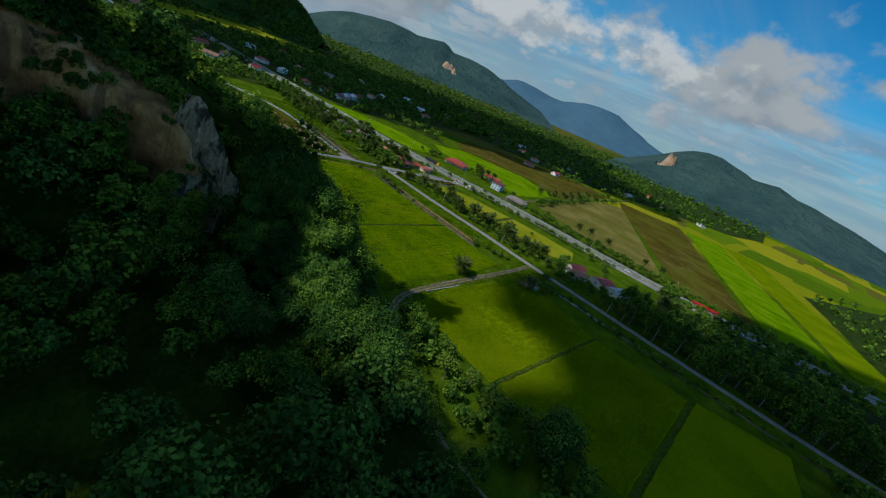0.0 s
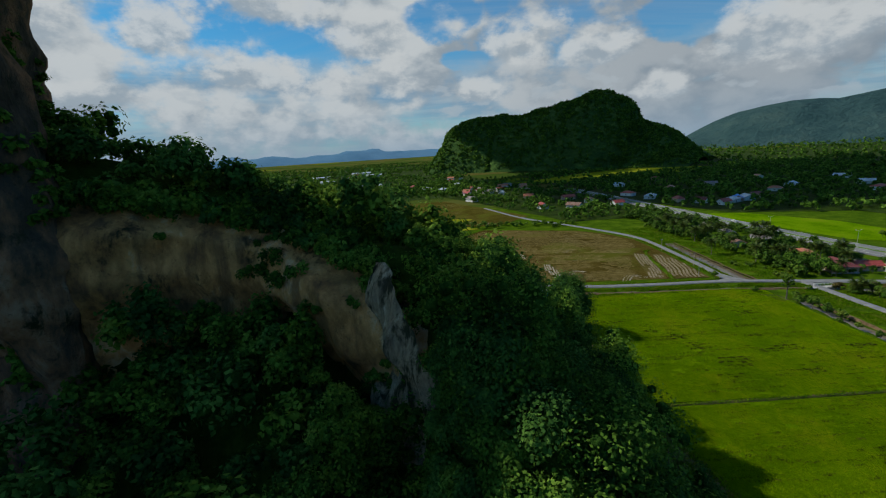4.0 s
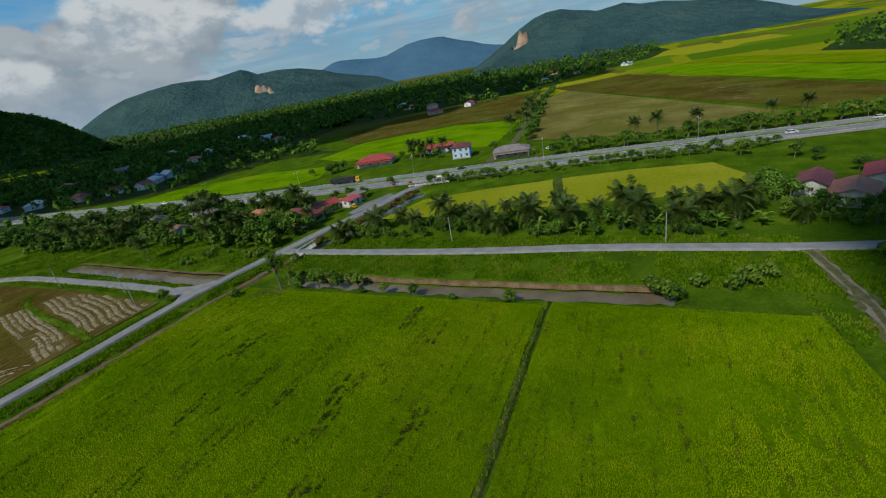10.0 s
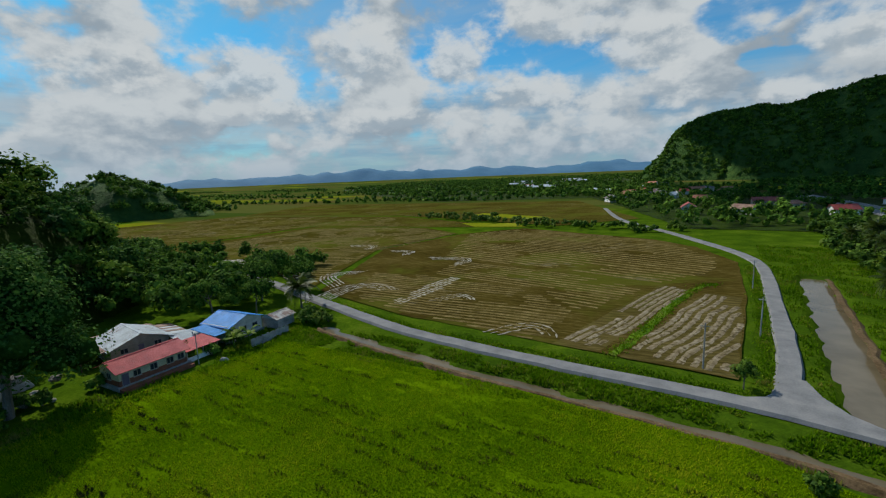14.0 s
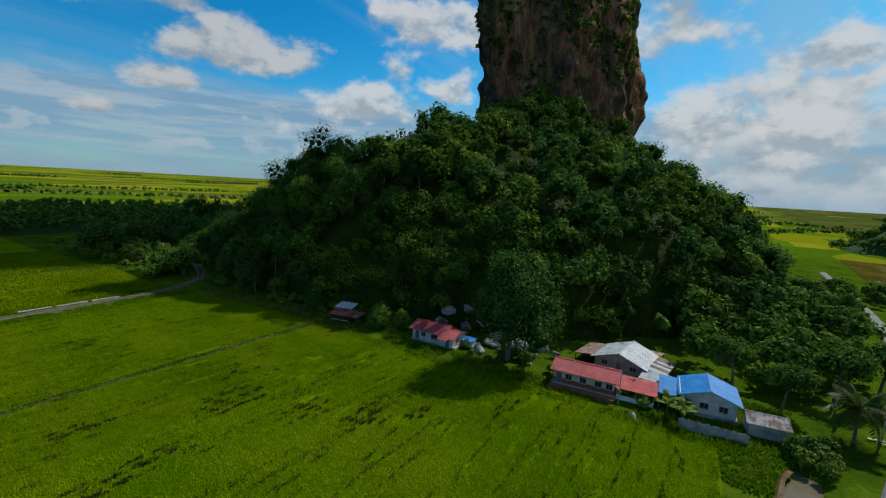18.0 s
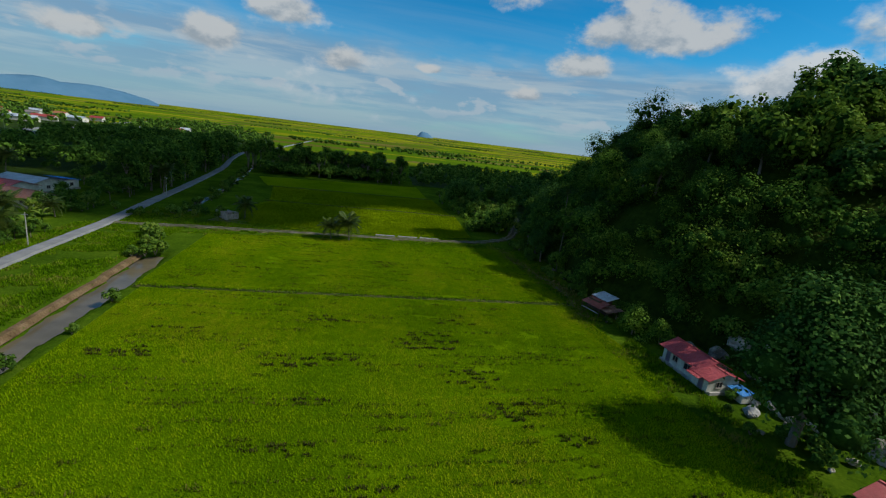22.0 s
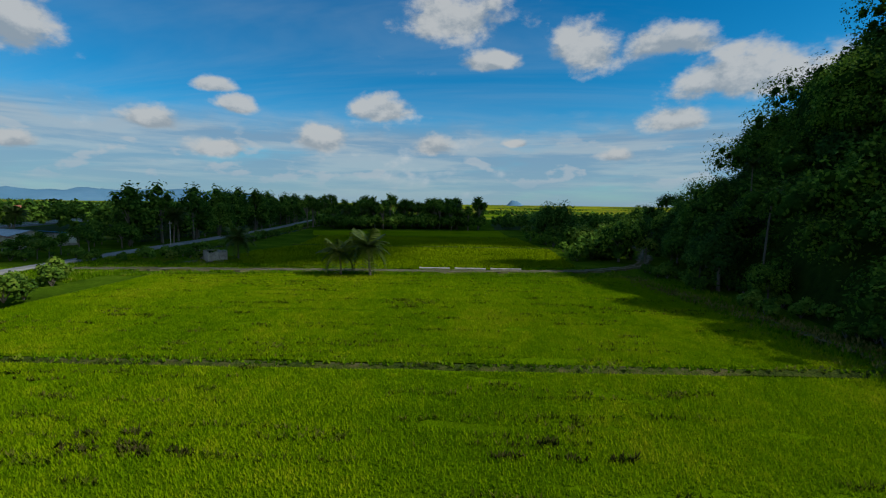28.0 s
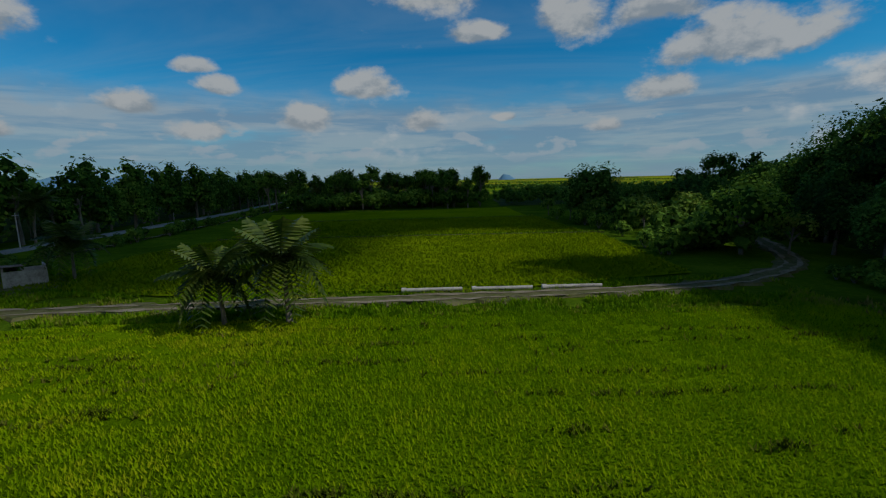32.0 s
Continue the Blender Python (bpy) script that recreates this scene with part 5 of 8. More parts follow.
def tower_plants(seed=5):
    r = np.random.default_rng(seed)
    flat = tower_v[8:].reshape(-1, 3)
    pick = flat[r.choice(len(flat), 4200, replace=False)]
    keep = np.array([fbm(p[0], p[1], p[2] * 1.2, 0.045, 3) > 0.14 - 0.75 * min(1, max(0, (p[2] - 116) / 28)) for p in pick])
    pick = pick[keep & (pick[:, 0] > -128)]
    a = np.column_stack([pick, r.uniform(1.0, 3.0, len(pick))])
    # wood on the top
    ang = r.uniform(0, 2 * math.pi, 330)
    k = np.sqrt(r.random(330))
    ti = (ang / (2 * math.pi) * (nt - 1)).astype(int)
    p = mid_top + (top[ti] - mid_top) * k[:, None]
    p[:, 2] += 18 * (1 - k) + 2
    b = np.column_stack([p, r.uniform(2.6, 4.6, len(p))])
    return np.concatenate([a, b])


wood("cliff_plants", "shrubs and creepers clinging to the limestone tower", tower_plants(), 3, 13, 1.3, seed=31, category="shrubs")


def cliff_plants(seed=6):
    r = np.random.default_rng(seed)
    flat = cliff_v.reshape(-1, 3)
    pick = flat[r.choice(len(flat), 300, replace=False)]
    keep = np.array([fbm(p[0], p[1], p[2] * 1.2, 0.06, 3) > 0.3 for p in pick])
    keep |= (pick[:, 0] > 42) & (r.random(len(pick)) < 0.5)
    edge = cliff_v[-1][cliff_v[-1][:, 0] > -22][::2]
    pts = np.concatenate([pick[keep], edge + r.normal(size=edge.shape) * 1.0])
    return np.column_stack([pts, r.uniform(1.2, 2.6, len(pts))])


wood("cliff_shrubs", "dark shrubs hanging over the cliff edge", cliff_plants(), 4, 64, 0.6, seed=41, category="shrubs")

# ---- far hills ----
def ridge(name, label, crest, width, mat, rough=0.12, step=40, seed=0.0, category="hill", rows=15, pw=1.3):
    """A hill range: a crest line of (x, y, z) with flanks that fall to the plain."""
    line = resample(crest, step)
    d = np.gradient(line[:, :2], axis=0)
    d /= np.linalg.norm(d, axis=1)[:, None]
    nrm = np.stack([-d[:, 1], d[:, 0]], 1)
    ks = np.linspace(-1, 1, rows)
    V = np.zeros((rows, len(line), 3))
    for j, k in enumerate(ks):
        for i, p in enumerate(line):
            x, y = p[:2] + nrm[i] * width * k
            f = (1 - abs(k) ** pw)
            nz = fbm(x, y, seed, 1.0 / (width * 0.55), 5)
            V[j, i] = (x, y, max(-3, p[2] * f * (1 + rough * 2.2 * nz) - (2 if f < 0.02 else 0)))
    n = len(line)
    i = np.arange(rows * n).reshape(rows, n)
    f = np.stack([i[:-1, :-1].ravel(), i[:-1, 1:].ravel(), i[1:, 1:].ravel(), i[1:, :-1].ravel()], 1)
    ob = new(name, mesh_of(name, V.reshape(-1, 3), f, mat, True))
    return tagged(ob, label, category), V


def polar(az, dist, el, x0=160.0, y0=170.0, z0=40.0):
    a = radians(az)
    return (x0 + dist * math.cos(a), y0 + dist * math.sin(a), z0 + dist * math.tan(radians(el)))


near_hill, nh = ridge("wooded_hill", "steep wooded limestone hill with a rounded summit", [polar(94.2, 1450, -1.0), polar(93.6, 1445, 1.6), polar(92.4, 1440, 3.5), polar(90.2, 1420, 4.6), polar(87.5, 1400, 5.1), polar(85.3, 1385, 5.2), polar(84.0, 1370, 4.9), polar(80, 1340, 5.5), polar(75.7, 1310, 6.9), polar(73.9, 1300, 7.7), polar(72.4, 1295, 7.5), polar(70.9, 1290, 6.8), polar(69.2, 1285, 5.8), polar(68.3, 1280, 3.6), polar(64.8, 1260, 2.1), polar(63.1, 1250, 0.8), polar(61, 1240, -1.2)], 190, HILL_FAR, 0.03, 14, 3.0, rows=27, pw=2.4)
rr = np.random.default_rng(17)
fj, fi = rr.uniform(0, 15, 3800), rr.uniform(0, nh.shape[1] - 1.001, 3800)
j0, i0 = fj.astype(int), fi.astype(int)
fj, fi = (fj - j0)[:, None], (fi - i0)[:, None]
pick = (nh[j0, i0] * (1 - fi) + nh[j0, i0 + 1] * fi) * (1 - fj) + (nh[j0 + 1, i0] * (1 - fi) + nh[j0 + 1, i0 + 1] * fi) * fj
pick = pick[pick[:, 2] > 6]
wood("wooded_hill_forest", "dark jungle covering the far limestone hill", np.column_stack([pick + (0, 0, 1), rr.uniform(4, 8, len(pick))]), 4, 9, 3.4, LEAF, seed=51)
bare, _ = ridge("rock_face", "bare grey cliff near the hill summit", [polar(74.5, 1215, 4.2), polar(72.5, 1205, 5.0), polar(70.5, 1200, 3.8)], 46, ROCK, 0.2, 14, 8.0, "cliff", 11, 2.5)
small_hill, sh = ridge("wooded_knoll", "small round wooded knoll standing in the fields", [polar(167, 640, -2.6, 204, 222, 34), polar(163, 640, 0.4, 204, 222, 34), polar(160.5, 640, 1.0, 204, 222, 34), polar(156.5, 640, -0.2, 204, 222, 34), polar(152, 640, -2.6, 204, 222, 34)], 75, HILL_FAR, 0.1, 10, 5.0, rows=13, pw=2.0)
ks = sh.reshape(-1, 3)
ks = ks[ks[:, 2] > 3]
ks = ks[rr.choice(len(ks), 400)] + rr.normal(size=(400, 3)) * (6, 6, 0.5)
wood("wooded_knoll_forest", "dark trees covering the small knoll", np.column_stack([ks[rr.choice(len(ks), 320)] + (0, 0, 1), rr.uniform(4, 7, 320)]), 5, 22, 2.0, seed=52)
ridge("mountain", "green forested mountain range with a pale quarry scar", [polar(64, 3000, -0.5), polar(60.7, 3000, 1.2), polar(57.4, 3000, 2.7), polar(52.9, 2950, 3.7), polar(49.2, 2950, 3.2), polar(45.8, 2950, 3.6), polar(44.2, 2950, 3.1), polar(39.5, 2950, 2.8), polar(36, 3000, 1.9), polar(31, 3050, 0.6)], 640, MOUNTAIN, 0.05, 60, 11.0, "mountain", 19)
ridge("mountain", "mountain ridge with blue haze in its colour on the horizon", [polar(44, 4000, 0.2), polar(37, 4000, 2.3), polar(34.8, 4000, 2.9), polar(31.8, 4000, 2.5), polar(28, 4000, 3.0), polar(23.5, 4000, 3.7), polar(19, 4000, 2.4), polar(15, 4000, 1.4), polar(9, 4000, 0.5)], 500, MOUNTAIN_HAZE, 0.05, 80, 12.0, "mountain", 15)
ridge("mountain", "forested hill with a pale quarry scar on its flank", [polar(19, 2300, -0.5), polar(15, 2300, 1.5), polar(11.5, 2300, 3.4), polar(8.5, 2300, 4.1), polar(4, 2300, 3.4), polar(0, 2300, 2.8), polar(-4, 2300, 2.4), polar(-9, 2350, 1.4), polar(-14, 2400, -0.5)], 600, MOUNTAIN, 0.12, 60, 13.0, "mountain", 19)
SCAR = material("quarry_scar", [(0.20, 0.13, 0.08), (0.33, 0.23, 0.16), (0.44, 0.35, 0.27)], scale=0.02, fine=6, bump=0.6, bump_scale=0.05, dist=8)
for az, dist, el, w, h in ((44.5, 2560, 1.3, 60, 22), (43.4, 2540, 1.2, 34, 14), (12.6, 1990, 1.2, 60, 30)):
    x, y, z = polar(az, dist, el)
    ridge("quarry_scar", "pale tan quarry scar cut into the mountain flank", [(x - w * 0.7, y + w * 0.7, z * 0.7), (x, y, z + h * 0.5), (x + w * 0.7, y - w * 0.7, z * 0.8)], 50, SCAR, 0.3, 12, az, "quarry", 9, 2.2)
ridge("far_hills", "low hills with blue haze in their colour on the northern horizon", [polar(158, 4100, 0.0), polar(150, 4100, 0.55), polar(140, 4100, 0.7), polar(132, 4100, 1.0), polar(122, 4150, 0.7), polar(115, 4150, 0.8), polar(108, 4150, 0.6), polar(102, 4150, 0.9), polar(97, 4150, 0.6), polar(92, 4150, 0.5), polar(88, 4150, -0.4)], 300, HAZE_HILLS, 0.14, 60, 14.0, "mountain", 9)
ridge("far_hills", "low hills with blue haze in their colour on the southern horizon", [polar(-42, 3800, 0.75), polar(-50, 3800, 0.85), polar(-56, 3800, 0.85), polar(-61, 3800, 1.0), polar(-65, 3800, 0.7), polar(-68, 3800, -0.2)], 300, HAZE_HILLS, 0.15, 60, 15.0, "mountain", 9)
ridge("far_islet_hill", "tiny hill with blue haze in its colour far on the plain", [polar(-96.8, 4200, -0.3), polar(-97.6, 4200, 0.4), polar(-98.4, 4200, 0.3), polar(-99.2, 4200, -0.3)], 90, HAZE_HILLS, 0.1, 10, 16.0, "hill", 7)


# ---- woods and hedges on the plain ----
VILLAGE = [(357, 519, R_RED), (372, 530, R_ZINC), (385, 540, R_BLUE), (397, 542, R_ZINC), (345, 540, R_MAROON), (330, 560, R_RED), (420, 560, R_MAROON), (316, 600, R_ZINC), (305, 640, R_RED), (470, 600, R_TILE), (520, 640, R_ZINC), (560, 560, R_RED), (600, 620, R_ZINC), (450, 700, R_GREY), (380, 680, R_TILE), (340, 760, R_ZINC), (430, 830, R_RED), (560, 760, R_TILE), (640, 700, R_ZINC), (700, 640, R_RED), (260, 560, R_RED), (240, 600, R_TILE), (210, 560, R_RUST), (225, 640, R_RED), (180, 680, R_TILE), (150, 740, R_ZINC), (120, 800, R_RED), (200, 820, R_TILE), (60, 860, R_ZINC), (30, 900, R_ZINC), (0, 960, R_RED), (90, 960, R_ZINC), (760, 480, R_RED), (820, 520, R_ZINC), (720, 420, R_TILE), (860, 420, R_RED), (900, 300, R_ZINC), (960, 360, R_RED), (1000, 260, R_TILE), (640, 380, R_RED), (680, 350, R_RED), (1020, 180, R_ZINC), (1100, 320, R_RED)]

def scatter(n, box, seed, rmin, rmax, avoid=(), lift=0.6, poly=None):
    r = np.random.default_rng(seed)
    x, y = r.uniform(box[0], box[1], n), r.uniform(box[2], box[3], n)
    ok = np.ones(n, bool)
    if poly:
        ok &= inside(x, y, poly)
    for line, gap in avoid:
        ok &= edge_distance(x, y, line, False) > gap
    for hx, hy, _ in VILLAGE:
        ok &= (np.abs(x - hx + 5) > 15) | (np.abs(y - hy + 7) > 17)
    x, y = x[ok], y[ok]
    rad = r.uniform(rmin, rmax, len(x))
    return np.column_stack([x, y, rad * (lift + 0.6 * r.random(len(x))), rad])


CLEARING = [(250, 920), (370, 1000), (500, 1060), (620, 1080)]
ROADS = [(CLEARING, 62), (HWY, 14), (ROAD_NS, 5), (ROAD_WE, 5), (ROAD_NW, 5), (ROAD_E, 6)]
EAST = [(330, 470), (425, 440), (440, 385), (500, 490), (620, 525), (760, 560), (900, 700), (900, 1150), (500, 1150), (250, 1150), (255, 760), (285, 600)]
# flat sheets here and below: the woods' shade is put into their dark colour
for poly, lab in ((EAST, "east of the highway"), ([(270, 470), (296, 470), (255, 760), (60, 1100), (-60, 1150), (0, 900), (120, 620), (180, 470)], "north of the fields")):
    strip("wood_floor", "undergrowth sheet with shade in its dark colour below the village trees " + lab, "undergrowth", sheet(rough_poly(poly, 4.0, 20), 0.12), SOIL)
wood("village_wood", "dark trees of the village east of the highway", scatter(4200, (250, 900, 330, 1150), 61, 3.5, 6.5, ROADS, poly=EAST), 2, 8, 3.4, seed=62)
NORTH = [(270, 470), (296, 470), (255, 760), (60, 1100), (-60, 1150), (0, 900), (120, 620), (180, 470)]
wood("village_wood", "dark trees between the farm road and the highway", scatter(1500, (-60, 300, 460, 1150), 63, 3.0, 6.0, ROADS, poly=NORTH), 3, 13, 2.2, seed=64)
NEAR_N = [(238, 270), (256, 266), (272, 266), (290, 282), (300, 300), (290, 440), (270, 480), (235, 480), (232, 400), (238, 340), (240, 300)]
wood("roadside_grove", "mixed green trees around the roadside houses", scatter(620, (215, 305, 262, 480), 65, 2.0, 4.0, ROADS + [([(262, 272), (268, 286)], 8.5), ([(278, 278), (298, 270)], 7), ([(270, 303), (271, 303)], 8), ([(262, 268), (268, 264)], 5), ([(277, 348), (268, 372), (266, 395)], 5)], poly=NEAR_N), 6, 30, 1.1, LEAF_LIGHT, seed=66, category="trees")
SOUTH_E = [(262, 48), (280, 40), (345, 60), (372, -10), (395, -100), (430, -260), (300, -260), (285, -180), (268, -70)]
strip("wood_floor", "undergrowth sheet with shade in its dark colour below the southern grove", "undergrowth", sheet(rough_poly(SOUTH_E, 2.0, 12), 0.12), SOIL)
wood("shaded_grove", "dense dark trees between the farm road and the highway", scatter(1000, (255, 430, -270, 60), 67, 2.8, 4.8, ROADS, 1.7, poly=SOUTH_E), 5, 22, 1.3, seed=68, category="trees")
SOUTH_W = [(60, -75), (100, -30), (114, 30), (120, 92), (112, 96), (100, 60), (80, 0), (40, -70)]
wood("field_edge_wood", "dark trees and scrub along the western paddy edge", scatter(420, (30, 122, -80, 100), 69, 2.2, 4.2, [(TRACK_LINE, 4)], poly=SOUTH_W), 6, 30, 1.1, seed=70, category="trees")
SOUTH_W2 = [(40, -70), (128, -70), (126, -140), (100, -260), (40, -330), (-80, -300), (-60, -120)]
strip("wood_floor", "undergrowth sheet with shade in its dark colour below the southern scrub", "undergrowth", sheet(rough_poly(SOUTH_W2, 2.0, 12), 0.12), SOIL)
wood("southern_scrub", "low dark scrub beyond the paddies", scatter(900, (-80, 130, -330, -60), 71, 2.2, 4.6, poly=SOUTH_W2), 3, 16, 1.7, seed=72, category="scrub")
SOUTH_M = [(132, -66), (232, -48), (238, -110), (150, -130)]
wood("southern_grove", "thin dark palms and trees behind the paddies", scatter(560, (130, 240, -130, -45), 73, 2.6, 4.6, [(ROAD_NS, 8)], 1.0, SOUTH_M), 5, 24, 1.2, seed=74, category="trees")
HEDGE = [(-40, 500), (40, 478), (100, 456), (172, 446), (190, 460), (100, 482), (0, 520)]
wood("hedge", "rough green hedge across the harvested fields", scatter(520, (-60, 200, 440, 530), 75, 1.6, 3.0, [(ROAD_NW, 4)], poly=HEDGE), 4, 22, 1.2, LEAF_LIGHT, seed=76, category="hedge")
NW_TREES = [(30, 300), (88, 286), (72, 300), (60, 320), (0, 318), (-80, 318), (-80, 306)]
wood("roadside_grove", "dark trees beside the farm road below the hill", scatter(150, (-80, 92, 282, 322), 77, 2.4, 4.4, [(ROAD_WE, 5)], poly=NW_TREES), 6, 30, 1.1, seed=78, category="trees")
HOUSE_BACK = [(30, 262), (70, 240), (86, 250), (92, 262), (90, 276), (60, 286), (20, 292), (-60, 298), (-60, 290)]
wood("house_grove", "dark trees behind the farmhouses below the hill", scatter(330, (-60, 95, 235, 300), 79, 2.6, 4.8, [(ROAD_WE, 5)], 1.2, HOUSE_BACK), 6, 30, 1.1, seed=80, category="trees")
E_BELT = [(620, 540), (660, 350), (780, 280), (900, 200), (960, 120), (1400, 500), (1400, 1100), (900, 1150), (900, 700)]
wood("far_wood", "far dark tree belts below the mountains", scatter(1500, (600, 1500, 60, 1200), 81, 5, 10, poly=E_BELT), 3, 12, 3.2, seed=82)
r2 = np.random.default_rng(83)
belts = []
for k in range(76):
    az, dist = r2.uniform(92, 126) if k < 46 else r2.uniform(120, 152) if k < 62 else r2.uniform(150, 178), r2.uniform(560, 2800)
    x, y, _ = polar(az, dist, 0)
    n = int(r2.uniform(30, 90))
    t = np.linspace(-1, 1, n) * r2.uniform(60, 260)
    rot = r2.uniform(-0.5, 0.5)
    belts.append(np.column_stack([x + t * math.cos(rot), y + t * math.sin(rot) + r2.normal(size=n) * 5, np.full(n, 2.4), r2.uniform(3.5, 6.5, n)]))
for k in range(60):
    az, dist = r2.uniform(-150, -20), r2.uniform(700, 3600)
    x, y, _ = polar(az, dist, 0)
    if -40 < x < 150 and y > -420:
        continue
    n = int(r2.uniform(40, 100))
    t = np.linspace(-1, 1, n) * r2.uniform(60, 260)
    rot = r2.uniform(-0.5, 0.5)
    belts.append(np.column_stack([x + t * math.cos(rot), y + t * math.sin(rot) + r2.normal(size=n) * 5, np.full(n, 2.4), r2.uniform(3.5, 6.5, n)]))
belts = np.concatenate(belts)
belts[:, 2] += far_rise(belts[:, 0], belts[:, 1])
wood("far_tree_belts", "thin dark tree lines far out on the plain", belts, 1, 6, 5.2, seed=84, category="trees")
FAR_E = [(640, 545), (700, 400), (800, 300), (960, 250), (1150, 140), (1400, 100), (2500, 200), (2600, 2400), (900, 2600), (300, 2300), (250, 1150), (900, 1150), (900, 700), (760, 560)]
strip("wood_floor", "undergrowth sheet with shade in its dark colour in the woods below the mountains", "undergrowth", sheet(rough_poly(FAR_E, 8.0, 60), 0.12), SOIL)
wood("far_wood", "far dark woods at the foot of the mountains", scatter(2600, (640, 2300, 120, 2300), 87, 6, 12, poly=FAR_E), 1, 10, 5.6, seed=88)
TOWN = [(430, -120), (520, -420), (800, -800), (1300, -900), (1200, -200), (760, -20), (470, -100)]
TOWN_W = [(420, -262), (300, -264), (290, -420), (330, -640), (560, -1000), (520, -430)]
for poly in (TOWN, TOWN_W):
    strip("wood_floor", "undergrowth sheet with shade in its dark colour among the town trees", "undergrowth", sheet(rough_poly(poly, 5.0, 30), 0.11), SOIL)
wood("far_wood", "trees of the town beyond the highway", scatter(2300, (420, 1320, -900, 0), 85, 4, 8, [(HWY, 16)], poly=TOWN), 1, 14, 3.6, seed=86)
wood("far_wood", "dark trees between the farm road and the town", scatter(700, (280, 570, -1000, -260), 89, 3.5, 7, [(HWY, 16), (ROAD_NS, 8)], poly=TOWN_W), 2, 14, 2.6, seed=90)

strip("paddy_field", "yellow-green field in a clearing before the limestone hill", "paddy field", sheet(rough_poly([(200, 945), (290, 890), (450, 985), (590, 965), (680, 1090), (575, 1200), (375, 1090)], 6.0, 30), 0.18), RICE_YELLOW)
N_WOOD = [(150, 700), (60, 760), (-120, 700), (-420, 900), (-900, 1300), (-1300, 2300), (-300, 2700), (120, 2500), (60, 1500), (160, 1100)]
strip("wood_floor", "undergrowth sheet with shade in its dark colour in the woods on the northern plain", "undergrowth", sheet(rough_poly(N_WOOD, 12.0, 60), 0.11), SOIL)
nw = scatter(5200, (-1300, 160, 700, 2700), 93, 4.5, 8.0, [(CLEARING, 62), (ROAD_NW, 6)], 0.5, N_WOOD)
nw = nw[np.array([fbm(p[0], p[1], 2.0, 0.006, 3) > -0.12 for p in nw])]
nw[:, 2] += far_rise(nw[:, 0], nw[:, 1])
wood("far_wood", "dark woods and groves on the northern plain", nw, 2, 9, 4.2, seed=94)

# ---- single trees, palms, bushes ----
def tree(name, label, height, rad, lobes, cards, size, mat, seed, bare=0.35, drop=0.0):
    r = np.random.default_rng(seed)
    root = tagged(new(name), label, "tree")
    th = height - rad
    s = Shape()
    bend = r.normal(size=2) * height * 0.03
    top_p = (bend[0], bend[1], th * 0.95)
    s.tube([(0, 0, -0.4), (bend[0] * 0.3, bend[1] * 0.3, th * 0.4), top_p], [height * 0.026, height * 0.019, height * 0.010], 7)
    tr = np.array([[bend[0], bend[1], height - rad * 0.9, rad]])
    c, cr = lobes_of(tr, lobes, seed)
    c[:, 2] = (c[:, 2] - tr[0, 2]) * (height * (1 - bare) / (2 * rad)) + tr[0, 2] - 0.2 * rad
    fall = r.random(len(c))
    c[:, :2] *= (0.75 + 0.4 * fall)[:, None]
    c[:, 2] -= drop * rad * fall
    for p in c[:7]:
        q = Vector((bend[0] * 0.6, bend[1] * 0.6, th * (0.45 + 0.3 * r.random())))
        s.tube([q, (q + Vector(p)) / 2 + Vector((0, 0, 0.3)), Vector(p)], [height * 0.010, height * 0.007, height * 0.003], 5)
    part("trunk", s, BARK, root)
    v1, f1 = leaf_cards(c, cr, cards, size, seed + 1)
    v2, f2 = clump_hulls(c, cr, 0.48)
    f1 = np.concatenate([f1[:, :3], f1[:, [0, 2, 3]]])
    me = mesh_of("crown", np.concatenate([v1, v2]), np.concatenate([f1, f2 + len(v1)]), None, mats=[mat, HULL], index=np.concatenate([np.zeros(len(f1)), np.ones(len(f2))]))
    part("crown", me, None, root)
    return root


def frond_mesh(length, droop, seed):
    r = np.random.default_rng(seed)
    s = Shape()
    n = 13
    pts = []
    for i in range(n + 1):
        t = i / n
        pts.append(Vector((length * (t - 0.12 * t * t), 0, length * (0.36 * t - droop * t * t))))
    s.tube(pts, [0.07 * (1 - 0.85 * i / n) for i in range(n + 1)], 3)
    for i in range(1, n + 1):
        t = i / n
        w = 1.15 * math.sin(math.pi * min(1, 0.16 + 0.84 * t)) ** 0.6 * length / 4.5 + 0.12
        for side in (-1, 1):
            p = pts[i]
            hang = 0.35 + 0.25 * r.random()
            tip = p + Vector((0.42 * w, side * w, -hang * w))
            k = 0.17 * length / 4.5
            s.quad(p + Vector((-k, 0, 0)), p + Vector((k, 0, 0)), tip + Vector((k * 0.3, 0, 0)), tip + Vector((-k * 0.3, 0, 0)))
    return mesh_of("frond", s.v, s.f, PALM)


FRONDS = [frond_mesh(4.4, d, i) for i, d in enumerate((0.25, 0.5, 0.8, 1.05))]


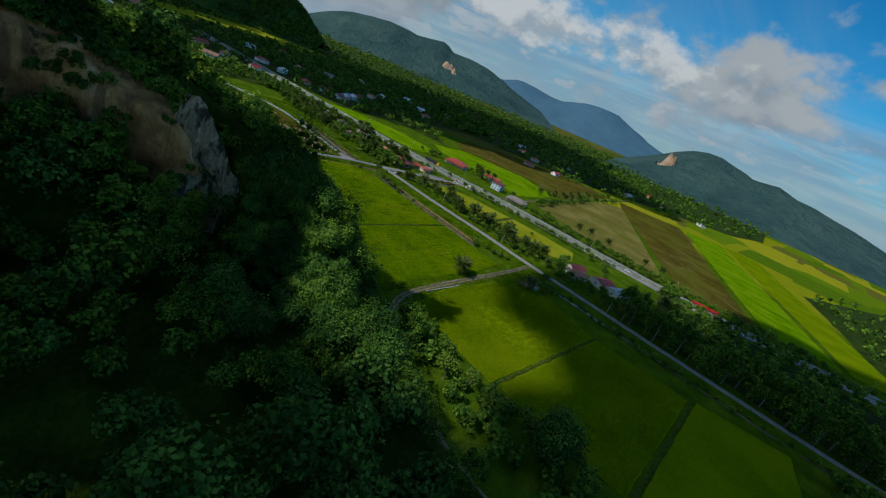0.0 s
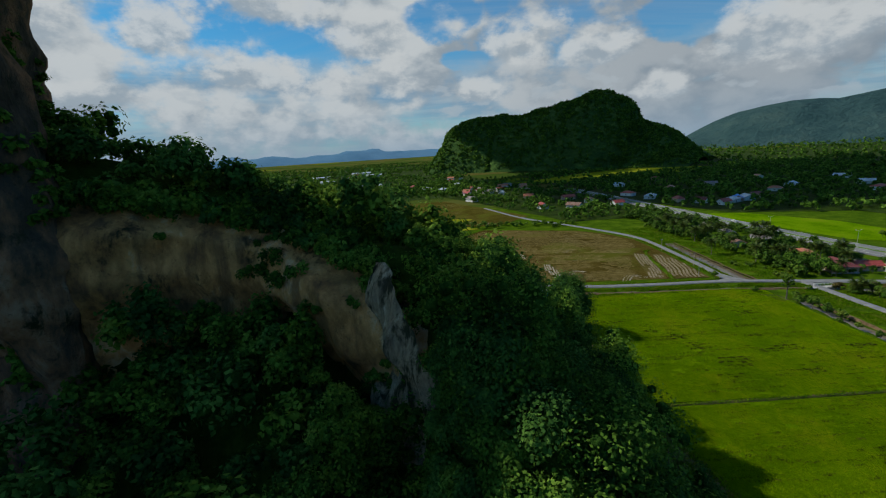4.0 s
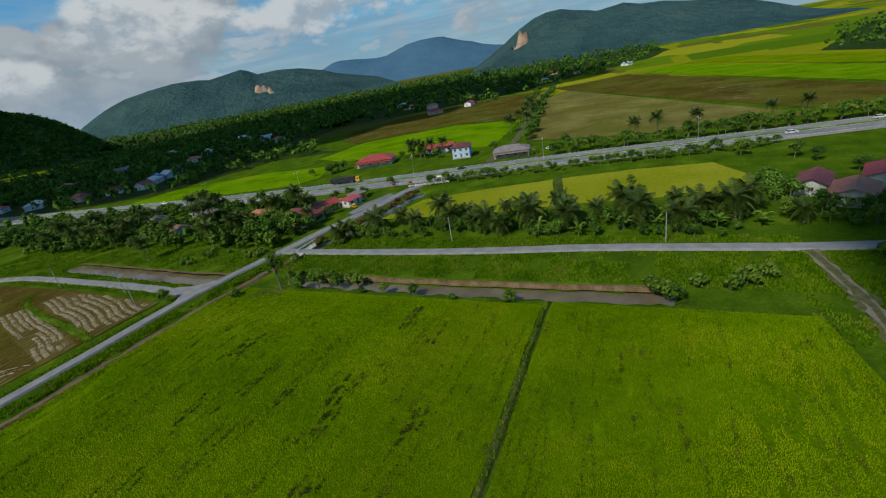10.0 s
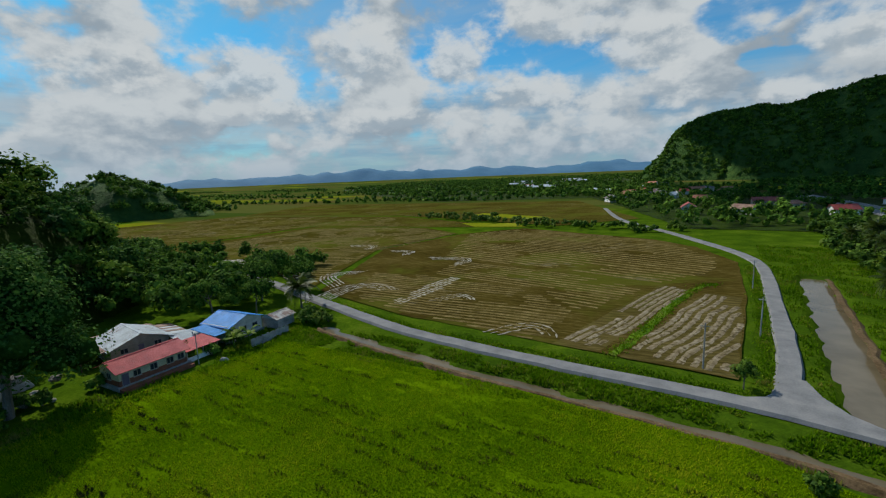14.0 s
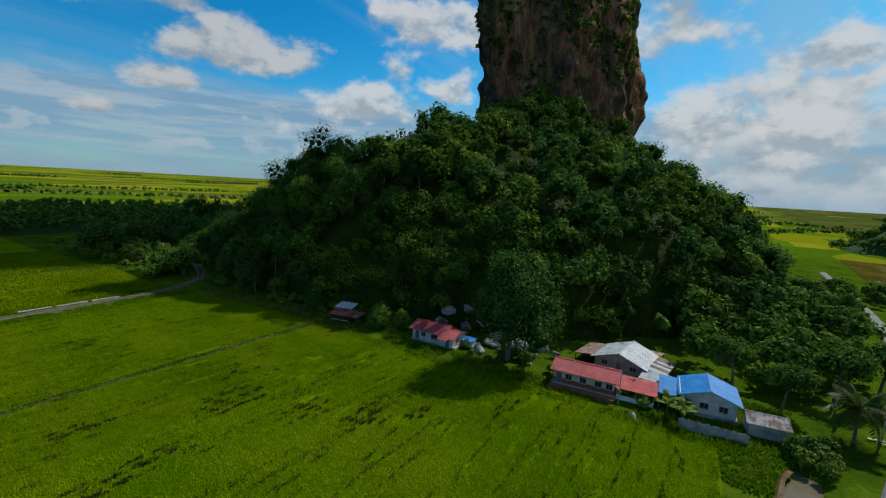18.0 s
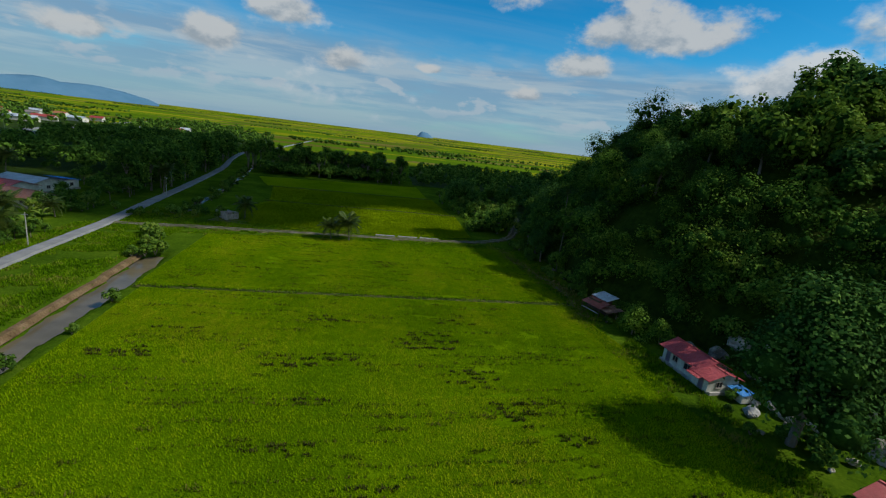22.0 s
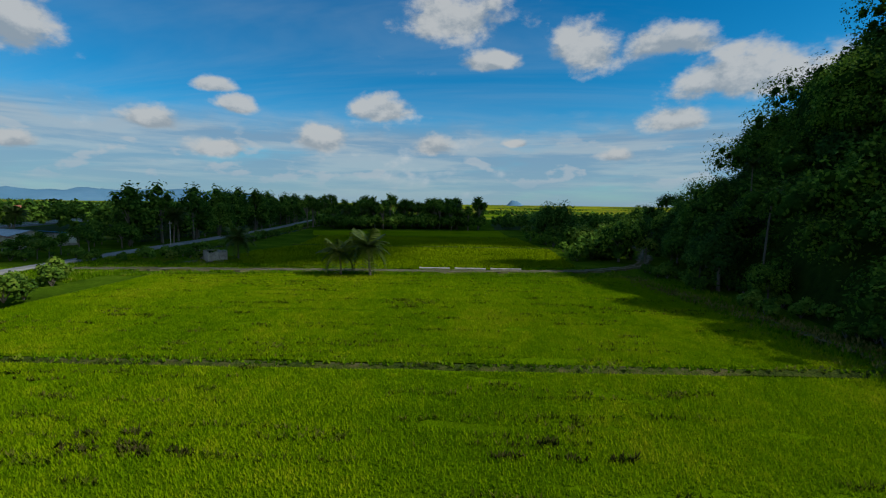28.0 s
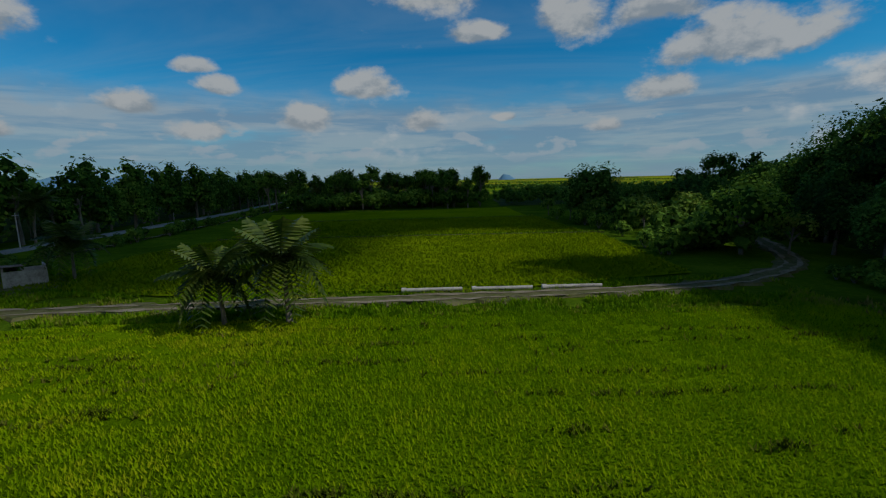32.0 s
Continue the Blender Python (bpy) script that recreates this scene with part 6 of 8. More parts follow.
def palm(name, label, height, seed, spread=1.0):
    r = np.random.default_rng(seed)
    root = tagged(new(name), label, "palm")
    lean = r.normal(size=2) * 0.06 * height
    s = Shape()
    path = [(lean[0] * t * t, lean[1] * t * t, height * t - 0.3 * (1 - t)) for t in (0, 0.15, 0.35, 0.6, 0.8, 1.0)]
    s.tube(path, [0.30, 0.22, 0.18, 0.16, 0.15, 0.16], 7)
    part("trunk", s, BARK, root)
    n = 24
    for i in range(n):
        t = i / n
        az = i * 137.5 + r.uniform(-12, 12)
        lift = 55 - 95 * t + r.uniform(-8, 8)
        k = min(3, int(t * 4))
        m = pose(lean[0], lean[1], height - 0.05, 0, 0, az) @ pose(0, 0, 0, 0, -lift * 0.75, 0) @ Matrix.Scale(spread * r.uniform(0.85, 1.1), 4)
        part("frond", FRONDS[k], PALM, root, m=m)
    if seed % 2:
        c = Shape()
        for i in range(5):
            a = i * 1.26
            c.box(lean[0] + 0.3 * math.cos(a) - 0.13, lean[1] + 0.3 * math.sin(a) - 0.13, height - 0.55, lean[0] + 0.3 * math.cos(a) + 0.13, lean[1] + 0.3 * math.sin(a) + 0.13, height - 0.22, taper=0.04)
        part("coconuts", c, WOOD, root, "cluster of brown coconuts")
    return root


def bush(name, label, rad, mat, seed):
    root = tagged(new(name), label, "bush")
    s = Shape()
    for i in range(4):
        a = i * 1.6
        s.tube([(0, 0, -0.2), (0.4 * rad * math.cos(a), 0.4 * rad * math.sin(a), rad * 0.7)], [0.08, 0.04], 5)
    part("stem", s, BARK, root)
    c, cr = lobes_of(np.array([[0, 0, rad * 0.65, rad]]), 7, seed)
    v1, f1 = leaf_cards(c, cr, 60, 0.42, seed)
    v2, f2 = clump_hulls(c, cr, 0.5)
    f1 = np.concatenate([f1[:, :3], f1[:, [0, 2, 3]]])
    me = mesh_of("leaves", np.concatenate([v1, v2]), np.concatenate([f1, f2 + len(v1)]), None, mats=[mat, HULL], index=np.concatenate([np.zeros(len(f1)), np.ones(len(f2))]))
    part("leaves", me, None, root)
    return root


def banana(name, label, seed):
    r = np.random.default_rng(seed)
    root = tagged(new(name), label, "banana plant")
    s = Shape()
    s.tube([(0, 0, -0.2), (0, 0, 1.2), (0.05, 0, 2.3)], [0.2, 0.15, 0.09], 7)
    part("stem", s, LEAF_LIGHT, root)
    for i in range(8):
        az, lift = i * 137.5, r.uniform(25, 70)
        l = Shape()
        pts = [(t * 2.2, 0, t * 2.2 * (math.tan(radians(lift)) * (1 - 0.75 * t))) for t in np.linspace(0, 1, 6)]
        for a, b, t in zip(pts, pts[1:], np.linspace(0.1, 1, 5)):
            w0, w1 = 0.42 * math.sin(math.pi * max(0.05, t - 0.15)) + 0.05, 0.42 * math.sin(math.pi * min(0.97, t)) + 0.04
            l.quad((a[0], -w0, a[2] - 0.12), (a[0], 0, a[2]), (b[0], 0, b[2]), (b[0], -w1, b[2] - 0.12))
            l.quad((a[0], 0, a[2]), (a[0], w0, a[2] - 0.12), (b[0], w1, b[2] - 0.12), (b[0], 0, b[2]))
        part("leaf", l, LEAF_LIGHT, root, m=pose(0, 0, 2.1, 0, 0, az))
    return root


def boulder(seed, size):
    r = np.random.default_rng(seed)
    bm = bmesh.new()
    bmesh.ops.create_icosphere(bm, subdivisions=3, radius=1)
    off = r.uniform(0, 50, 3)
    for v in bm.verts:
        p = v.co.copy()
        k = 1 + 0.45 * noise.fractal(p * 0.9 + Vector(off), 1.0, 2.0, 4)
        v.co = Vector((p.x * 1.15, p.y * 0.9, p.z * 0.75)) * k * size
        q = v.co
        v.co = Vector((round(q.x / (0.34 * size)) * 0.34 * size * 0.35 + q.x * 0.65, q.y, round(q.z / (0.3 * size)) * 0.3 * size * 0.35 + q.z * 0.65))
    me = bpy.data.meshes.new("boulder")
    bm.to_mesh(me)
    bm.free()
    me.materials.append(BOULDER)
    return me


def put(master, spots, group="", seed=1, smin=0.85, smax=1.2):
    """Sets the master at the first spot, copies at the rest."""
    r = np.random.default_rng(seed)
    if group:
        master["group"] = group
    for i, (x, y, *z) in enumerate(spots):
        s = z[1] if len(z) > 1 else r.uniform(smin, smax)
        m = pose(x, y, z[0] if z else -0.05, 0, 0, r.uniform(0, 360)) @ Matrix.Scale(s, 4)
        if i == 0:
            master.matrix_basis = m
        else:
            copy_thing(master, m).matrix_basis = m
    return master


# thin tall trees and palms closing the paddies to the south
r5 = np.random.default_rng(55)
row = [(r5.uniform(132, 246), r5.uniform(-112, -60), 0, r5.uniform(0.8, 1.45)) for _ in range(56)]
put(tree("slim_tree", "tall thin tree in the row behind the paddies", 15, 3.4, 14, 60, 0.7, LEAF, 120, 0.35, 0.6), row, "southern tree row", 21)
row = [(r5.uniform(132, 250), r5.uniform(-110, -62), 0, r5.uniform(0.8, 1.2)) for _ in range(14)]
put(palm("coconut_palm", "tall palm in the row behind the paddies", 11.0, 208), row, "southern palms", 22)
row = [(np.interp(y, [-180, -60, 13, 75], [277, 259, 252, 248]) + r5.uniform(3, 12), y, 0, r5.uniform(0.85, 1.4)) for y in np.arange(-170, 46, 6.0)] + [(261, 58, 0, 1.25), (256, 49, 0, 1.3), (266, 50, 0, 1.2)]
put(tree("tall_tree", "tall dark tree beside the shaded farm road", 16, 5.0, 20, 60, 0.8, LEAF, 121, 0.12, 1.0), row, "shaded roadside trees", 23)

# trees that stand alone
put(tree("broadleaf_tree", "very tall dark broadleaf tree beside the pink-roofed house", 24, 8.2, 64, 230, 0.42, LEAF_DEEP, 101, 0.06, 1.0), [(106.5, 214.5, 0, 1.14)])
put(tree("broadleaf_tree", "large dark tree beside the blue-roofed house", 13, 5.0, 12, 100, 0.6, LEAF, 102, 0.2), [(88, 258, 0, 0.9), (94, 266, 0, 0.8), (84, 275, 0, 1.0), (76, 283, 0, 1.1), (86, 290, 0, 0.8)], "trees by the farmhouses")
put(tree("broadleaf_tree", "broad dark rain tree standing beyond the paddies", 19, 8.5, 34, 130, 0.7, LEAF_DEEP, 131, 0.12, 0.5), [(114, 22, 0, 1.0)])
put(tree("pale_tree", "tall half-bare tree with pale branches at the track bend", 14.5, 6.0, 12, 110, 0.6, LEAF_YELLOW, 132, 0.25, 0.3), [(110, 82, 0, 1.0)])
put(tree("tall_tree", "very tall layered dark tree at the foot of the spur", 17, 5.2, 30, 190, 0.5, LEAF_DEEP, 133, 0.08, 1.1), [(x, y, max(0.0, float(hill_height(x, y)) - 1.0), k) for x, y, k in ((88, 72, 0.9), (97, 84, 0.75), (102, 97, 0.7), (105, 112, 0.65), (107, 122, 0.75), (94, 92, 0.75))], "tall spur-foot trees")
put(tree("broadleaf_tree", "round bright green tree beside the small shed", 7.5, 3.6, 18, 130, 0.36, LEAF_YELLOW, 103, 0.05, 0.8), [(108.6, 178.5, 0, 1.0), (105, 183, 0, 0.8)], "trees by the shed")
put(tree("slim_tree", "slim tall tree with thin light foliage at the junction", 12.5, 2.4, 16, 60, 0.36, LEAF_LIGHT, 104, 0.25, 1.3), [(212, 239, 0, 1.0)])
put(tree("round_tree", "low round dense green tree", 6, 2.8, 8, 90, 0.45, LEAF_LIGHT, 105, 0.05), [(214, 227, 0, 1.0), (200.5, 274, 0.1, 0.75), (250, 235, 0, 0.9), (262, 111, 0, 1.0), (256, 96, 0, 0.9), (318, 262, 0, 0.9), (300, 150, 0, 0.6), (330, 112, 0, 1.2), (322, 97, 0, 1.1), (316, 92, 0, 0.9), (352, 196, 0, 1.1), (353, 327, 0, 1.1), (358, 325, 0, 1.2), (364, 323, 0, 1.1), (386, 284, 0, 1.2), (383, 276, 0, 1.1), (384, 290, 0, 0.9), (376, 262, 0, 1.1), (378, 226, 0, 1.2), (384, 186, 0, 1.0), (374, 205, 0, 0.9), (358, 330, 0, 1.1), (352, 340, 0, 0.9)], "round roadside trees")
put(tree("tall_tree", "tall spreading tree at the southern paddy edge", 15, 5.0, 30, 80, 0.55, LEAF, 106, 0.12, 0.9), [(102, 112, 0, 1.15), (99, 104, 0, 1.3), (104, 75, 0, 0.95)], "tall field-edge trees")
put(tree("pale_tree", "half-bare tree with pale branches and yellow-green leaves", 10, 4.2, 9, 55, 0.6, LEAF_LIGHT, 107, 0.3), [(108, 40, 0, 1.0), (112, 52, 0, 0.8), (113, 66, 0, 0.85), (110, 74, 0, 0.75), (116, 32, 0, 0.9), (106, 58, 0, 1.1), (118, 14, 0, 0.8), (112, 8, 0, 1.0), (104, 84, 0, 0.8), (120, -6, 0, 0.7)], "pale field-edge trees")
r3 = np.random.default_rng(33)
row = []
for y in np.arange(-60, 240, 3.1):
    hx = np.interp(y, [-15, 40, 100, 165, 222, 278], [389, 373, 360, 348, 336, 322])
    if 96 < y < 240:
        row.append((hx - 15 - r3.uniform(0, 5), y, 0, r3.uniform(0.45, 0.95)))
    row.append((hx + 14 + r3.uniform(0, 8), y - 10 + r3.uniform(-2, 2), 0, r3.uniform(0.8, 1.4))) if y < 200 else None
put(tree("verge_tree", "green leafy tree on the highway verge", 6.5, 2.9, 8, 70, 0.55, LEAF_LIGHT, 108, 0.1), row, "highway verge trees", 5)
row = [(249 + r3.uniform(0, 16), y, 0, r3.uniform(0.5, 0.95)) for y in np.arange(122, 240, 1.9)]
put(tree("verge_tree", "leafy shrub tree between the farm road and the yellow field", 5.2, 2.6, 8, 80, 0.45, LEAF, 109, 0.05), row, "farm road hedge", 6)
row = [(262 + r3.uniform(-6, 40), r3.uniform(48, 112), 0, r3.uniform(0.6, 1.2)) for _ in range(46)]
row = [p for p in row if not (258 < p[0] < 300 and 52 < p[1] < 106)]
put(tree("garden_tree", "leafy garden tree around the southern houses", 6.5, 3.0, 8, 70, 0.5, LEAF, 110, 0.1), row + [(253, 270, 0, 1.6), (250, 277, 0, 1.5), (257, 265.5, 0, 1.1), (247, 283, 0, 1.6), (257, 268, 0, 1.0), (260, 272, 0, 1.2), (256, 275, 0, 1.1), (262, 278, 0, 1.3), (259, 283, 0, 1.2), (264, 290, 0, 1.2), (267, 267, 0, 0.6), (278, 268, 0, 0.7), (299, 274, 0, 1.0), (302, 268, 0, 0.8), (296, 280, 0, 0.9), (258, 78, 0, 1.1), (256, 68, 0, 1.3), (262, 60, 0, 1.3), (259, 86, 0, 1.0), (266, 72, 0, 1.2), (268, 64, 0, 1.1), (272, 56, 0, 1.2), (262, 94, 0, 1.0), (274, 76, 0, 0.9), (264, 104, 0, 1.1), (276, 108, 0, 1.1), (258, 62, 0, 1.2), (270, 84, 0, 0.8), (282, 48, 0, 1.3)], "garden trees", 7)
put(bush("bush", "round green bush on the canal bank", 1.7, LEAF_LIGHT, 111), [(213, 172), (214, 197), (222.5, 135), (222, 144), (214, 206), (213.5, 234, 0, 1.3), (212.5, 212, 0, 0.7), (225, 126, 0, 1.5), (228, 122, 0, 1.2), (222, 129), (212, 186, 0, 0.6), (206, 251, 0, 0.9), (231, 250, 0, 0.8), (217, 216, 0, 1.1), (219, 219, 0, 0.9), (216, 222, 0, 1.2), (219, 226, 0, 1.0), (217, 231, 0, 1.1), (219, 236, 0, 0.9), (218, 241, 0, 1.1), (218, 141, 0, 1.3), (219.5, 143, 0, 1.0), (217, 139, 0, 1.1), (112, 268, 0, 1.2), (114, 270, 0, 1.0), (115.5, 267, 0, 0.9), (113, 266, 0, 1.1), (117, 269.5, 0, 0.8), (110, 270, 0, 1.1), (216, 94, 0, 1.2), (224, 94, 0, 0.9), (218, 86, 0, 1.1), (226, 86, 0, 1.0)], "canal bank bushes", 8, 0.8, 1.2)
row = [(220 + r3.uniform(0, 50), r3.uniform(85, 100)) for _ in range(12)] + [(r3.uniform(103, 112), r3.uniform(110, 250)) for _ in range(34)] + [(r3.uniform(99, 112), r3.uniform(100, 165)) for _ in range(60)]
put(bush("shrub", "dark low shrub at the foot of the hill", 1.5, LEAF, 112), row, "foot of the hill shrubs", 9, 0.6, 1.4)
row = [(244 + r3.uniform(-1, 22), r3.uniform(240, 256)) for _ in range(16)] + [(225 + r3.uniform(0, 30), r3.uniform(268, 300)) for _ in range(26)]
put(bush("shrub", "green weedy shrub beside the drain", 1.3, LEAF_LIGHT, 113), row, "drain side shrubs", 10, 0.6, 1.3)

put(bush("weed_bush", "brown-green weed bush over the drain", 1.3, LEAF_DRY, 115), [(x, np.interp(x, [240, 258, 282, 303], [250.5, 247, 242, 238]) + r3.uniform(-2.6, 2.6)) for x in np.arange(243, 302, 1.7)], "drain weeds", 31, 0.6, 1.3)
row = [(x + r3.uniform(-5, 5), np.interp(x, [400, 478, 617, 766], [221, 231, 252, 266]) + r3.choice([-9, 9]) + r3.uniform(-3, 3), 0, r3.uniform(0.8, 1.5)) for x in np.arange(410, 760, 9)]
put(tree("track_tree", "dark round tree beside the field track", 6.5, 3.0, 7, 60, 0.6, LEAF, 116, 0.1), row, "field track trees", 32)
put(tree("spur_tree", "leafy yellow-green tree at the foot of the spur", 13, 5.6, 22, 170, 0.5, LEAF_YELLOW, 117, 0.05), [(98, 157, 1.5, 1.0), (106, 133, 0, 0.5)], "light trees at the hill foot")
put(tree("spur_tree", "great yellow-green leafy tree on the edge of the spur", 20, 7.0, 40, 260, 0.42, LEAF_YELLOW, 118, 0.02, 1.0), [(89, 126, float(hill_height(89, 126)) - 2.0, 0.92)])
spots = [(87, 146), (81, 136), (86, 138), (78, 152), (72, 163), (84, 160), (86, 116), (80, 108), (69, 140), (62, 152), (75, 126)]
for k, (mat, lab) in enumerate(((LEAF_DEEP, "tall deep green tree crowning the spur"), (LEAF, "tall leafy tree on the flank of the spur"))):
    put(tree("spur_tree", lab, 15, 5.6, 26, 200, 0.40, mat, 122 + k, 0.05, 0.9), [(x, y, float(hill_height(x, y)) - 1.2) for x, y in spots[k::2]], "tall spur trees", 41 + k, 0.8, 1.1)
r6 = np.random.default_rng(66)
row = [(float(np.interp(y, [-110, -63, 9, 100], [247, 242, 234, 228])) + r6.uniform(-3.5, 3.5), y + r6.uniform(-2, 2), 0, r6.uniform(0.6, 1.4)) for y in np.arange(-100, 96, 4.5)]
put(bush("brook_shrub", "dark weedy shrub beside the brook", 1.6, LEAF, 119), row, "brook side shrubs", 43)

# palms
put(palm("coconut_palm", "coconut palm with arching fronds beside the farm road", 5.2, 201, 1.15), [(246.5, 242), (255, 233), (262, 226), (258, 218), (265, 210), (262, 200), (255, 190), (267, 188), (263, 180), (256, 166), (258, 146), (255, 136), (264, 128), (252, 186), (258, 177), (262, 166), (264, 159), (266, 146), (261, 131), (261, 123), (258, 109), (249, 240), (268, 152), (271, 171), (256, 196), (259, 205), (270, 137), (268, 120)], "farm road palms", 11, 0.75, 1.3)
put(palm("coconut_palm", "low coconut palm standing in the paddy", 4.6, 202, 1.0), [(177.0, 113.2, 0, 1.05), (171.2, 113.0, 0, 1.3)], "palms in the paddy", 12)
put(palm("coconut_palm", "low coconut palm beside the ruined hut", 5.0, 203), [(208.5, 91.5), (101, 275, 0, 1.2)], "low palms", 13, 1.0, 1.1)
row = [(r3.uniform(228, 285), r3.uniform(285, 420)) for _ in range(34)]
row = [p for p in row if p[0] < np.interp(p[1], [285, 345, 450], [308, 296, 284]) - 6]
put(palm("coconut_palm", "coconut palm among the roadside houses", 8.5, 204), row + [(272, 277), (260, 300), (262, 268)], "village palms", 14, 0.8, 1.2)
put(palm("coconut_palm", "tall coconut palm at the highway edge", 9.0, 205), [(323, 54), (318, 40), (340, 20), (310, 48), (380, 150), (383, 140), (385, 122), (395, 90), (398, 76), (380, 275), (376, 270), (384, 268), (380, 281), (386, 262), (480, 236), (492, 228), (506, 238), (520, 232), (534, 242), (548, 236), (560, 246), (440, 232), (455, 224), (262, 40), (268, 20), (272, 5), (280, 20), (250, 52)], "highway palms", 15, 0.85, 1.15)
put(palm("areca_palm", "tall slender palm with a small crown at the hill foot", 17.0, 206, 0.45), [(103, 127, 0, 1.0), (100, 216, 1, 0.8), (96, 112, 8, 0.9)], "slender palms")
put(banana("banana_plant", "banana plant with broad torn leaves", 301), [(112, 248), (110, 250), (113.5, 250.5), (255, 150), (258, 155), (256, 142), (262, 142), (254, 128), (256, 118), (252, 135), (269, 88), (266, 95), (258, 104), (262, 100), (250, 162), (251, 170), (254, 174)], "banana plants", 16, 0.9, 1.3)

put(bush("scrub_bush", "large light green bush at the paddy edge", 2.6, LEAF_YELLOW, 114), [(r5.uniform(104, 122), r5.uniform(2, 84)) for _ in range(22)], "paddy edge bushes", 24, 0.7, 1.3)

# boulders at the foot of the hill
for i, (x, y, z, s) in enumerate([(101, 207, 1, 2.2), (97, 198, 2, 3.0), (94, 202, 3.5, 3.4), (99, 212, 1, 2.0), (104, 217, 0.6, 1.8), (95, 218, 2, 2.6), (98, 223, 1, 1.8), (93, 190, 4, 3.6), (90, 195, 5, 4.0), (107, 208, 0.3, 1.2), (109, 212, 0.2, 0.9), (101, 219, 0.6, 1.3), (106, 220, 0.3, 0.8), (91, 212, 4, 3.0), (106, 139, 0.4, 1.2), (107, 133, 0.4, 1.0), (102, 190, 0.6, 2.4), (101, 196, 0.8, 2.6), (100, 186, 1, 2.2), (98, 191, 2, 3.2), (103, 205, 0.3, 1.6), (101, 209, 0.6, 2.4), (97, 207, 1.5, 3.0), (96, 213, 1.2, 2.4), (103, 211, 0.2, 1.4)][::1]):
    ob = new("boulder", boulder(400 + i, s * 0.5))
    ob.matrix_basis = pose(x, y, z, 0, 0, i * 47)
    tagged(ob, "pale grey limestone boulder fallen at the hill foot", "boulder", "fallen boulders")

# ---- houses ----
def opening(parent, kind, x, y, z, w, h, face, mat=None):
    """A window or door set on a wall: face 0 south, 1 east, 2 north, 3 west of its house."""
    m = pose(x, y, z, 0, 0, face * 90)
    if kind == "door":
        s = Shape().box(-w / 2, -0.06, 0, w / 2, 0.02, h)
        d = part("door", s, mat or DOOR, parent, m=m)
        part("door_frame", Shape().box(-w / 2 - 0.09, -0.09, 0, -w / 2, 0.02, h + 0.09).box(w / 2, -0.09, 0, w / 2 + 0.09, 0.02, h + 0.09).box(-w / 2, -0.09, h, w / 2, 0.02, h + 0.09), FRAME, d)
        return d
    fr = Shape()
    for a, b, c, d in ((-w / 2, 0, w / 2, 0.08), (-w / 2, h - 0.08, w / 2, h), (-w / 2, 0.08, -w / 2 + 0.08, h - 0.08), (w / 2 - 0.08, 0.08, w / 2, h - 0.08), (-0.04, 0.08, 0.04, h - 0.08)):
        fr.box(a, -0.10, b, c, 0.02, d)
    win = part("window", fr, FRAME, parent, m=m)
    part("pane", Shape().box(-w / 2 + 0.08, -0.04, 0.08, w / 2 - 0.08, 0.01, h - 0.08), GLASSY, win)
    part("sill", Shape().box(-w / 2 - 0.1, -0.2, -0.07, w / 2 + 0.1, 0.02, 0.0), CONCRETE, win)
    return win


def gable(root, x0, y0, x1, y1, z, rise, over, mat, label="", along="x"):
    """Two roof slopes, ridge cap and gable ends over a rectangle."""
    if along == "x":
        m, L, W, cx, cy = pose(0, 0, 0), x1 - x0, y1 - y0, (x0 + x1) / 2, (y0 + y1) / 2
    else:
        L, W, cx, cy = y1 - y0, x1 - x0, (x0 + x1) / 2, (y0 + y1) / 2
    m = pose(cx, cy, z, 0, 0, 0 if along == "x" else 90)
    hl, hw2 = L / 2 + over, W / 2 + over
    drop = rise * over / (W / 2)
    for s in (-1, 1):
        sl = Shape().slab([(-hl, s * hw2, -drop), (hl, s * hw2, -drop), (hl, 0, rise), (-hl, 0, rise)], (0, 0, 0.09))
        part("roof_slope", sl, mat, root, label, m=m)
    part("ridge_cap", Shape().box(-hl, -0.16, rise + 0.04, hl, 0.16, rise + 0.14), mat, root, m=m)
    return m, L, W


def hip(root, x0, y0, x1, y1, z, rise, over, mat, label=""):
    x0, y0, x1, y1 = x0 - over, y0 - over, x1 + over, y1 + over
    cx, cy, k = (x0 + x1) / 2, (y0 + y1) / 2, min(x1 - x0, y1 - y0) / 2
    if x1 - x0 >= y1 - y0:
        a, b = (x0 + k * 0.95, cy, z + rise), (x1 - k * 0.95, cy, z + rise)
        faces = [((x0, y0, z), (x1, y0, z), b, a), ((x1, y1, z), (x0, y1, z), a, b), ((x0, y1, z), (x0, y0, z), a), ((x1, y0, z), (x1, y1, z), b)]
    else:
        a, b = (cx, y0 + k * 0.95, z + rise), (cx, y1 - k * 0.95, z + rise)
        faces = [((x1, y0, z), (x1, y1, z), b, a), ((x0, y1, z), (x0, y0, z), a, b), ((x0, y0, z), (x1, y0, z), a), ((x1, y1, z), (x0, y1, z), b)]
    for f in faces:
        part("roof_slope", Shape().slab(f, (0, 0, 0.1)), mat, root, label)


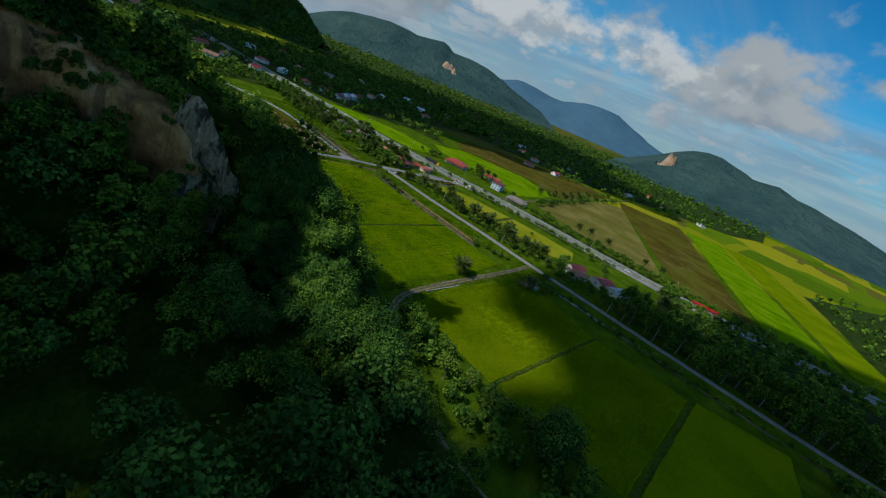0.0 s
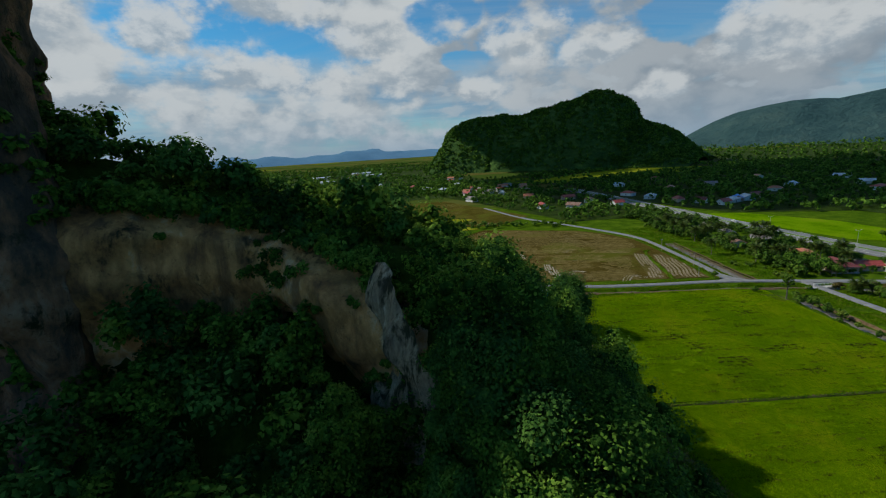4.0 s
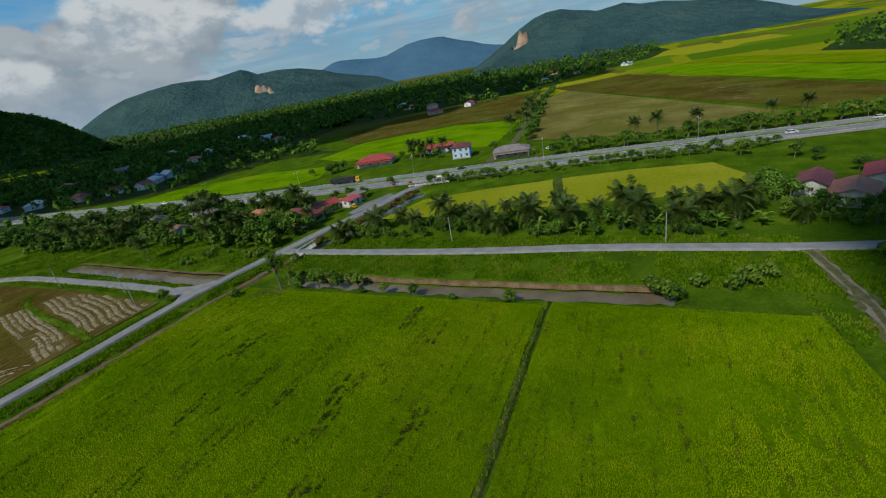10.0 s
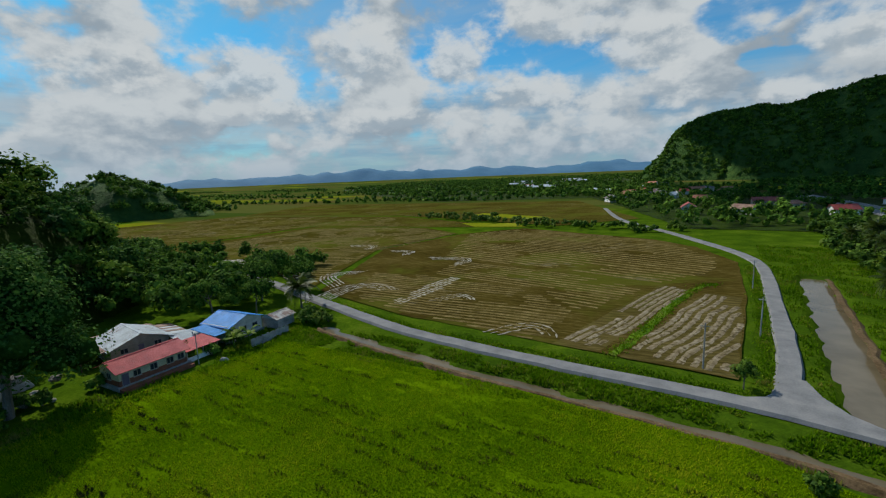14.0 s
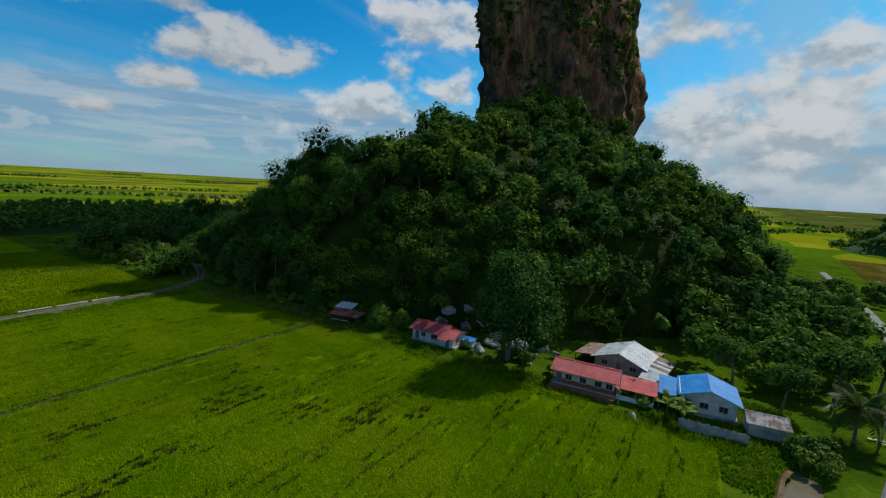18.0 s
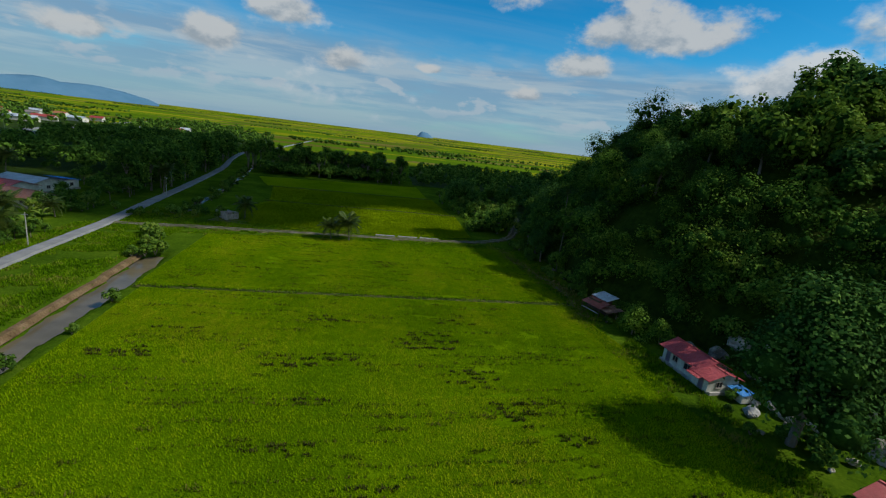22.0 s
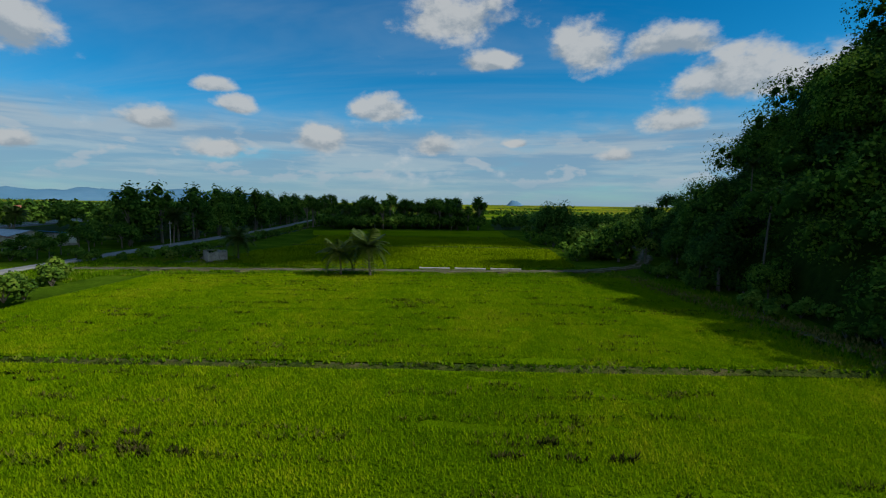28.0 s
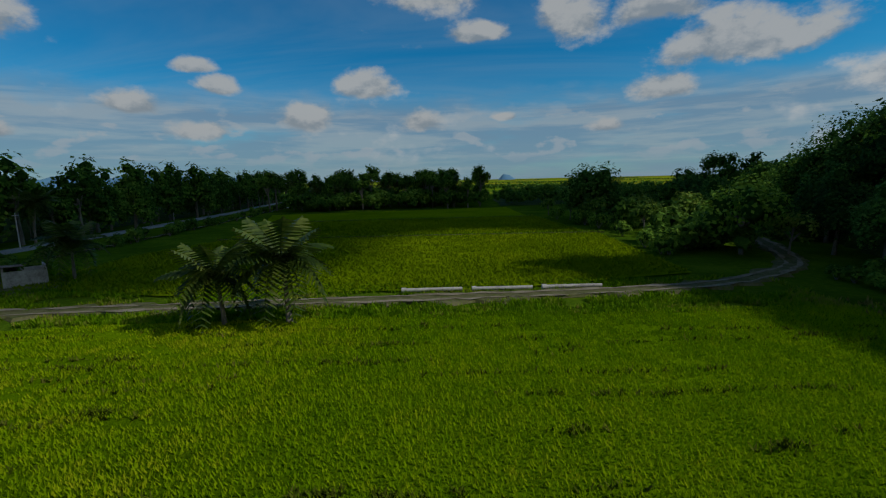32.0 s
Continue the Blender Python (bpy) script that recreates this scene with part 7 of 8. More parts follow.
def walls(root, x0, y0, x1, y1, z0, z1, mat, skirt=None):
    t = 0.15
    for a in ((x0, y0, x1, y0 + t), (x0, y1 - t, x1, y1), (x0, y0 + t, x0 + t, y1 - t), (x1 - t, y0 + t, x1, y1 - t)):
        part("wall", Shape().box(a[0], a[1], z0, a[2], a[3], z1), mat, root)
    if skirt:
        part("wall_skirt", Shape().box(x0 - 0.05, y0 - 0.05, z0, x1 + 0.05, y1 + 0.05, z0 + 0.95), skirt, root, "dark brick-red painted lower wall")


def gable_end(root, x0, y0, x1, y1, z, rise, mat, along="x"):
    if along == "x":
        for x in (x0, x1 - 0.12):
            part("gable_end", Shape().slab([(x, y0, z), (x, y1, z), (x, (y0 + y1) / 2, z + rise)], (0.12, 0, 0)), mat, root)
    else:
        for y in (y0, y1 - 0.12):
            part("gable_end", Shape().slab([(x0, y, z), (x1, y, z), ((x0 + x1) / 2, y, z + rise)], (0, 0.12, 0)), mat, root)


def plinth(root, x0, y0, x1, y1, h):
    part("plinth", Shape().box(x0 - 0.3, y0 - 0.3, -0.6, x1 + 0.3, y1 + 0.3, h), CONCRETE, root)


def house(label, x, y, rz, L, W, h=2.8, rise=1.4, over=0.7, roof=None, wall=None, style="gable", name="house", skirt=None, nwin=3, porch=False, storeys=1):
    root = tagged(new(name), label, "house")
    root.matrix_basis = pose(x, y, 0.1, 0, 0, rz)
    x0, y0, x1, y1, b = -L / 2, -W / 2, L / 2, W / 2, 0.35
    plinth(root, x0, y0, x1, y1, b)
    top_z = b + h * storeys
    walls(root, x0, y0, x1, y1, b, top_z, wall or PALE, skirt)
    if style == "gable":
        gable(root, x0, y0, x1, y1, top_z, rise, over, roof or R_RED)
        gable_end(root, x0, y0, x1, y1, top_z, rise, wall or PALE)
    elif style == "hip":
        hip(root, x0, y0, x1, y1, top_z, rise, over, roof or R_RED)
    else:
        part("roof_sheet", Shape().slab([(x0 - over, y0 - over, top_z - 0.1), (x1 + over, y0 - over, top_z - 0.1), (x1 + over, y1 + over, top_z + rise), (x0 - over, y1 + over, top_z + rise)], (0, 0, 0.08)), roof or R_ZINC, root)
    for st in range(storeys):
        zz = b + st * h
        for i in range(nwin):
            px = x0 + L * (i + 0.5) / nwin
            for f, yy in ((0, y0), (2, y1)):
                if st == 0 and i == nwin // 2 and f == 0:
                    opening(root, "door", px, yy, zz, 0.95, 2.05, f)
                else:
                    opening(root, "window", px, yy, zz + 0.9, 1.3, 1.15, f)
        for f, xx in ((1, x1), (3, x0)):
            opening(root, "window", xx, 0, zz + 0.9, 1.3, 1.15, f)
    if porch:
        for i in range(4):
            px = x0 + L * i / 3
            part("porch_post", Shape().box(px - 0.09, y0 - 2.4, 0, px + 0.09, y0 - 2.22, 2.5), CONCRETE, root)
        part("porch_roof", Shape().slab([(x0 - 0.4, y0 - 2.8, b + 2.1), (x1 + 0.4, y0 - 2.8, b + 2.1), (x1 + 0.4, y0 - 0.05, b + 2.6), (x0 - 0.4, y0 - 0.05, b + 2.6)], (0, 0, 0.08)), roof or R_RED, root)
    return root


# the pink-roofed house below the cliff
def pink_house():
    root = tagged(new("house"), "small white house with a rose-red gabled roof at the paddy edge", "house")
    root.matrix_basis = pose(106.2, 195.8, 0.15, 0, 0, 92)
    plinth(root, -6, -3, 6, 3, 0.3)
    walls(root, -6, -3, 2.6, 3, 0.3, 3.0, PALE)
    walls(root, 2.6, -3.9, 6, 2.4, 0.3, 2.75, PALE)
    gable(root, -6, -3, 2.8, 3, 3.0, 1.25, 0.7, R_PINK)
    gable_end(root, -6, -3, 2.6, 3, 3.0, 1.25, PALE)
    gable(root, 2.6, -3.9, 6, 2.4, 2.7, 1.1, 0.55, R_PINK)
    gable_end(root, 2.6, -3.9, 6, 2.4, 2.7, 1.1, PALE)
    part("awning", Shape().slab([(2.2, -5.2, 2.25), (5.0, -5.2, 2.25), (5.0, -3.9, 2.6), (2.2, -3.9, 2.6)], (0, 0, 0.07)), R_PINK, root)
    opening(root, "door", -4.6, -3, 0.3, 0.95, 2.0, 0)
    opening(root, "window", -2.8, -3, 1.2, 1.3, 1.1, 0)
    opening(root, "window", 0.4, -3, 1.1, 1.9, 1.2, 0)
    opening(root, "door", 4.6, -3.9, 0.3, 0.9, 1.95, 0)
    opening(root, "window", 6, -1.6, 1.1, 1.2, 1.1, 1)
    opening(root, "window", -6, 0, 1.1, 1.2, 1.1, 3)
    opening(root, "window", -2, 3, 1.1, 1.3, 1.1, 2)
    back = tagged(new("lean_to"), "white lean-to with a bright blue sheet roof against the house", "shed")
    back.matrix_basis = pose(104.6, 203.4, 0.15, 0, 0, 92) @ Matrix.Scale(0.65, 4)
    walls(back, -2.2, -1.6, 2.2, 1.6, 0, 2.3, PALE)
    part("roof_sheet", Shape().slab([(-2.5, -2, 2.25), (2.6, -2, 2.25), (2.6, 2, 2.75), (-2.5, 2, 2.75)], (0, 0, 0.07)), R_BLUE, back)
    opening(back, "window", 0, -1.6, 1.0, 0.9, 0.8, 0)


pink_house()


def shed_house():
    root = tagged(new("hut"), "weathered timber hut with rusty and zinc sheet roofs", "hut")
    root.matrix_basis = pose(109.4, 167.4, 0.1, 0, 0, 105)
    for px, py in ((-3, -2.2), (0, -2.2), (3, -2.2), (-3, 2.2), (0, 2.2), (3, 2.2)):
        part("post", Shape().box(px - 0.1, py - 0.1, -0.3, px + 0.1, py + 0.1, 1.0), WOOD, root)
    part("floor_deck", Shape().box(-3.3, -2.5, 1.0, 3.3, 2.5, 1.15), WOOD, root)
    walls(root, -3, -2.2, 0.4, 2.2, 1.15, 3.3, WOOD)
    part("zinc_roof", Shape().slab([(-3.6, -0.9, 3.5), (1.6, -0.9, 3.5), (1.6, 2.9, 4.2), (-3.6, 2.9, 4.2)], (0, 0, 0.07)), R_ZINC, root, "pale zinc sheet roof")
    part("rusty_roof", Shape().slab([(-3.4, -4.0, 2.3), (2.6, -4.0, 2.3), (2.6, -0.8, 3.3), (-3.4, -0.8, 3.3)], (0, 0, 0.07)), R_REDRUST, root, "rust-red sheet roof")
    part("side_roof", Shape().slab([(1.5, -3.4, 2.2), (4.6, -3.4, 2.0), (4.6, 1.8, 2.2), (1.5, 1.8, 2.6)], (0, 0, 0.07)), R_RUST, root, "patched rusty side roof")
    for px, py in ((-3.2, -3.8), (2.4, -3.8), (4.4, -3.2), (4.4, 1.6)):
        part("post", Shape().box(px - 0.07, py - 0.07, -0.2, px + 0.07, py + 0.07, 2.2), WOOD, root)
    part("rail", Shape().box(-3.2, -3.85, 1.0, 2.4, -3.78, 1.1), WHITE, root)
    opening(root, "window", -1.4, -2.2, 1.9, 0.9, 0.8, 0)


shed_house()


def long_house():
    root = tagged(new("house"), "long cream house with a rose-red corrugated roof and brick skirting", "house")
    root.matrix_basis = pose(108.4, 232.8, 0.15, 0, 0, 94)
    plinth(root, -6, -3.4, 6, 3, 0.45)
    walls(root, -5.8, -3, 5.8, 3, 0.45, 3.2, CREAM, BRICK_RED)
    gable(root, -5.8, -3, 5.8, 3, 3.2, 1.2, 0.7, R_PINK)
    gable_end(root, -5.8, -3, 5.8, 3, 3.2, 1.2, CREAM)
    for i, px in enumerate((-4.8, -2.9, -0.1, 2.8, 4.8)):
        opening(root, "door" if i == 0 else "window", px, -3, 0.45 if i == 0 else 1.35, 1.0 if i == 0 else 1.25, 2.0 if i == 0 else 1.15, 0)
    opening(root, "window", -5.8, 0, 1.35, 1.2, 1.1, 3)
    opening(root, "window", 5.8, 0, 1.35, 1.2, 1.1, 1)
    part("veranda", Shape().box(-6.2, -5.2, -0.4, 6.0, -3.4, 0.35), BRICK_RED, root, "dark red painted veranda floor")
    car = tagged(new("carport"), "open carport with a low rose-red sheet roof", "carport")
    car.matrix_basis = pose(108.0, 242.0, 0.0, 0, 0, 94)
    for px, py in ((-3, -2.4), (0.3, -2.4), (3.4, -2.4), (-3, 2.4), (3.4, 2.4)):
        part("post", Shape().box(px - 0.08, py - 0.08, -0.2, px + 0.08, py + 0.08, 2.35), STEEL, car)
    part("roof_sheet", Shape().slab([(-3.5, -2.9, 2.3), (3.9, -2.9, 2.3), (3.9, 2.9, 2.9), (-3.5, 2.9, 2.9)], (0, 0, 0.08)), R_PINK, car)
    part("half_wall", Shape().box(-3, -2.5, 0, 3.4, -2.35, 0.9), WHITE, car)
    pole = tagged(new("utility_pole"), "grey concrete utility pole beside the veranda", "utility pole")
    pole.matrix_basis = pose(112.9, 240, 0)
    part("shaft", Shape().tube([(0, 0, -0.3), (0, 0, 6.2)], [0.12, 0.08], 8), CONCRETE, pole)
    part("bracket", Shape().box(-0.5, -0.05, 5.8, 0.5, 0.05, 5.92), STEEL, pole)


long_house()


def zinc_house():
    root = tagged(new("house"), "large old house with a shining zinc roof and rusty lean-tos", "house")
    root.matrix_basis = pose(93.0, 237.4, 0.2, 0, 0, 84)
    plinth(root, -5.2, -5, 5.2, 5, 0.3)
    walls(root, -5.2, -5, 5.2, 5, 0.3, 2.7, WEATHERED)
    gable(root, -5.2, -5, 5.2, 5, 2.7, 1.9, 0.8, R_ZINC, along="y")
    gable_end(root, -5.2, -5, 5.2, 5, 2.7, 1.9, WEATHERED, "y")
    for f, px, py in ((0, -3, -5), (0, 3, -5), (1, 5.2, -2), (1, 5.2, 2.5), (2, -2, 5), (3, -5.2, 0)):
        opening(root, "window", px, py, 1.2, 1.4, 1.1, f)
    opening(root, "door", 0, -5, 0.3, 1.0, 2.0, 0)
    sheets = ((-5.0, -2.6, R_ZINC, 2.55), (-2.5, -1.2, R_RUST, 2.6), (-1.1, 0.3, R_ZINC, 2.58), (0.4, 1.4, R_RUST, 2.62), (1.5, 2.6, R_ZINC, 2.57), (2.7, 5.4, R_RUST, 2.6))
    for a, b, mat, z in sheets:
        part("side_roof", Shape().slab([(5.7, a, z), (9.4, a, z - 0.55), (9.4, b, z - 0.55), (5.7, b, z)], (0, 0, 0.06)), mat, root, "patched zinc and rust lean-to sheet")
    part("rear_roof", Shape().slab([(-10.0, -4.6, 1.9), (-5.6, -4.6, 2.55), (-5.6, 5, 2.55), (-10.0, 5, 1.9)], (0, 0, 0.07)), R_RUST, root, "rust-brown side lean-to roof")
    part("back_roof", Shape().slab([(-5, 5.8, 2.7), (6, 5.8, 2.7), (6, 10, 2.1), (-5, 10, 2.1)], (0, 0, 0.07)), R_RUST, root, "old brown back roof")
    for px, py in ((9.2, -4.8), (9.2, -1), (9.2, 5.2), (-9.8, -4.4), (-9.8, 4.8), (-4.8, 9.8), (5.8, 9.8), (0.5, 9.8)):
        part("post", Shape().box(px - 0.08, py - 0.08, -0.5, px + 0.08, py + 0.08, 2.0), WOOD, root)
    front = tagged(new("shed"), "low open shed with a pale zinc sheet roof", "shed")
    front.matrix_basis = pose(100.4, 244.4, 0.1, 0, 0, 84)
    part("roof_sheet", Shape().slab([(-2.6, -2.4, 2.0), (2.6, -2.4, 2.0), (2.6, 2.2, 2.5), (-2.6, 2.2, 2.5)], (0, 0, 0.06)), R_ZINC, front)
    part("wall", Shape().box(-2.3, 1.8, -0.2, 2.3, 1.9, 2.3), WEATHERED, front)
    for px in (-2.3, 0, 2.3):
        part("post", Shape().box(px - 0.06, -2.1, -0.2, px + 0.06, -1.98, 2.0), WOOD, front)


zinc_house()


def blue_house():
    root = tagged(new("house"), "house with a bright blue two-part metal roof", "house")
    root.matrix_basis = pose(103.5, 253.0, 0.2, 0, 0, 96)
    plinth(root, -4, -4, 5, 4, 0.3)
    walls(root, -4, -4, 5, 4, 0.3, 3.3, PALE)
    gable(root, -3.5, -4, 5, 4, 3.3, 1.5, 0.8, R_BLUE, along="y")
    gable_end(root, -3.5, -4, 5, 4, 3.3, 1.5, PALE, "y")
    part("front_roof", Shape().slab([(-7.5, -4.6, 2.5), (-2.8, -4.6, 2.5), (-2.8, 3.4, 3.1), (-7.5, 3.4, 3.1)], (0, 0, 0.08)), R_BLUE, root, "blue metal porch roof")
    for px, py in ((-7.2, -4.3), (-7.2, 3.1), (-5, -4.3)):
        part("post", Shape().box(px - 0.08, py - 0.08, -0.3, px + 0.08, py + 0.08, 2.55), STEEL, root)
    opening(root, "window", 0, -4, 1.2, 1.4, 1.1, 0)
    opening(root, "window", 3, -4, 1.2, 1.4, 1.1, 0)
    opening(root, "door", -2.5, -4, 0.3, 1.0, 2.0, 0)
    opening(root, "window", 5, 0, 1.2, 1.4, 1.1, 1)


blue_house()


def heap(x, y, z, w, d, h, seed, label):
    """A draped sheet over a heap of goods, lumpy and creased."""
    r = np.random.default_rng(seed)
    bm = bmesh.new()
    bmesh.ops.create_icosphere(bm, subdivisions=3, radius=1)
    for v in bm.verts:
        p = v.co.copy()
        k = 1 + 0.3 * noise.fractal(p * 1.4 + Vector((seed, 0, 0)), 1.0, 2.0, 3) + 0.12 * abs(noise.noise(p * 4 + Vector((0, seed, 0))))
        v.co = Vector((p.x * w * k, p.y * d * k, max(-0.15, p.z) * h * k))
    me = bpy.data.meshes.new("tarpaulin")
    bm.to_mesh(me)
    bm.free()
    me.materials.append(TARP)
    ob = new("tarpaulin", me)
    ob.matrix_basis = pose(x, y, z, 0, 0, seed * 40)
    tagged(ob, label, "tarpaulin", "covered heaps")


heap(105.6, 207.0, 0.0, 1.6, 1.1, 1.0, 1, "heap of scrap under a crumpled pale tarpaulin")
heap(94.5, 218.0, 0.2, 2.4, 1.6, 1.7, 2, "heap under a pale grey tarpaulin at the hill foot")
heap(84.0, 214.0, float(hill_height(84.0, 214.0)), 2.6, 1.3, 1.3, 3, "heap under a pale sheet on the lower slope")
heap(97.5, 214.5, 0.4, 1.6, 1.4, 1.5, 4, "small covered heap between boulders")
heap(116.2, 243.2, 0.0, 0.9, 0.5, 0.7, 5, "small white sack heap beside the veranda")


def grey_shed():
    root = tagged(new("shed"), "weathered grey plank shed with a zinc and rust gabled roof", "shed")
    root.matrix_basis = pose(107.6, 262.4, 0.1, 0, 0, 8) @ Matrix.Scale(0.8, 4)
    for i in range(12):
        px = -2.8 + i * 0.5
        part("plank", Shape().box(px, -3.4, 0, px + 0.46, -3.3, 2.9 + 0.02 * (i % 3)), CONCRETE, root)
    for a in ((-3, 3.3, 3, 3.4), (-3, -3.3, -2.9, 3.3), (2.9, -3.3, 3, 3.3)):
        part("wall", Shape().box(a[0], a[1], 0, a[2], a[3], 2.9), CONCRETE, root)
    gable(root, -3, -3.4, 3, 3.4, 2.9, 1.1, 0.5, R_OLDZINC, along="y")
    gable_end(root, -3, -3.4, 3, 3.4, 2.9, 1.1, BLUEWALL, "y")
    f = tagged(new("fence"), "grey weathered board fence beside the shed", "fence")
    f.matrix_basis = pose(114.5, 255, 0.0, 0, 0, 94)
    for i in range(22):
        part("board", Shape().box(-5 + i * 0.46, -0.04, -0.2, -5 + i * 0.46 + 0.42, 0.02, 1.7 + 0.12 * math.sin(i * 2.3)), CONCRETE, f)


grey_shed()

# southern compound beside the farm road
house("long house with a maroon tiled roof", 284, 101, -20, 12, 7, 2.9, 1.7, 0.8, R_MAROON, PALE, "gable", "house", None, 4)
house("house with a terracotta roof and blue lean-to", 274, 95, -20, 12, 9, 2.8, 1.6, 0.8, R_TILE, PALE, "gable", "house", None, 3)
house("red-roofed hall with white walls", 288, 82, -20, 13, 12, 3.0, 1.9, 0.8, R_RED, PALE, "gable", "house", None, 3)
house("large workshop with a pale grey metal roof", 289, 69, -20, 17, 11, 3.2, 1.5, 0.8, R_STEEL, PALE, "gable", "workshop", None, 5)
house("small annexe with a bright blue metal roof", 283, 60, -20, 8, 6, 3.0, 1.0, 0.6, R_BLUE, WHITE, "shed", "annexe", None, 2)
# houses at the northern junction
house("house with a wide dark maroon hipped roof at the junction", 267.5, 278.5, 80, 17, 12, 3.0, 2.8, 1.0, R_MAROON, PINKWALL, "hip", "house", None, 3)
house("peach house with a red roof beside the shops", 281, 275, 165, 11, 7, 2.8, 1.5, 0.8, R_RED, PINKWALL, "gable", "house", None, 3)
house("peach roadside house with a terracotta roof", 270, 303, 70, 13, 9, 3.0, 2.0, 0.8, R_TILE, PINKWALL, "hip", "house", None, 3)
house("small stall with a pink sheet roof", 289, 266.5, -12, 7.5, 5, 2.6, 0.5, 0.6, R_PINK, PALE, "shed", "stall", None, 2)
house("yellow-walled shop with a dark flat sheet roof", 296, 268, -15, 7, 5, 2.8, 0.4, 0.4, R_GREY, YELLOW, "shed", "shop", None, 2)
wp = tagged(new("boundary_wall"), "pale cream boundary wall along the highway verge", "wall")
wp.matrix_basis = pose(292, 286, 0, 0, 0, 96)
for i in range(7):
    part("panel", Shape().box(-11 + i * 3.15, -0.1, -0.2, -11 + i * 3.15 + 3.0, 0.1, 1.9), CREAM, wp)
    part("pillar", Shape().box(-11.14 + i * 3.15, -0.16, -0.2, -11.0 + i * 3.15, 0.16, 2.1), CREAM, wp)
house("low house with a grey roof beside the highway", 277, 348, 75, 13, 9, 2.9, 2.0, 0.9, R_GREY, PALE, "hip", "house", None, 3)
house("low house with a grey-brown roof among palms", 268, 372, 75, 11, 8, 2.9, 1.8, 0.9, R_GREY, PALE, "hip", "house", None, 3)
house("white house with a steep grey roof among palms", 266, 395, 75, 10, 8, 3.0, 2.2, 0.7, R_GREY, WHITE, "gable", "house", None, 3)
house("old house with a rusty roof among palms", 255, 340, 75, 10, 8, 2.8, 1.6, 0.8, R_RUST, PALE, "gable", "house", None, 2)
# houses across the highway
house("wide bungalow with a bright red hipped roof", 374, 304, -72, 22, 14, 3.0, 3.0, 1.2, R_RED, PALE, "hip", "house", None, 4, True)
house("two-storey pale blue house with a maroon roof", 374, 244, -78, 10, 10, 3.0, 1.8, 0.8, R_MAROON, BLUEWALL, "hip", "house", None, 3, False, 2)
house("long house with a red sheet roof", 397, 268, -78, 18, 10, 2.9, 1.8, 0.8, R_RED, PALE, "gable", "house", None, 3)
house("brown-roofed bungalow with a red porch roof", 366, 212, -78, 18, 11, 2.9, 2.4, 1.0, R_GREY, PINKWALL, "hip", "house", None, 4, True)
r4 = np.random.default_rng(44)
for x, y, roof in VILLAGE:
    a = r4.uniform(0, 180)
    L = r4.uniform(11, 18)
    kind = {R_RED: "red", R_ZINC: "pale zinc", R_BLUE: "blue", R_TILE: "terracotta", R_MAROON: "maroon", R_GREY: "grey", R_RUST: "rusty"}[roof]
    ob = house("village house with a %s roof among dark trees" % kind, x, y, a, L, L * 0.62, 3.6, 2.6, 0.9, roof, (PALE, WHITE, PINKWALL)[int(r4.integers(3))], "hip" if r4.random() < 0.4 else "gable", "house", None, 1)
    ob["group"] = "village houses"
for x, y, rz, L, W, roof, lab in ((-100, 1040, 20, 46, 15, R_ZINC, "pale zinc"), (-139, 1105, 24, 52, 16, R_ZINC, "pale zinc"), (-160, 1130, 10, 26, 14, R_RED, "red"), (-262, 1299, 30, 40, 14, R_ZINC, "pale zinc"), (-346, 1545, 26, 60, 18, R_ZINC, "pale zinc"), (-168, 1538, 12, 50, 16, R_ZINC, "pale zinc"), (-245, 1736, 30, 70, 18, R_ZINC, "pale zinc")):
    ob = house("long shed with a %s roof on the northern plain" % lab, x, y, rz, L, W, 5.0, 2.6, 0.8, roof, PALE, "gable", "warehouse", None, 1)
    ob["category"], ob["group"] = "warehouse", "northern warehouses"
for k in range(18):
    x, y = ((160, 862), (165, 830), (74, 1117), (148, 800), (162, 627), (-210, 1480), (-290, 1620))[k % 7]
    roof, lab = ((R_TILE, "terracotta"), (R_RED, "red"), (R_GREY, "grey"))[k % 3]
    ob = house("far village house with a %s roof" % lab, x + r4.uniform(-70, 50), y + r4.uniform(-60, 60), r4.uniform(0, 180), r4.uniform(12, 20), 9, 4.2, 2.6, 0.9, roof, (PALE, WHITE)[k % 2], "gable", "house", None, 1)
    ob["group"] = "northern village houses"
TOWNH = [(430 + 60 * (i % 6) + r4.uniform(-20, 20), -150 - 62 * (i // 6) - 20 * (i % 6) + r4.uniform(-16, 16)) for i in range(36)]
for i, (x, y) in enumerate(TOWNH):
    if edge_distance(np.array(x), np.array(y), HWY, False) < 26:
        continue
    roof = (R_RED, R_TILE, R_ZINC, R_GREY)[i % 4]
    ob = house("town house with a %s roof" % ("red", "terracotta", "pale zinc", "grey")[i % 4], x, y, r4.uniform(-20, 20), r4.uniform(14, 26), 10, 4.2, 2.4, 0.8, roof, (PALE, WHITE)[i % 2], "gable", "house", None, 1)
    ob["group"] = "town houses"


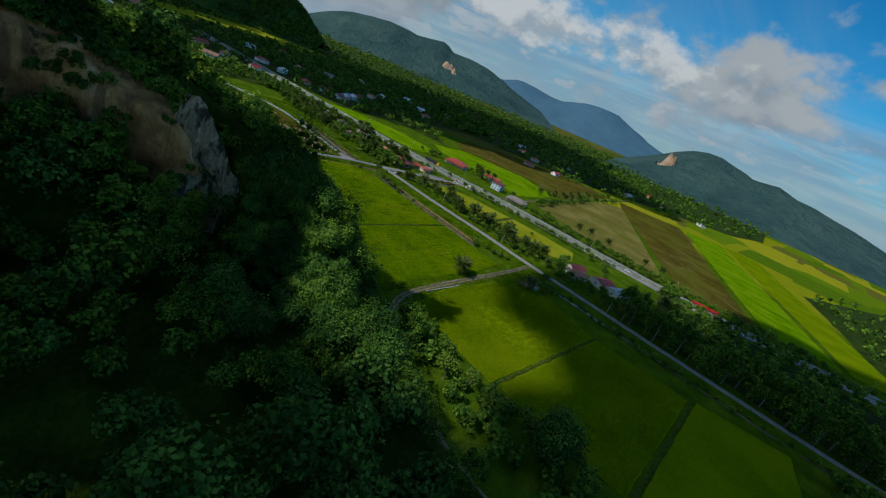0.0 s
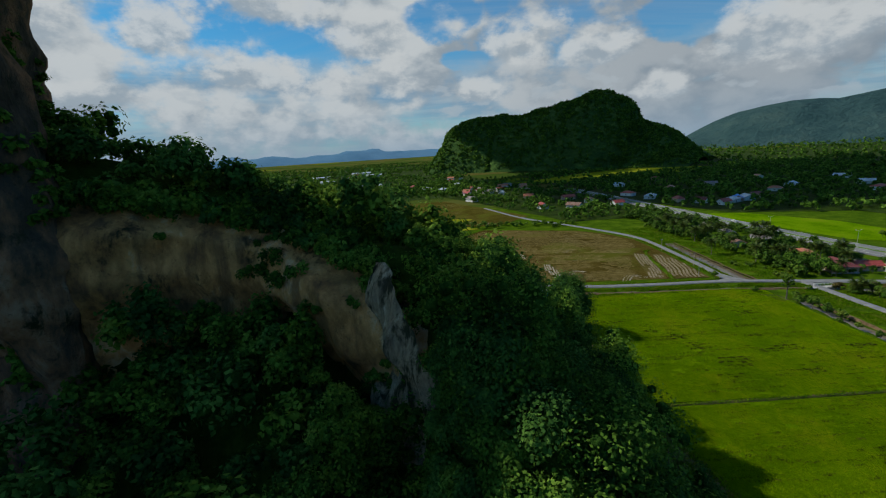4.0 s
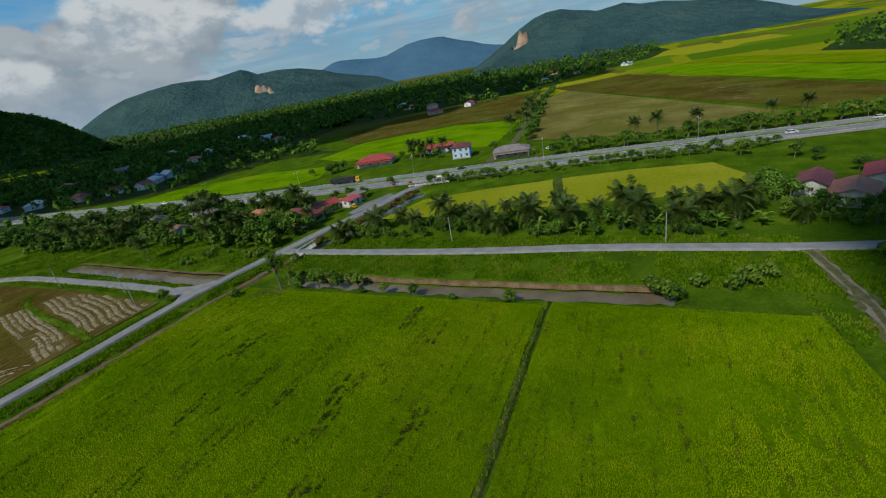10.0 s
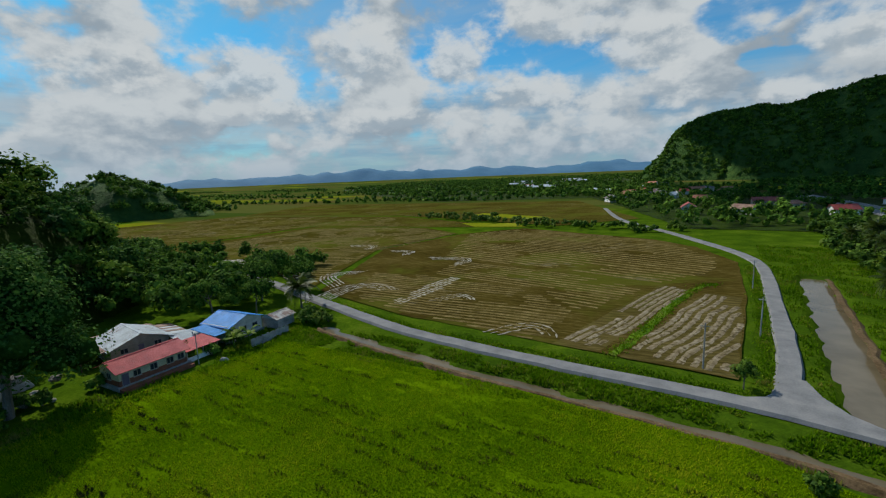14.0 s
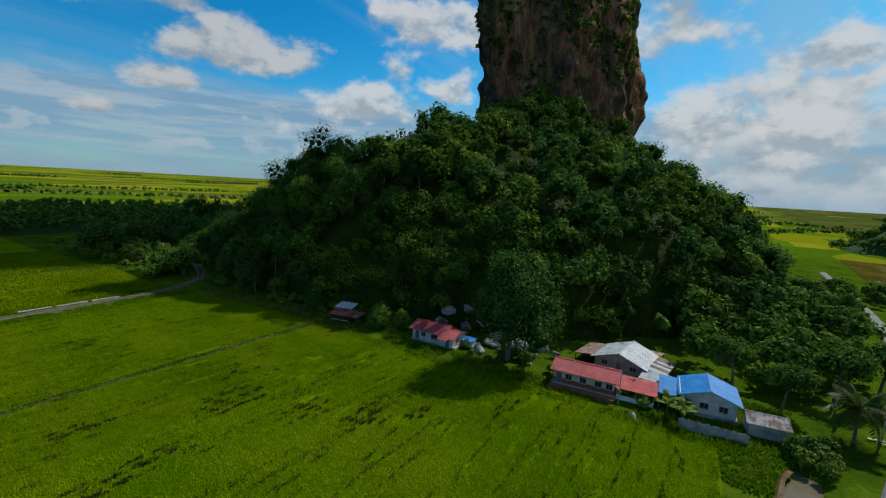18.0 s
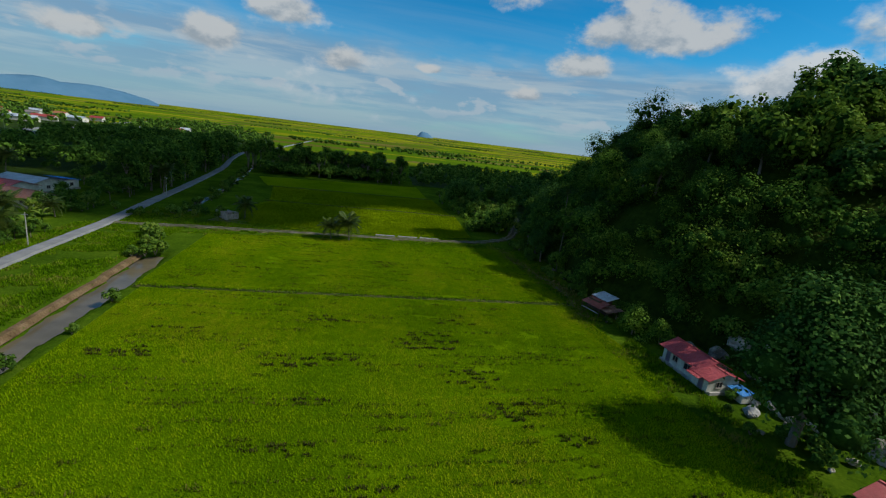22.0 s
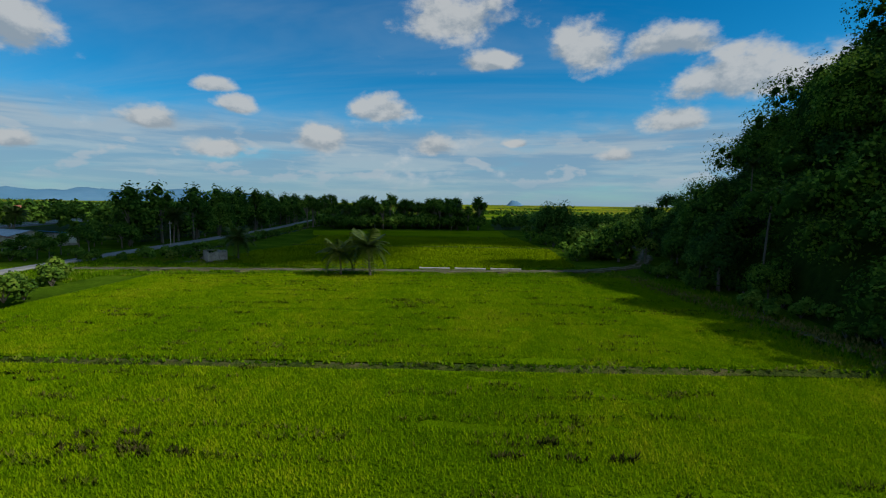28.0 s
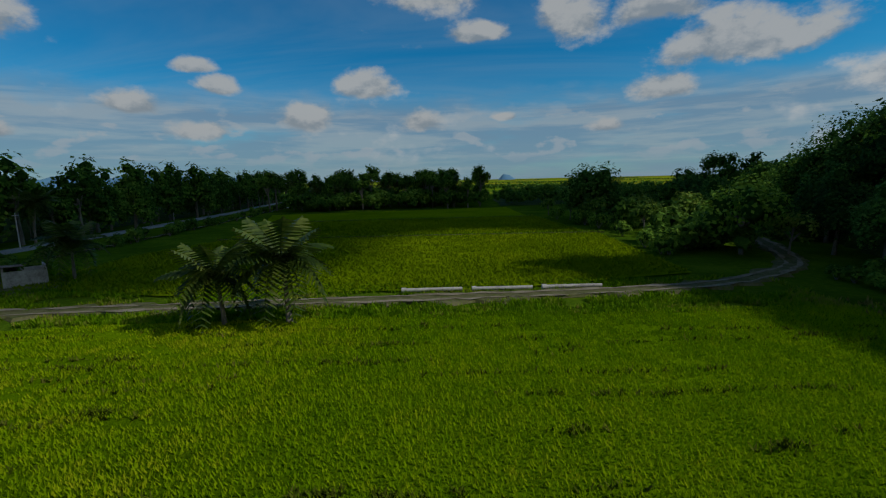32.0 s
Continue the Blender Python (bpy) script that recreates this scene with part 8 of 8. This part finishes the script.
def ruin():
    root = tagged(new("ruined_hut"), "roofless grey ruined hut beside the track", "ruin")
    root.matrix_basis = pose(214, 93, 0, 0, 0, -45)
    for a in ((-3.4, -2.2, -0.9, -2.0, 2.6), (0.4, -2.2, 3.4, -2.0, 2.3), (-3.4, 2.0, 3.4, 2.2, 2.7), (-3.4, -2.0, -3.2, 2.0, 2.2), (3.2, -2.0, 3.4, 2.0, 1.8)):
        part("wall", Shape().box(a[0], a[1], -0.2, a[2], a[3], a[4]), CONCRETE, root)
    part("lintel", Shape().box(-0.9, -2.2, 2.1, 0.4, -2.0, 2.4), CONCRETE, root)
    part("roof_sheet", Shape().slab([(-3.8, 0, 2.8), (0, 0.2, 2.6), (0, 2.6, 2.7), (-3.8, 2.6, 2.9)], (0, 0, 0.06)), R_RUST, root, "fallen rusty roof sheet")


ruin()


# ---- pipes, poles, rails, vehicles ----
for x, y, a in ((158.5, 102.6, 2), (150.5, 102.5, 1), (142.5, 102.2, 2)):
    ob = new("concrete_pipe")
    tagged(ob, "long pale concrete culvert pipe lying beside the track", "pipe", "culvert pipes")
    ob.matrix_basis = pose(x, y, 0.30, 0, 0, a)
    part("barrel", Shape().tube([(-3.4, 0, 0), (3.2, 0, 0)], [0.22, 0.22], 12), CONCRETE, ob)
    part("collar", Shape().tube([(3.0, 0, 0), (3.5, 0, 0)], [0.30, 0.30], 12), CONCRETE, ob)


def street_lamp(x, y, rz):
    root = tagged(new("street_lamp"), "tall grey double-armed highway lamp post", "lamp post", "highway lamps")
    root.matrix_basis = pose(x, y, 0.6, 0, 0, rz)
    part("pole", Shape().tube([(0, 0, -0.6), (0, 0, 10.5)], [0.10, 0.05], 8), STEEL, root)
    for s in (-1, 1):
        part("arm", Shape().tube([(0, 0, 10.2), (s * 0.9, 0, 10.9), (s * 1.9, 0, 11.0)], [0.06, 0.05, 0.04], 6), STEEL, root)
        part("lamp_head", Shape().box(s * 1.9 - 0.35, -0.14, 10.92, s * 1.9 + 0.35, 0.14, 11.08), WHITE, root)


for i in range(6, len(hw) - 4, 8):
    if -160 < hw[i][1] < 420:
        street_lamp(hw[i][0] + hn[i][0] * 0.0, hw[i][1] + hn[i][1] * 0.0, math.degrees(math.atan2(hn[i][1], hn[i][0])))


def utility_pole(x, y, h=8.0):
    root = tagged(new("utility_pole"), "slim grey utility pole with a cross arm", "utility pole", "utility poles")
    root.matrix_basis = pose(x, y, 0)
    part("shaft", Shape().tube([(0, 0, -0.3), (0, 0, h)], [0.14, 0.09], 8), CONCRETE, root)
    part("cross_arm", Shape().box(-0.7, -0.05, h - 0.6, 0.7, 0.05, h - 0.48), STEEL, root)


for x, y in ((195, 279), (204, 300), (204.5, 340), (246, 60), (262, -20), (246, 140), (247, 200), (98, 279)):
    utility_pole(x, y)


def bridge_rail(x0, y0, x1, y1):
    root = tagged(new("bridge_rail"), "white pipe railing along the culvert bridge", "railing")
    n = 6
    a, b = Vector((x0, y0, 0.4)), Vector((x1, y1, 0.4))
    for i in range(n + 1):
        p = a.lerp(b, i / n)
        part("post", Shape().tube([p, p + Vector((0, 0, 1.0))], [0.08, 0.08], 6), WHITE, root)
    for z in (0.55, 1.0):
        part("rail", Shape().tube([a + Vector((0, 0, z)), b + Vector((0, 0, z))], [0.09, 0.09], 6), WHITE, root)


bridge_rail(310.8, 248, 315.5, 229)
bridge_rail(236, 253.5, 246, 253)
part_bridge = strip("culvert_slab", "grey concrete culvert deck carrying the road over the drain", "bridge", Shape().box(232, 250, -1.2, 246, 253.2, 0.35), CONCRETE)


def wheel(parent, x, y, r, w=0.28):
    wh = part("wheel", Shape().tube([(0, -w / 2, 0), (0, w / 2, 0)], [r, r], 14), RUBBER, parent, m=pose(x, y, r))
    part("rim", Shape().tube([(0, -w / 2 - 0.01, 0), (0, w / 2 + 0.01, 0)], [r * 0.55, r * 0.55], 10), STEEL, wh)


def car(label, x, y, rz, mat, z=0.93):
    root = tagged(new("car"), label, "car")
    root.matrix_basis = pose(x, y, z, 0, 0, rz)
    s = Shape().box(-2.2, -0.86, 0.28, 2.2, 0.86, 0.62).box(-2.2, -0.86, 0.62, 2.2, 0.86, 0.92, taper=0.07)
    part("body", s, mat, root)
    part("cabin", Shape().box(-1.7, -0.78, 0.92, 1.0, 0.78, 1.42, taper=0.22), GLASSY, root, "dark glazed cabin")
    part("roof", Shape().box(-1.45, -0.6, 1.42, 0.75, 0.6, 1.48, taper=0.06), mat, root)
    for px in (-1.4, 1.4):
        for py in (-0.78, 0.78):
            wheel(root, px, py, 0.32, 0.2)
    for py in (-0.6, 0.6):
        part("headlight", Shape().box(2.14, py - 0.18, 0.62, 2.22, py + 0.18, 0.78), WHITE, root)
        part("tail_light", Shape().box(-2.22, py - 0.18, 0.62, -2.14, py + 0.18, 0.78), REDPAINT, root)


def lorry(label, x, y, rz, cab, load, length, z=0.93, tanker=False):
    root = tagged(new("lorry"), label, "lorry")
    root.matrix_basis = pose(x, y, z, 0, 0, rz)
    h = length / 2
    part("chassis", Shape().box(-h, -0.9, 0.85, h - 2.4, 0.9, 1.15), DARKPAINT, root)
    if tanker:
        part("tipper_body", Shape().box(-h, -1.25, 1.15, h - 3.0, 1.25, 2.5, taper=-0.06), load, root)
        for i in range(8):
            px = -h + 0.4 + i * (length - 3.6) / 8
            part("rib", Shape().box(px, -1.36, 1.15, px + 0.12, 1.36, 2.52), load, root)
    else:
        part("cargo_box", Shape().box(-h, -1.25, 1.15, h - 2.7, 1.25, 3.3, taper=0.05), load, root)
    part("cab", Shape().box(h - 2.3, -1.2, 0.6, h, 1.2, 2.0).box(h - 2.3, -1.2, 2.0, h - 0.1, 1.2, 3.1, taper=0.16), cab, root)
    part("windscreen", Shape().box(h - 0.16, -1.0, 1.95, h + 0.01, 1.0, 2.75), GLASSY, root)
    for s in (-1, 1):
        part("side_window", Shape().box(h - 1.6, s * 1.2 - 0.03, 1.95, h - 0.5, s * 1.2 + 0.03, 2.7), GLASSY, root)
    for px in (h - 1.2, -h + 1.2, -h + 2.5, -h + 3.8, h - 4.2):
        for py in (-1.0, 1.0):
            wheel(root, px, py, 0.5)


def along_hwy(y, off):
    i = int(np.argmin(np.abs(hw[:, 1] - y)))
    return hw[i][0] + hn[i][0] * off, hw[i][1] + hn[i][1] * off, math.degrees(math.atan2(hd[i][1], hd[i][0]))


x, y, a = along_hwy(292, 6.6)
lorry("articulated lorry with a yellow cab and dark tarpaulin load", x, y, a, YELLOW, DARKPAINT, 17)
x, y, a = along_hwy(33, 6.6)
lorry("long red tipper lorry on the highway", x, y, a, REDPAINT, REDPAINT, 19, tanker=True)
for yy, off, mat, lab in ((90, -4, SILVER, "silver saloon car on the highway"), (56, 4, SILVER, "silver pickup on the highway shoulder"), (-30, -4, WHITE, "white car on the highway"), (-55, 6.5, SILVER, "silver car on the highway"), (420, 4, WHITE, "white car on the highway"), (230, 3.6, DARKPAINT, "dark car on the highway")):
    x, y, a = along_hwy(yy, off)
    car(lab, x, y, a, mat)
car("white car parked beside the bungalow", 372, 193, 40, WHITE, 0.1)
car("yellow van parked at the roadside stall", 284, 262, 60, YELLOW, 0.4)
for i in range(5):
    x, y, a = along_hwy(262 - i * 2.2, -11.4)
    ob = tagged(new("barrier_block"), "red and white plastic road barrier", "road barrier", "road barriers")
    ob.matrix_basis = pose(x, y, 0.85, 0, 0, a)
    part("base", Shape().box(-0.9, -0.25, 0, 0.9, 0.25, 0.4), WHITE if i % 2 else REDPAINT, ob)
    part("top", Shape().box(-0.9, -0.12, 0.4, 0.9, 0.12, 0.9), WHITE if i % 2 else REDPAINT, ob)
sh = tagged(new("bus_shelter"), "white bus shelter beside the highway", "bus shelter")
x, y, a = along_hwy(238, -13)
sh.matrix_basis = pose(x, y, 0.3, 0, 0, a)
for px in (-4, 0, 4):
    part("post", Shape().box(px - 0.08, -0.08, -0.3, px + 0.08, 0.08, 2.4), WHITE, sh)
part("roof_sheet", Shape().box(-5, -1.2, 2.4, 5, 1.2, 2.55), WHITE, sh)
part("bench", Shape().box(-4, 0.2, 0.4, 4, 0.6, 0.5), CONCRETE, sh)

# ---- rice plants ----
def rice(name, label, poly, step, seed, height=0.28, wide=0.055, mat=None):
    r = np.random.default_rng(seed)
    xs = [p[0] for p in poly]
    ys = [p[1] for p in poly]
    gx, gy = np.meshgrid(np.arange(min(xs), max(xs), step), np.arange(min(ys), max(ys), step))
    x = gx.ravel() + r.uniform(-0.4, 0.4, gx.size) * step
    y = gy.ravel() + r.uniform(-0.4, 0.4, gx.size) * step
    ok = inside(x, y, poly)
    # thin spots where seed failed, drawn out along the rows
    gap = np.array([noise.fractal(Vector((u * 0.16, v * 0.55, seed)), 0.8, 2.2, 3) + 0.8 * noise.noise(Vector((u * 0.035, v * 0.05, 3.3))) for u, v in zip(x[::1], y[::1])])
    ok &= r.random(len(x)) > np.clip((gap - 0.38) * 2.4, 0, 0.96)
    x, y = x[ok], y[ok]
    n = len(x)
    V = []
    for k in range(3):
        a = r.uniform(0, 2 * math.pi, n)
        w, h, l = wide * r.uniform(0.7, 1.3, n), height * r.uniform(0.6, 1.3, n), wide * r.uniform(1.6, 4.6, n)
        dx, dy = np.cos(a), np.sin(a)
        p0 = np.column_stack([x - dy * w, y + dx * w, np.full(n, 0.08)])
        p1 = np.column_stack([x + dy * w, y - dx * w, np.full(n, 0.08)])
        p2 = np.column_stack([x + dx * l, y + dy * l, 0.1 + h])
        V.append(np.stack([p0, p1, p2], 1))
    v = np.concatenate(V).reshape(-1, 3)
    ob = new(name, mesh_of(name, v, np.arange(len(v)).reshape(-1, 3), mat or RICE_BLADE))
    return tagged(ob, label, "rice", kind="stuff")


rice("rice_plants", "young bright green rice plants with thin patches", [(118.4, 136), (213, 136), (213, 162.4), (190, 162.6), (150, 162), (116.2, 161.6)], 0.165, 71, 0.24, 0.042)
rice("rice_plants", "young green rice plants beside the dirt track", [(118.6, 111.6), (150, 111.2), (190, 113.2), (213, 117.3), (213, 136), (118.4, 136)], 0.2, 75, 0.24, 0.05)
rice("rice_plants", "olive ripening rice plants south of the track", [(122, 50.5), (207, 50.5), (214, 70), (212, 97.5), (190, 101.5), (150, 101.5), (125, 94.5)], 0.5, 73, 0.4, 0.13, RICE_OLIVE)
rice("rice_plants", "olive ripening rice plants between two bunds", [(126, 0.5), (214, 4.5), (208, 47.8), (124, 47.8)], 0.55, 74, 0.4, 0.15, RICE_OLIVE)
rice("rice_plants", "young bright green rice plants north of the bund", [(117, 164), (115, 186), (211.3, 186), (211.3, 164.8)], 0.165, 76, 0.24, 0.042)
rice("rice_plants", "young bright green rice plants in the northern paddy", [(115, 186), (116.5, 206), (115.7, 234), (118.3, 255.8), (160, 257.8), (200, 256.8), (211.3, 251.8), (211.3, 186)], 0.26, 72, 0.25, 0.064)


def tufts(name, label, x, y, z, height, mat, seed, wide=0.14):
    """Rough grass as leaning blades in clumps."""
    r = np.random.default_rng(seed)
    n = len(x)
    V = []
    for k in range(3):
        a = r.uniform(0, 2 * math.pi, n)
        w, h, l = r.uniform(0.6, 1.2, n) * wide, height * r.uniform(0.5, 1.4, n), r.uniform(0.1, 0.4, n)
        dx, dy = np.cos(a), np.sin(a)
        V.append(np.stack([np.column_stack([x - dy * w, y + dx * w, z]), np.column_stack([x + dy * w, y - dx * w, z]), np.column_stack([x + dx * l, y + dy * l, z + h])], 1))
    v = np.concatenate(V).reshape(-1, 3)
    return tagged(new(name, mesh_of(name, v, np.arange(len(v)).reshape(-1, 3), mat)), label, "grass", kind="stuff")


def verge(seed, n, x0, x1, y0, y1, avoid):
    r = np.random.default_rng(seed)
    x, y = r.uniform(x0, x1, n), r.uniform(y0, y1, n)
    keep = np.array([noise.fractal(Vector((a * 0.12, b * 0.12, seed)), 0.9, 2.0, 3) > -0.25 for a, b in zip(x, y)])
    for line, gap in avoid:
        keep &= edge_distance(x, y, line, False) > gap
    x, y = x[keep], y[keep]
    return x, y, ground_height(x, y) - 0.03


x, y, z = verge(81, 30000, 222, 250, 112, 256, [(ROAD_NS, 2.4), (ROAD_E, 3.6), (CANAL, 4.6)])
tufts("verge_grass", "rough bright green grass between canal and farm road", x, y, z, 0.5, GRASS_BLADE, 82)
x, y, z = verge(83, 16000, 95, 236, 255, 267.5, [(ROAD_WE, 2.3), (DRAIN, 2.0), (CANAL, 4.0)])
tufts("verge_grass", "rough green grass along the roadside drain", x, y, z, 0.5, GRASS_BLADE, 84)
x, y, z = verge(85, 22000, 209, 262, 268, 420, [(ROAD_NW, 2.3), (POND, 4.4), (ROAD_E, 4)])
tufts("verge_grass", "rough bright green grass beside the branch road", x, y, z, 0.55, GRASS_BLADE, 86)
x, y, z = verge(87, 9000, 110, 119, 112, 262, [])
tufts("verge_grass", "long grass along the foot of the hill", x, y, z + 0.1, 0.55, GRASS_BLADE, 88)
x, y, z = verge(89, 9000, 205, 245, 84, 118, [(ROAD_NS, 2.4), (TRACK_LINE, 1.4)])
tufts("verge_grass", "rough grass around the ruined hut", x, y, z, 0.5, GRASS_BLADE, 90)
x, y, z = verge(100, 9000, 119, 214, 106.5, 112.5, [(TRACK_LINE, 1.6)])
tufts("verge_grass", "rough grass between the track and the paddy", x, y, z + 0.05, 0.45, GRASS_BLADE, 101)
x, y, z = verge(102, 7000, 118, 214, 98, 106, [(TRACK_LINE, 1.6)])
tufts("verge_grass", "rough grass on the shaded side of the track", x, y, z + 0.05, 0.45, GRASS_BLADE, 103)
for line, s2 in (([(116, 162.6), (150, 163.2), (190, 163.8), (213, 163.8)], 91), ([(120, 49), (165, 49), (210, 49)], 92), ([(126, -2), (170, 0), (216, 2)], 93)):
    c = resample(line, 0.22)
    r9 = np.random.default_rng(s2)
    c = c + r9.normal(size=c.shape) * 0.35
    tufts("bund_weeds", "dark weeds growing along the paddy bund", c[:, 0], c[:, 1], np.full(len(c), 0.3), 0.35, GRASS_BLADE, s2)

for line, s2 in (([(180.6, 278), (184, 295), (191, 333), (196, 342)], 97), ([(100, 283), (140, 274.4), (170, 273.2), (200, 272.6)], 98), ([(203.5, 275), (204.6, 300), (205.4, 330), (205, 372)], 99)):
    c = np.repeat(resample(line, 0.3), 4, 0)
    r9 = np.random.default_rng(s2)
    c = c + r9.normal(size=c.shape) * 0.8
    tufts("bund_weeds", "rough green weeds along the field edge", c[:, 0], c[:, 1], np.full(len(c), 0.06), 0.4, GRASS_BLADE, s2)


path = np.repeat(resample([(117, 172), (113, 163), (112, 152), (115, 138), (118, 122), (117, 112)], 0.25), 5, 0)
path = path + np.random.default_rng(104).normal(size=path.shape) * 1.5
DRY = material("dry_grass", [(0.10, 0.10, 0.02), (0.17, 0.165, 0.04), (0.26, 0.23, 0.08)], scale=0.3, fine=6, rough=0.8, bump=0, island=0.2, translucent=0.3)
tufts("dry_grass", "dry yellowish grass along the footpath below the hill", path[:, 0], path[:, 1], np.full(len(path), 0.05), 0.45, DRY, 105)


def weed_rows(seed):
    """Dark clumps drawn out along the sowing rows where the rice failed."""
    r = np.random.default_rng(seed)
    X, Y = [], []
    spots = [(177, 194), (156, 187), (203, 192), (154, 184), (160, 138), (180, 140), (175, 178), (146, 207), (128, 225), (169, 193), (149, 198), (175, 215), (187, 226), (150, 178), (135, 140), (190, 150), (140, 215), (165, 222), (196, 185), (172, 206)]
    for k, (cx, cy) in enumerate(spots):
        for row in range(int(r.integers(3, 7)) if k < 13 else 2):
            y0 = cy + row * r.uniform(0.8, 1.3) - 2
            x0, half = cx + r.normal() * 1.6, r.uniform(1.5, 5.0)
            x = x0 + r.uniform(-1, 1, int(half * r.uniform(10, 26))) * half
            x = x[np.sin(x * 1.9 + 5 * k + row) > -0.45]
            X.append(x)
            Y.append(y0 + r.normal(size=len(x)) * 0.16 + 0.15 * np.sin(x))
    bare = [k for k in range(len(Y)) if len(Y[k]) and Y[k].mean() > 164]
    x, y = np.concatenate([X[k] for k in bare]), np.concatenate([Y[k] for k in bare])
    tufts("paddy_weeds", "dark brownish rows where the rice failed", x, y, np.full(len(x), 0.12), 0.32, WEED_BARE, seed + 7, 0.11)
    X, Y = [X[k] for k in range(len(X)) if k not in bare], [Y[k] for k in range(len(Y)) if k not in bare]
    for _ in range(150):
        half = r.uniform(3, 12)
        x = r.uniform(122, 206) + r.uniform(-1, 1, int(half * 5)) * half
        X.append(x)
        Y.append(r.uniform(114, 252) + r.normal(size=len(x)) * 0.12 + 0.2 * np.sin(x * 0.4))
    for _ in range(200):
        n = int(r.integers(6, 26))
        x0, y0 = r.uniform(120, 209), r.uniform(114, 252)
        X.append(x0 + r.normal(size=n) * 0.8)
        Y.append(y0 + r.normal(size=n) * 0.22)
    x, y = np.concatenate(X), np.concatenate(Y)
    tufts("paddy_weeds", "dark weed clumps in rows among the rice", x, y, np.full(len(x), 0.12), 0.30, WEED_DARK, seed + 1, 0.09)


weed_rows(95)
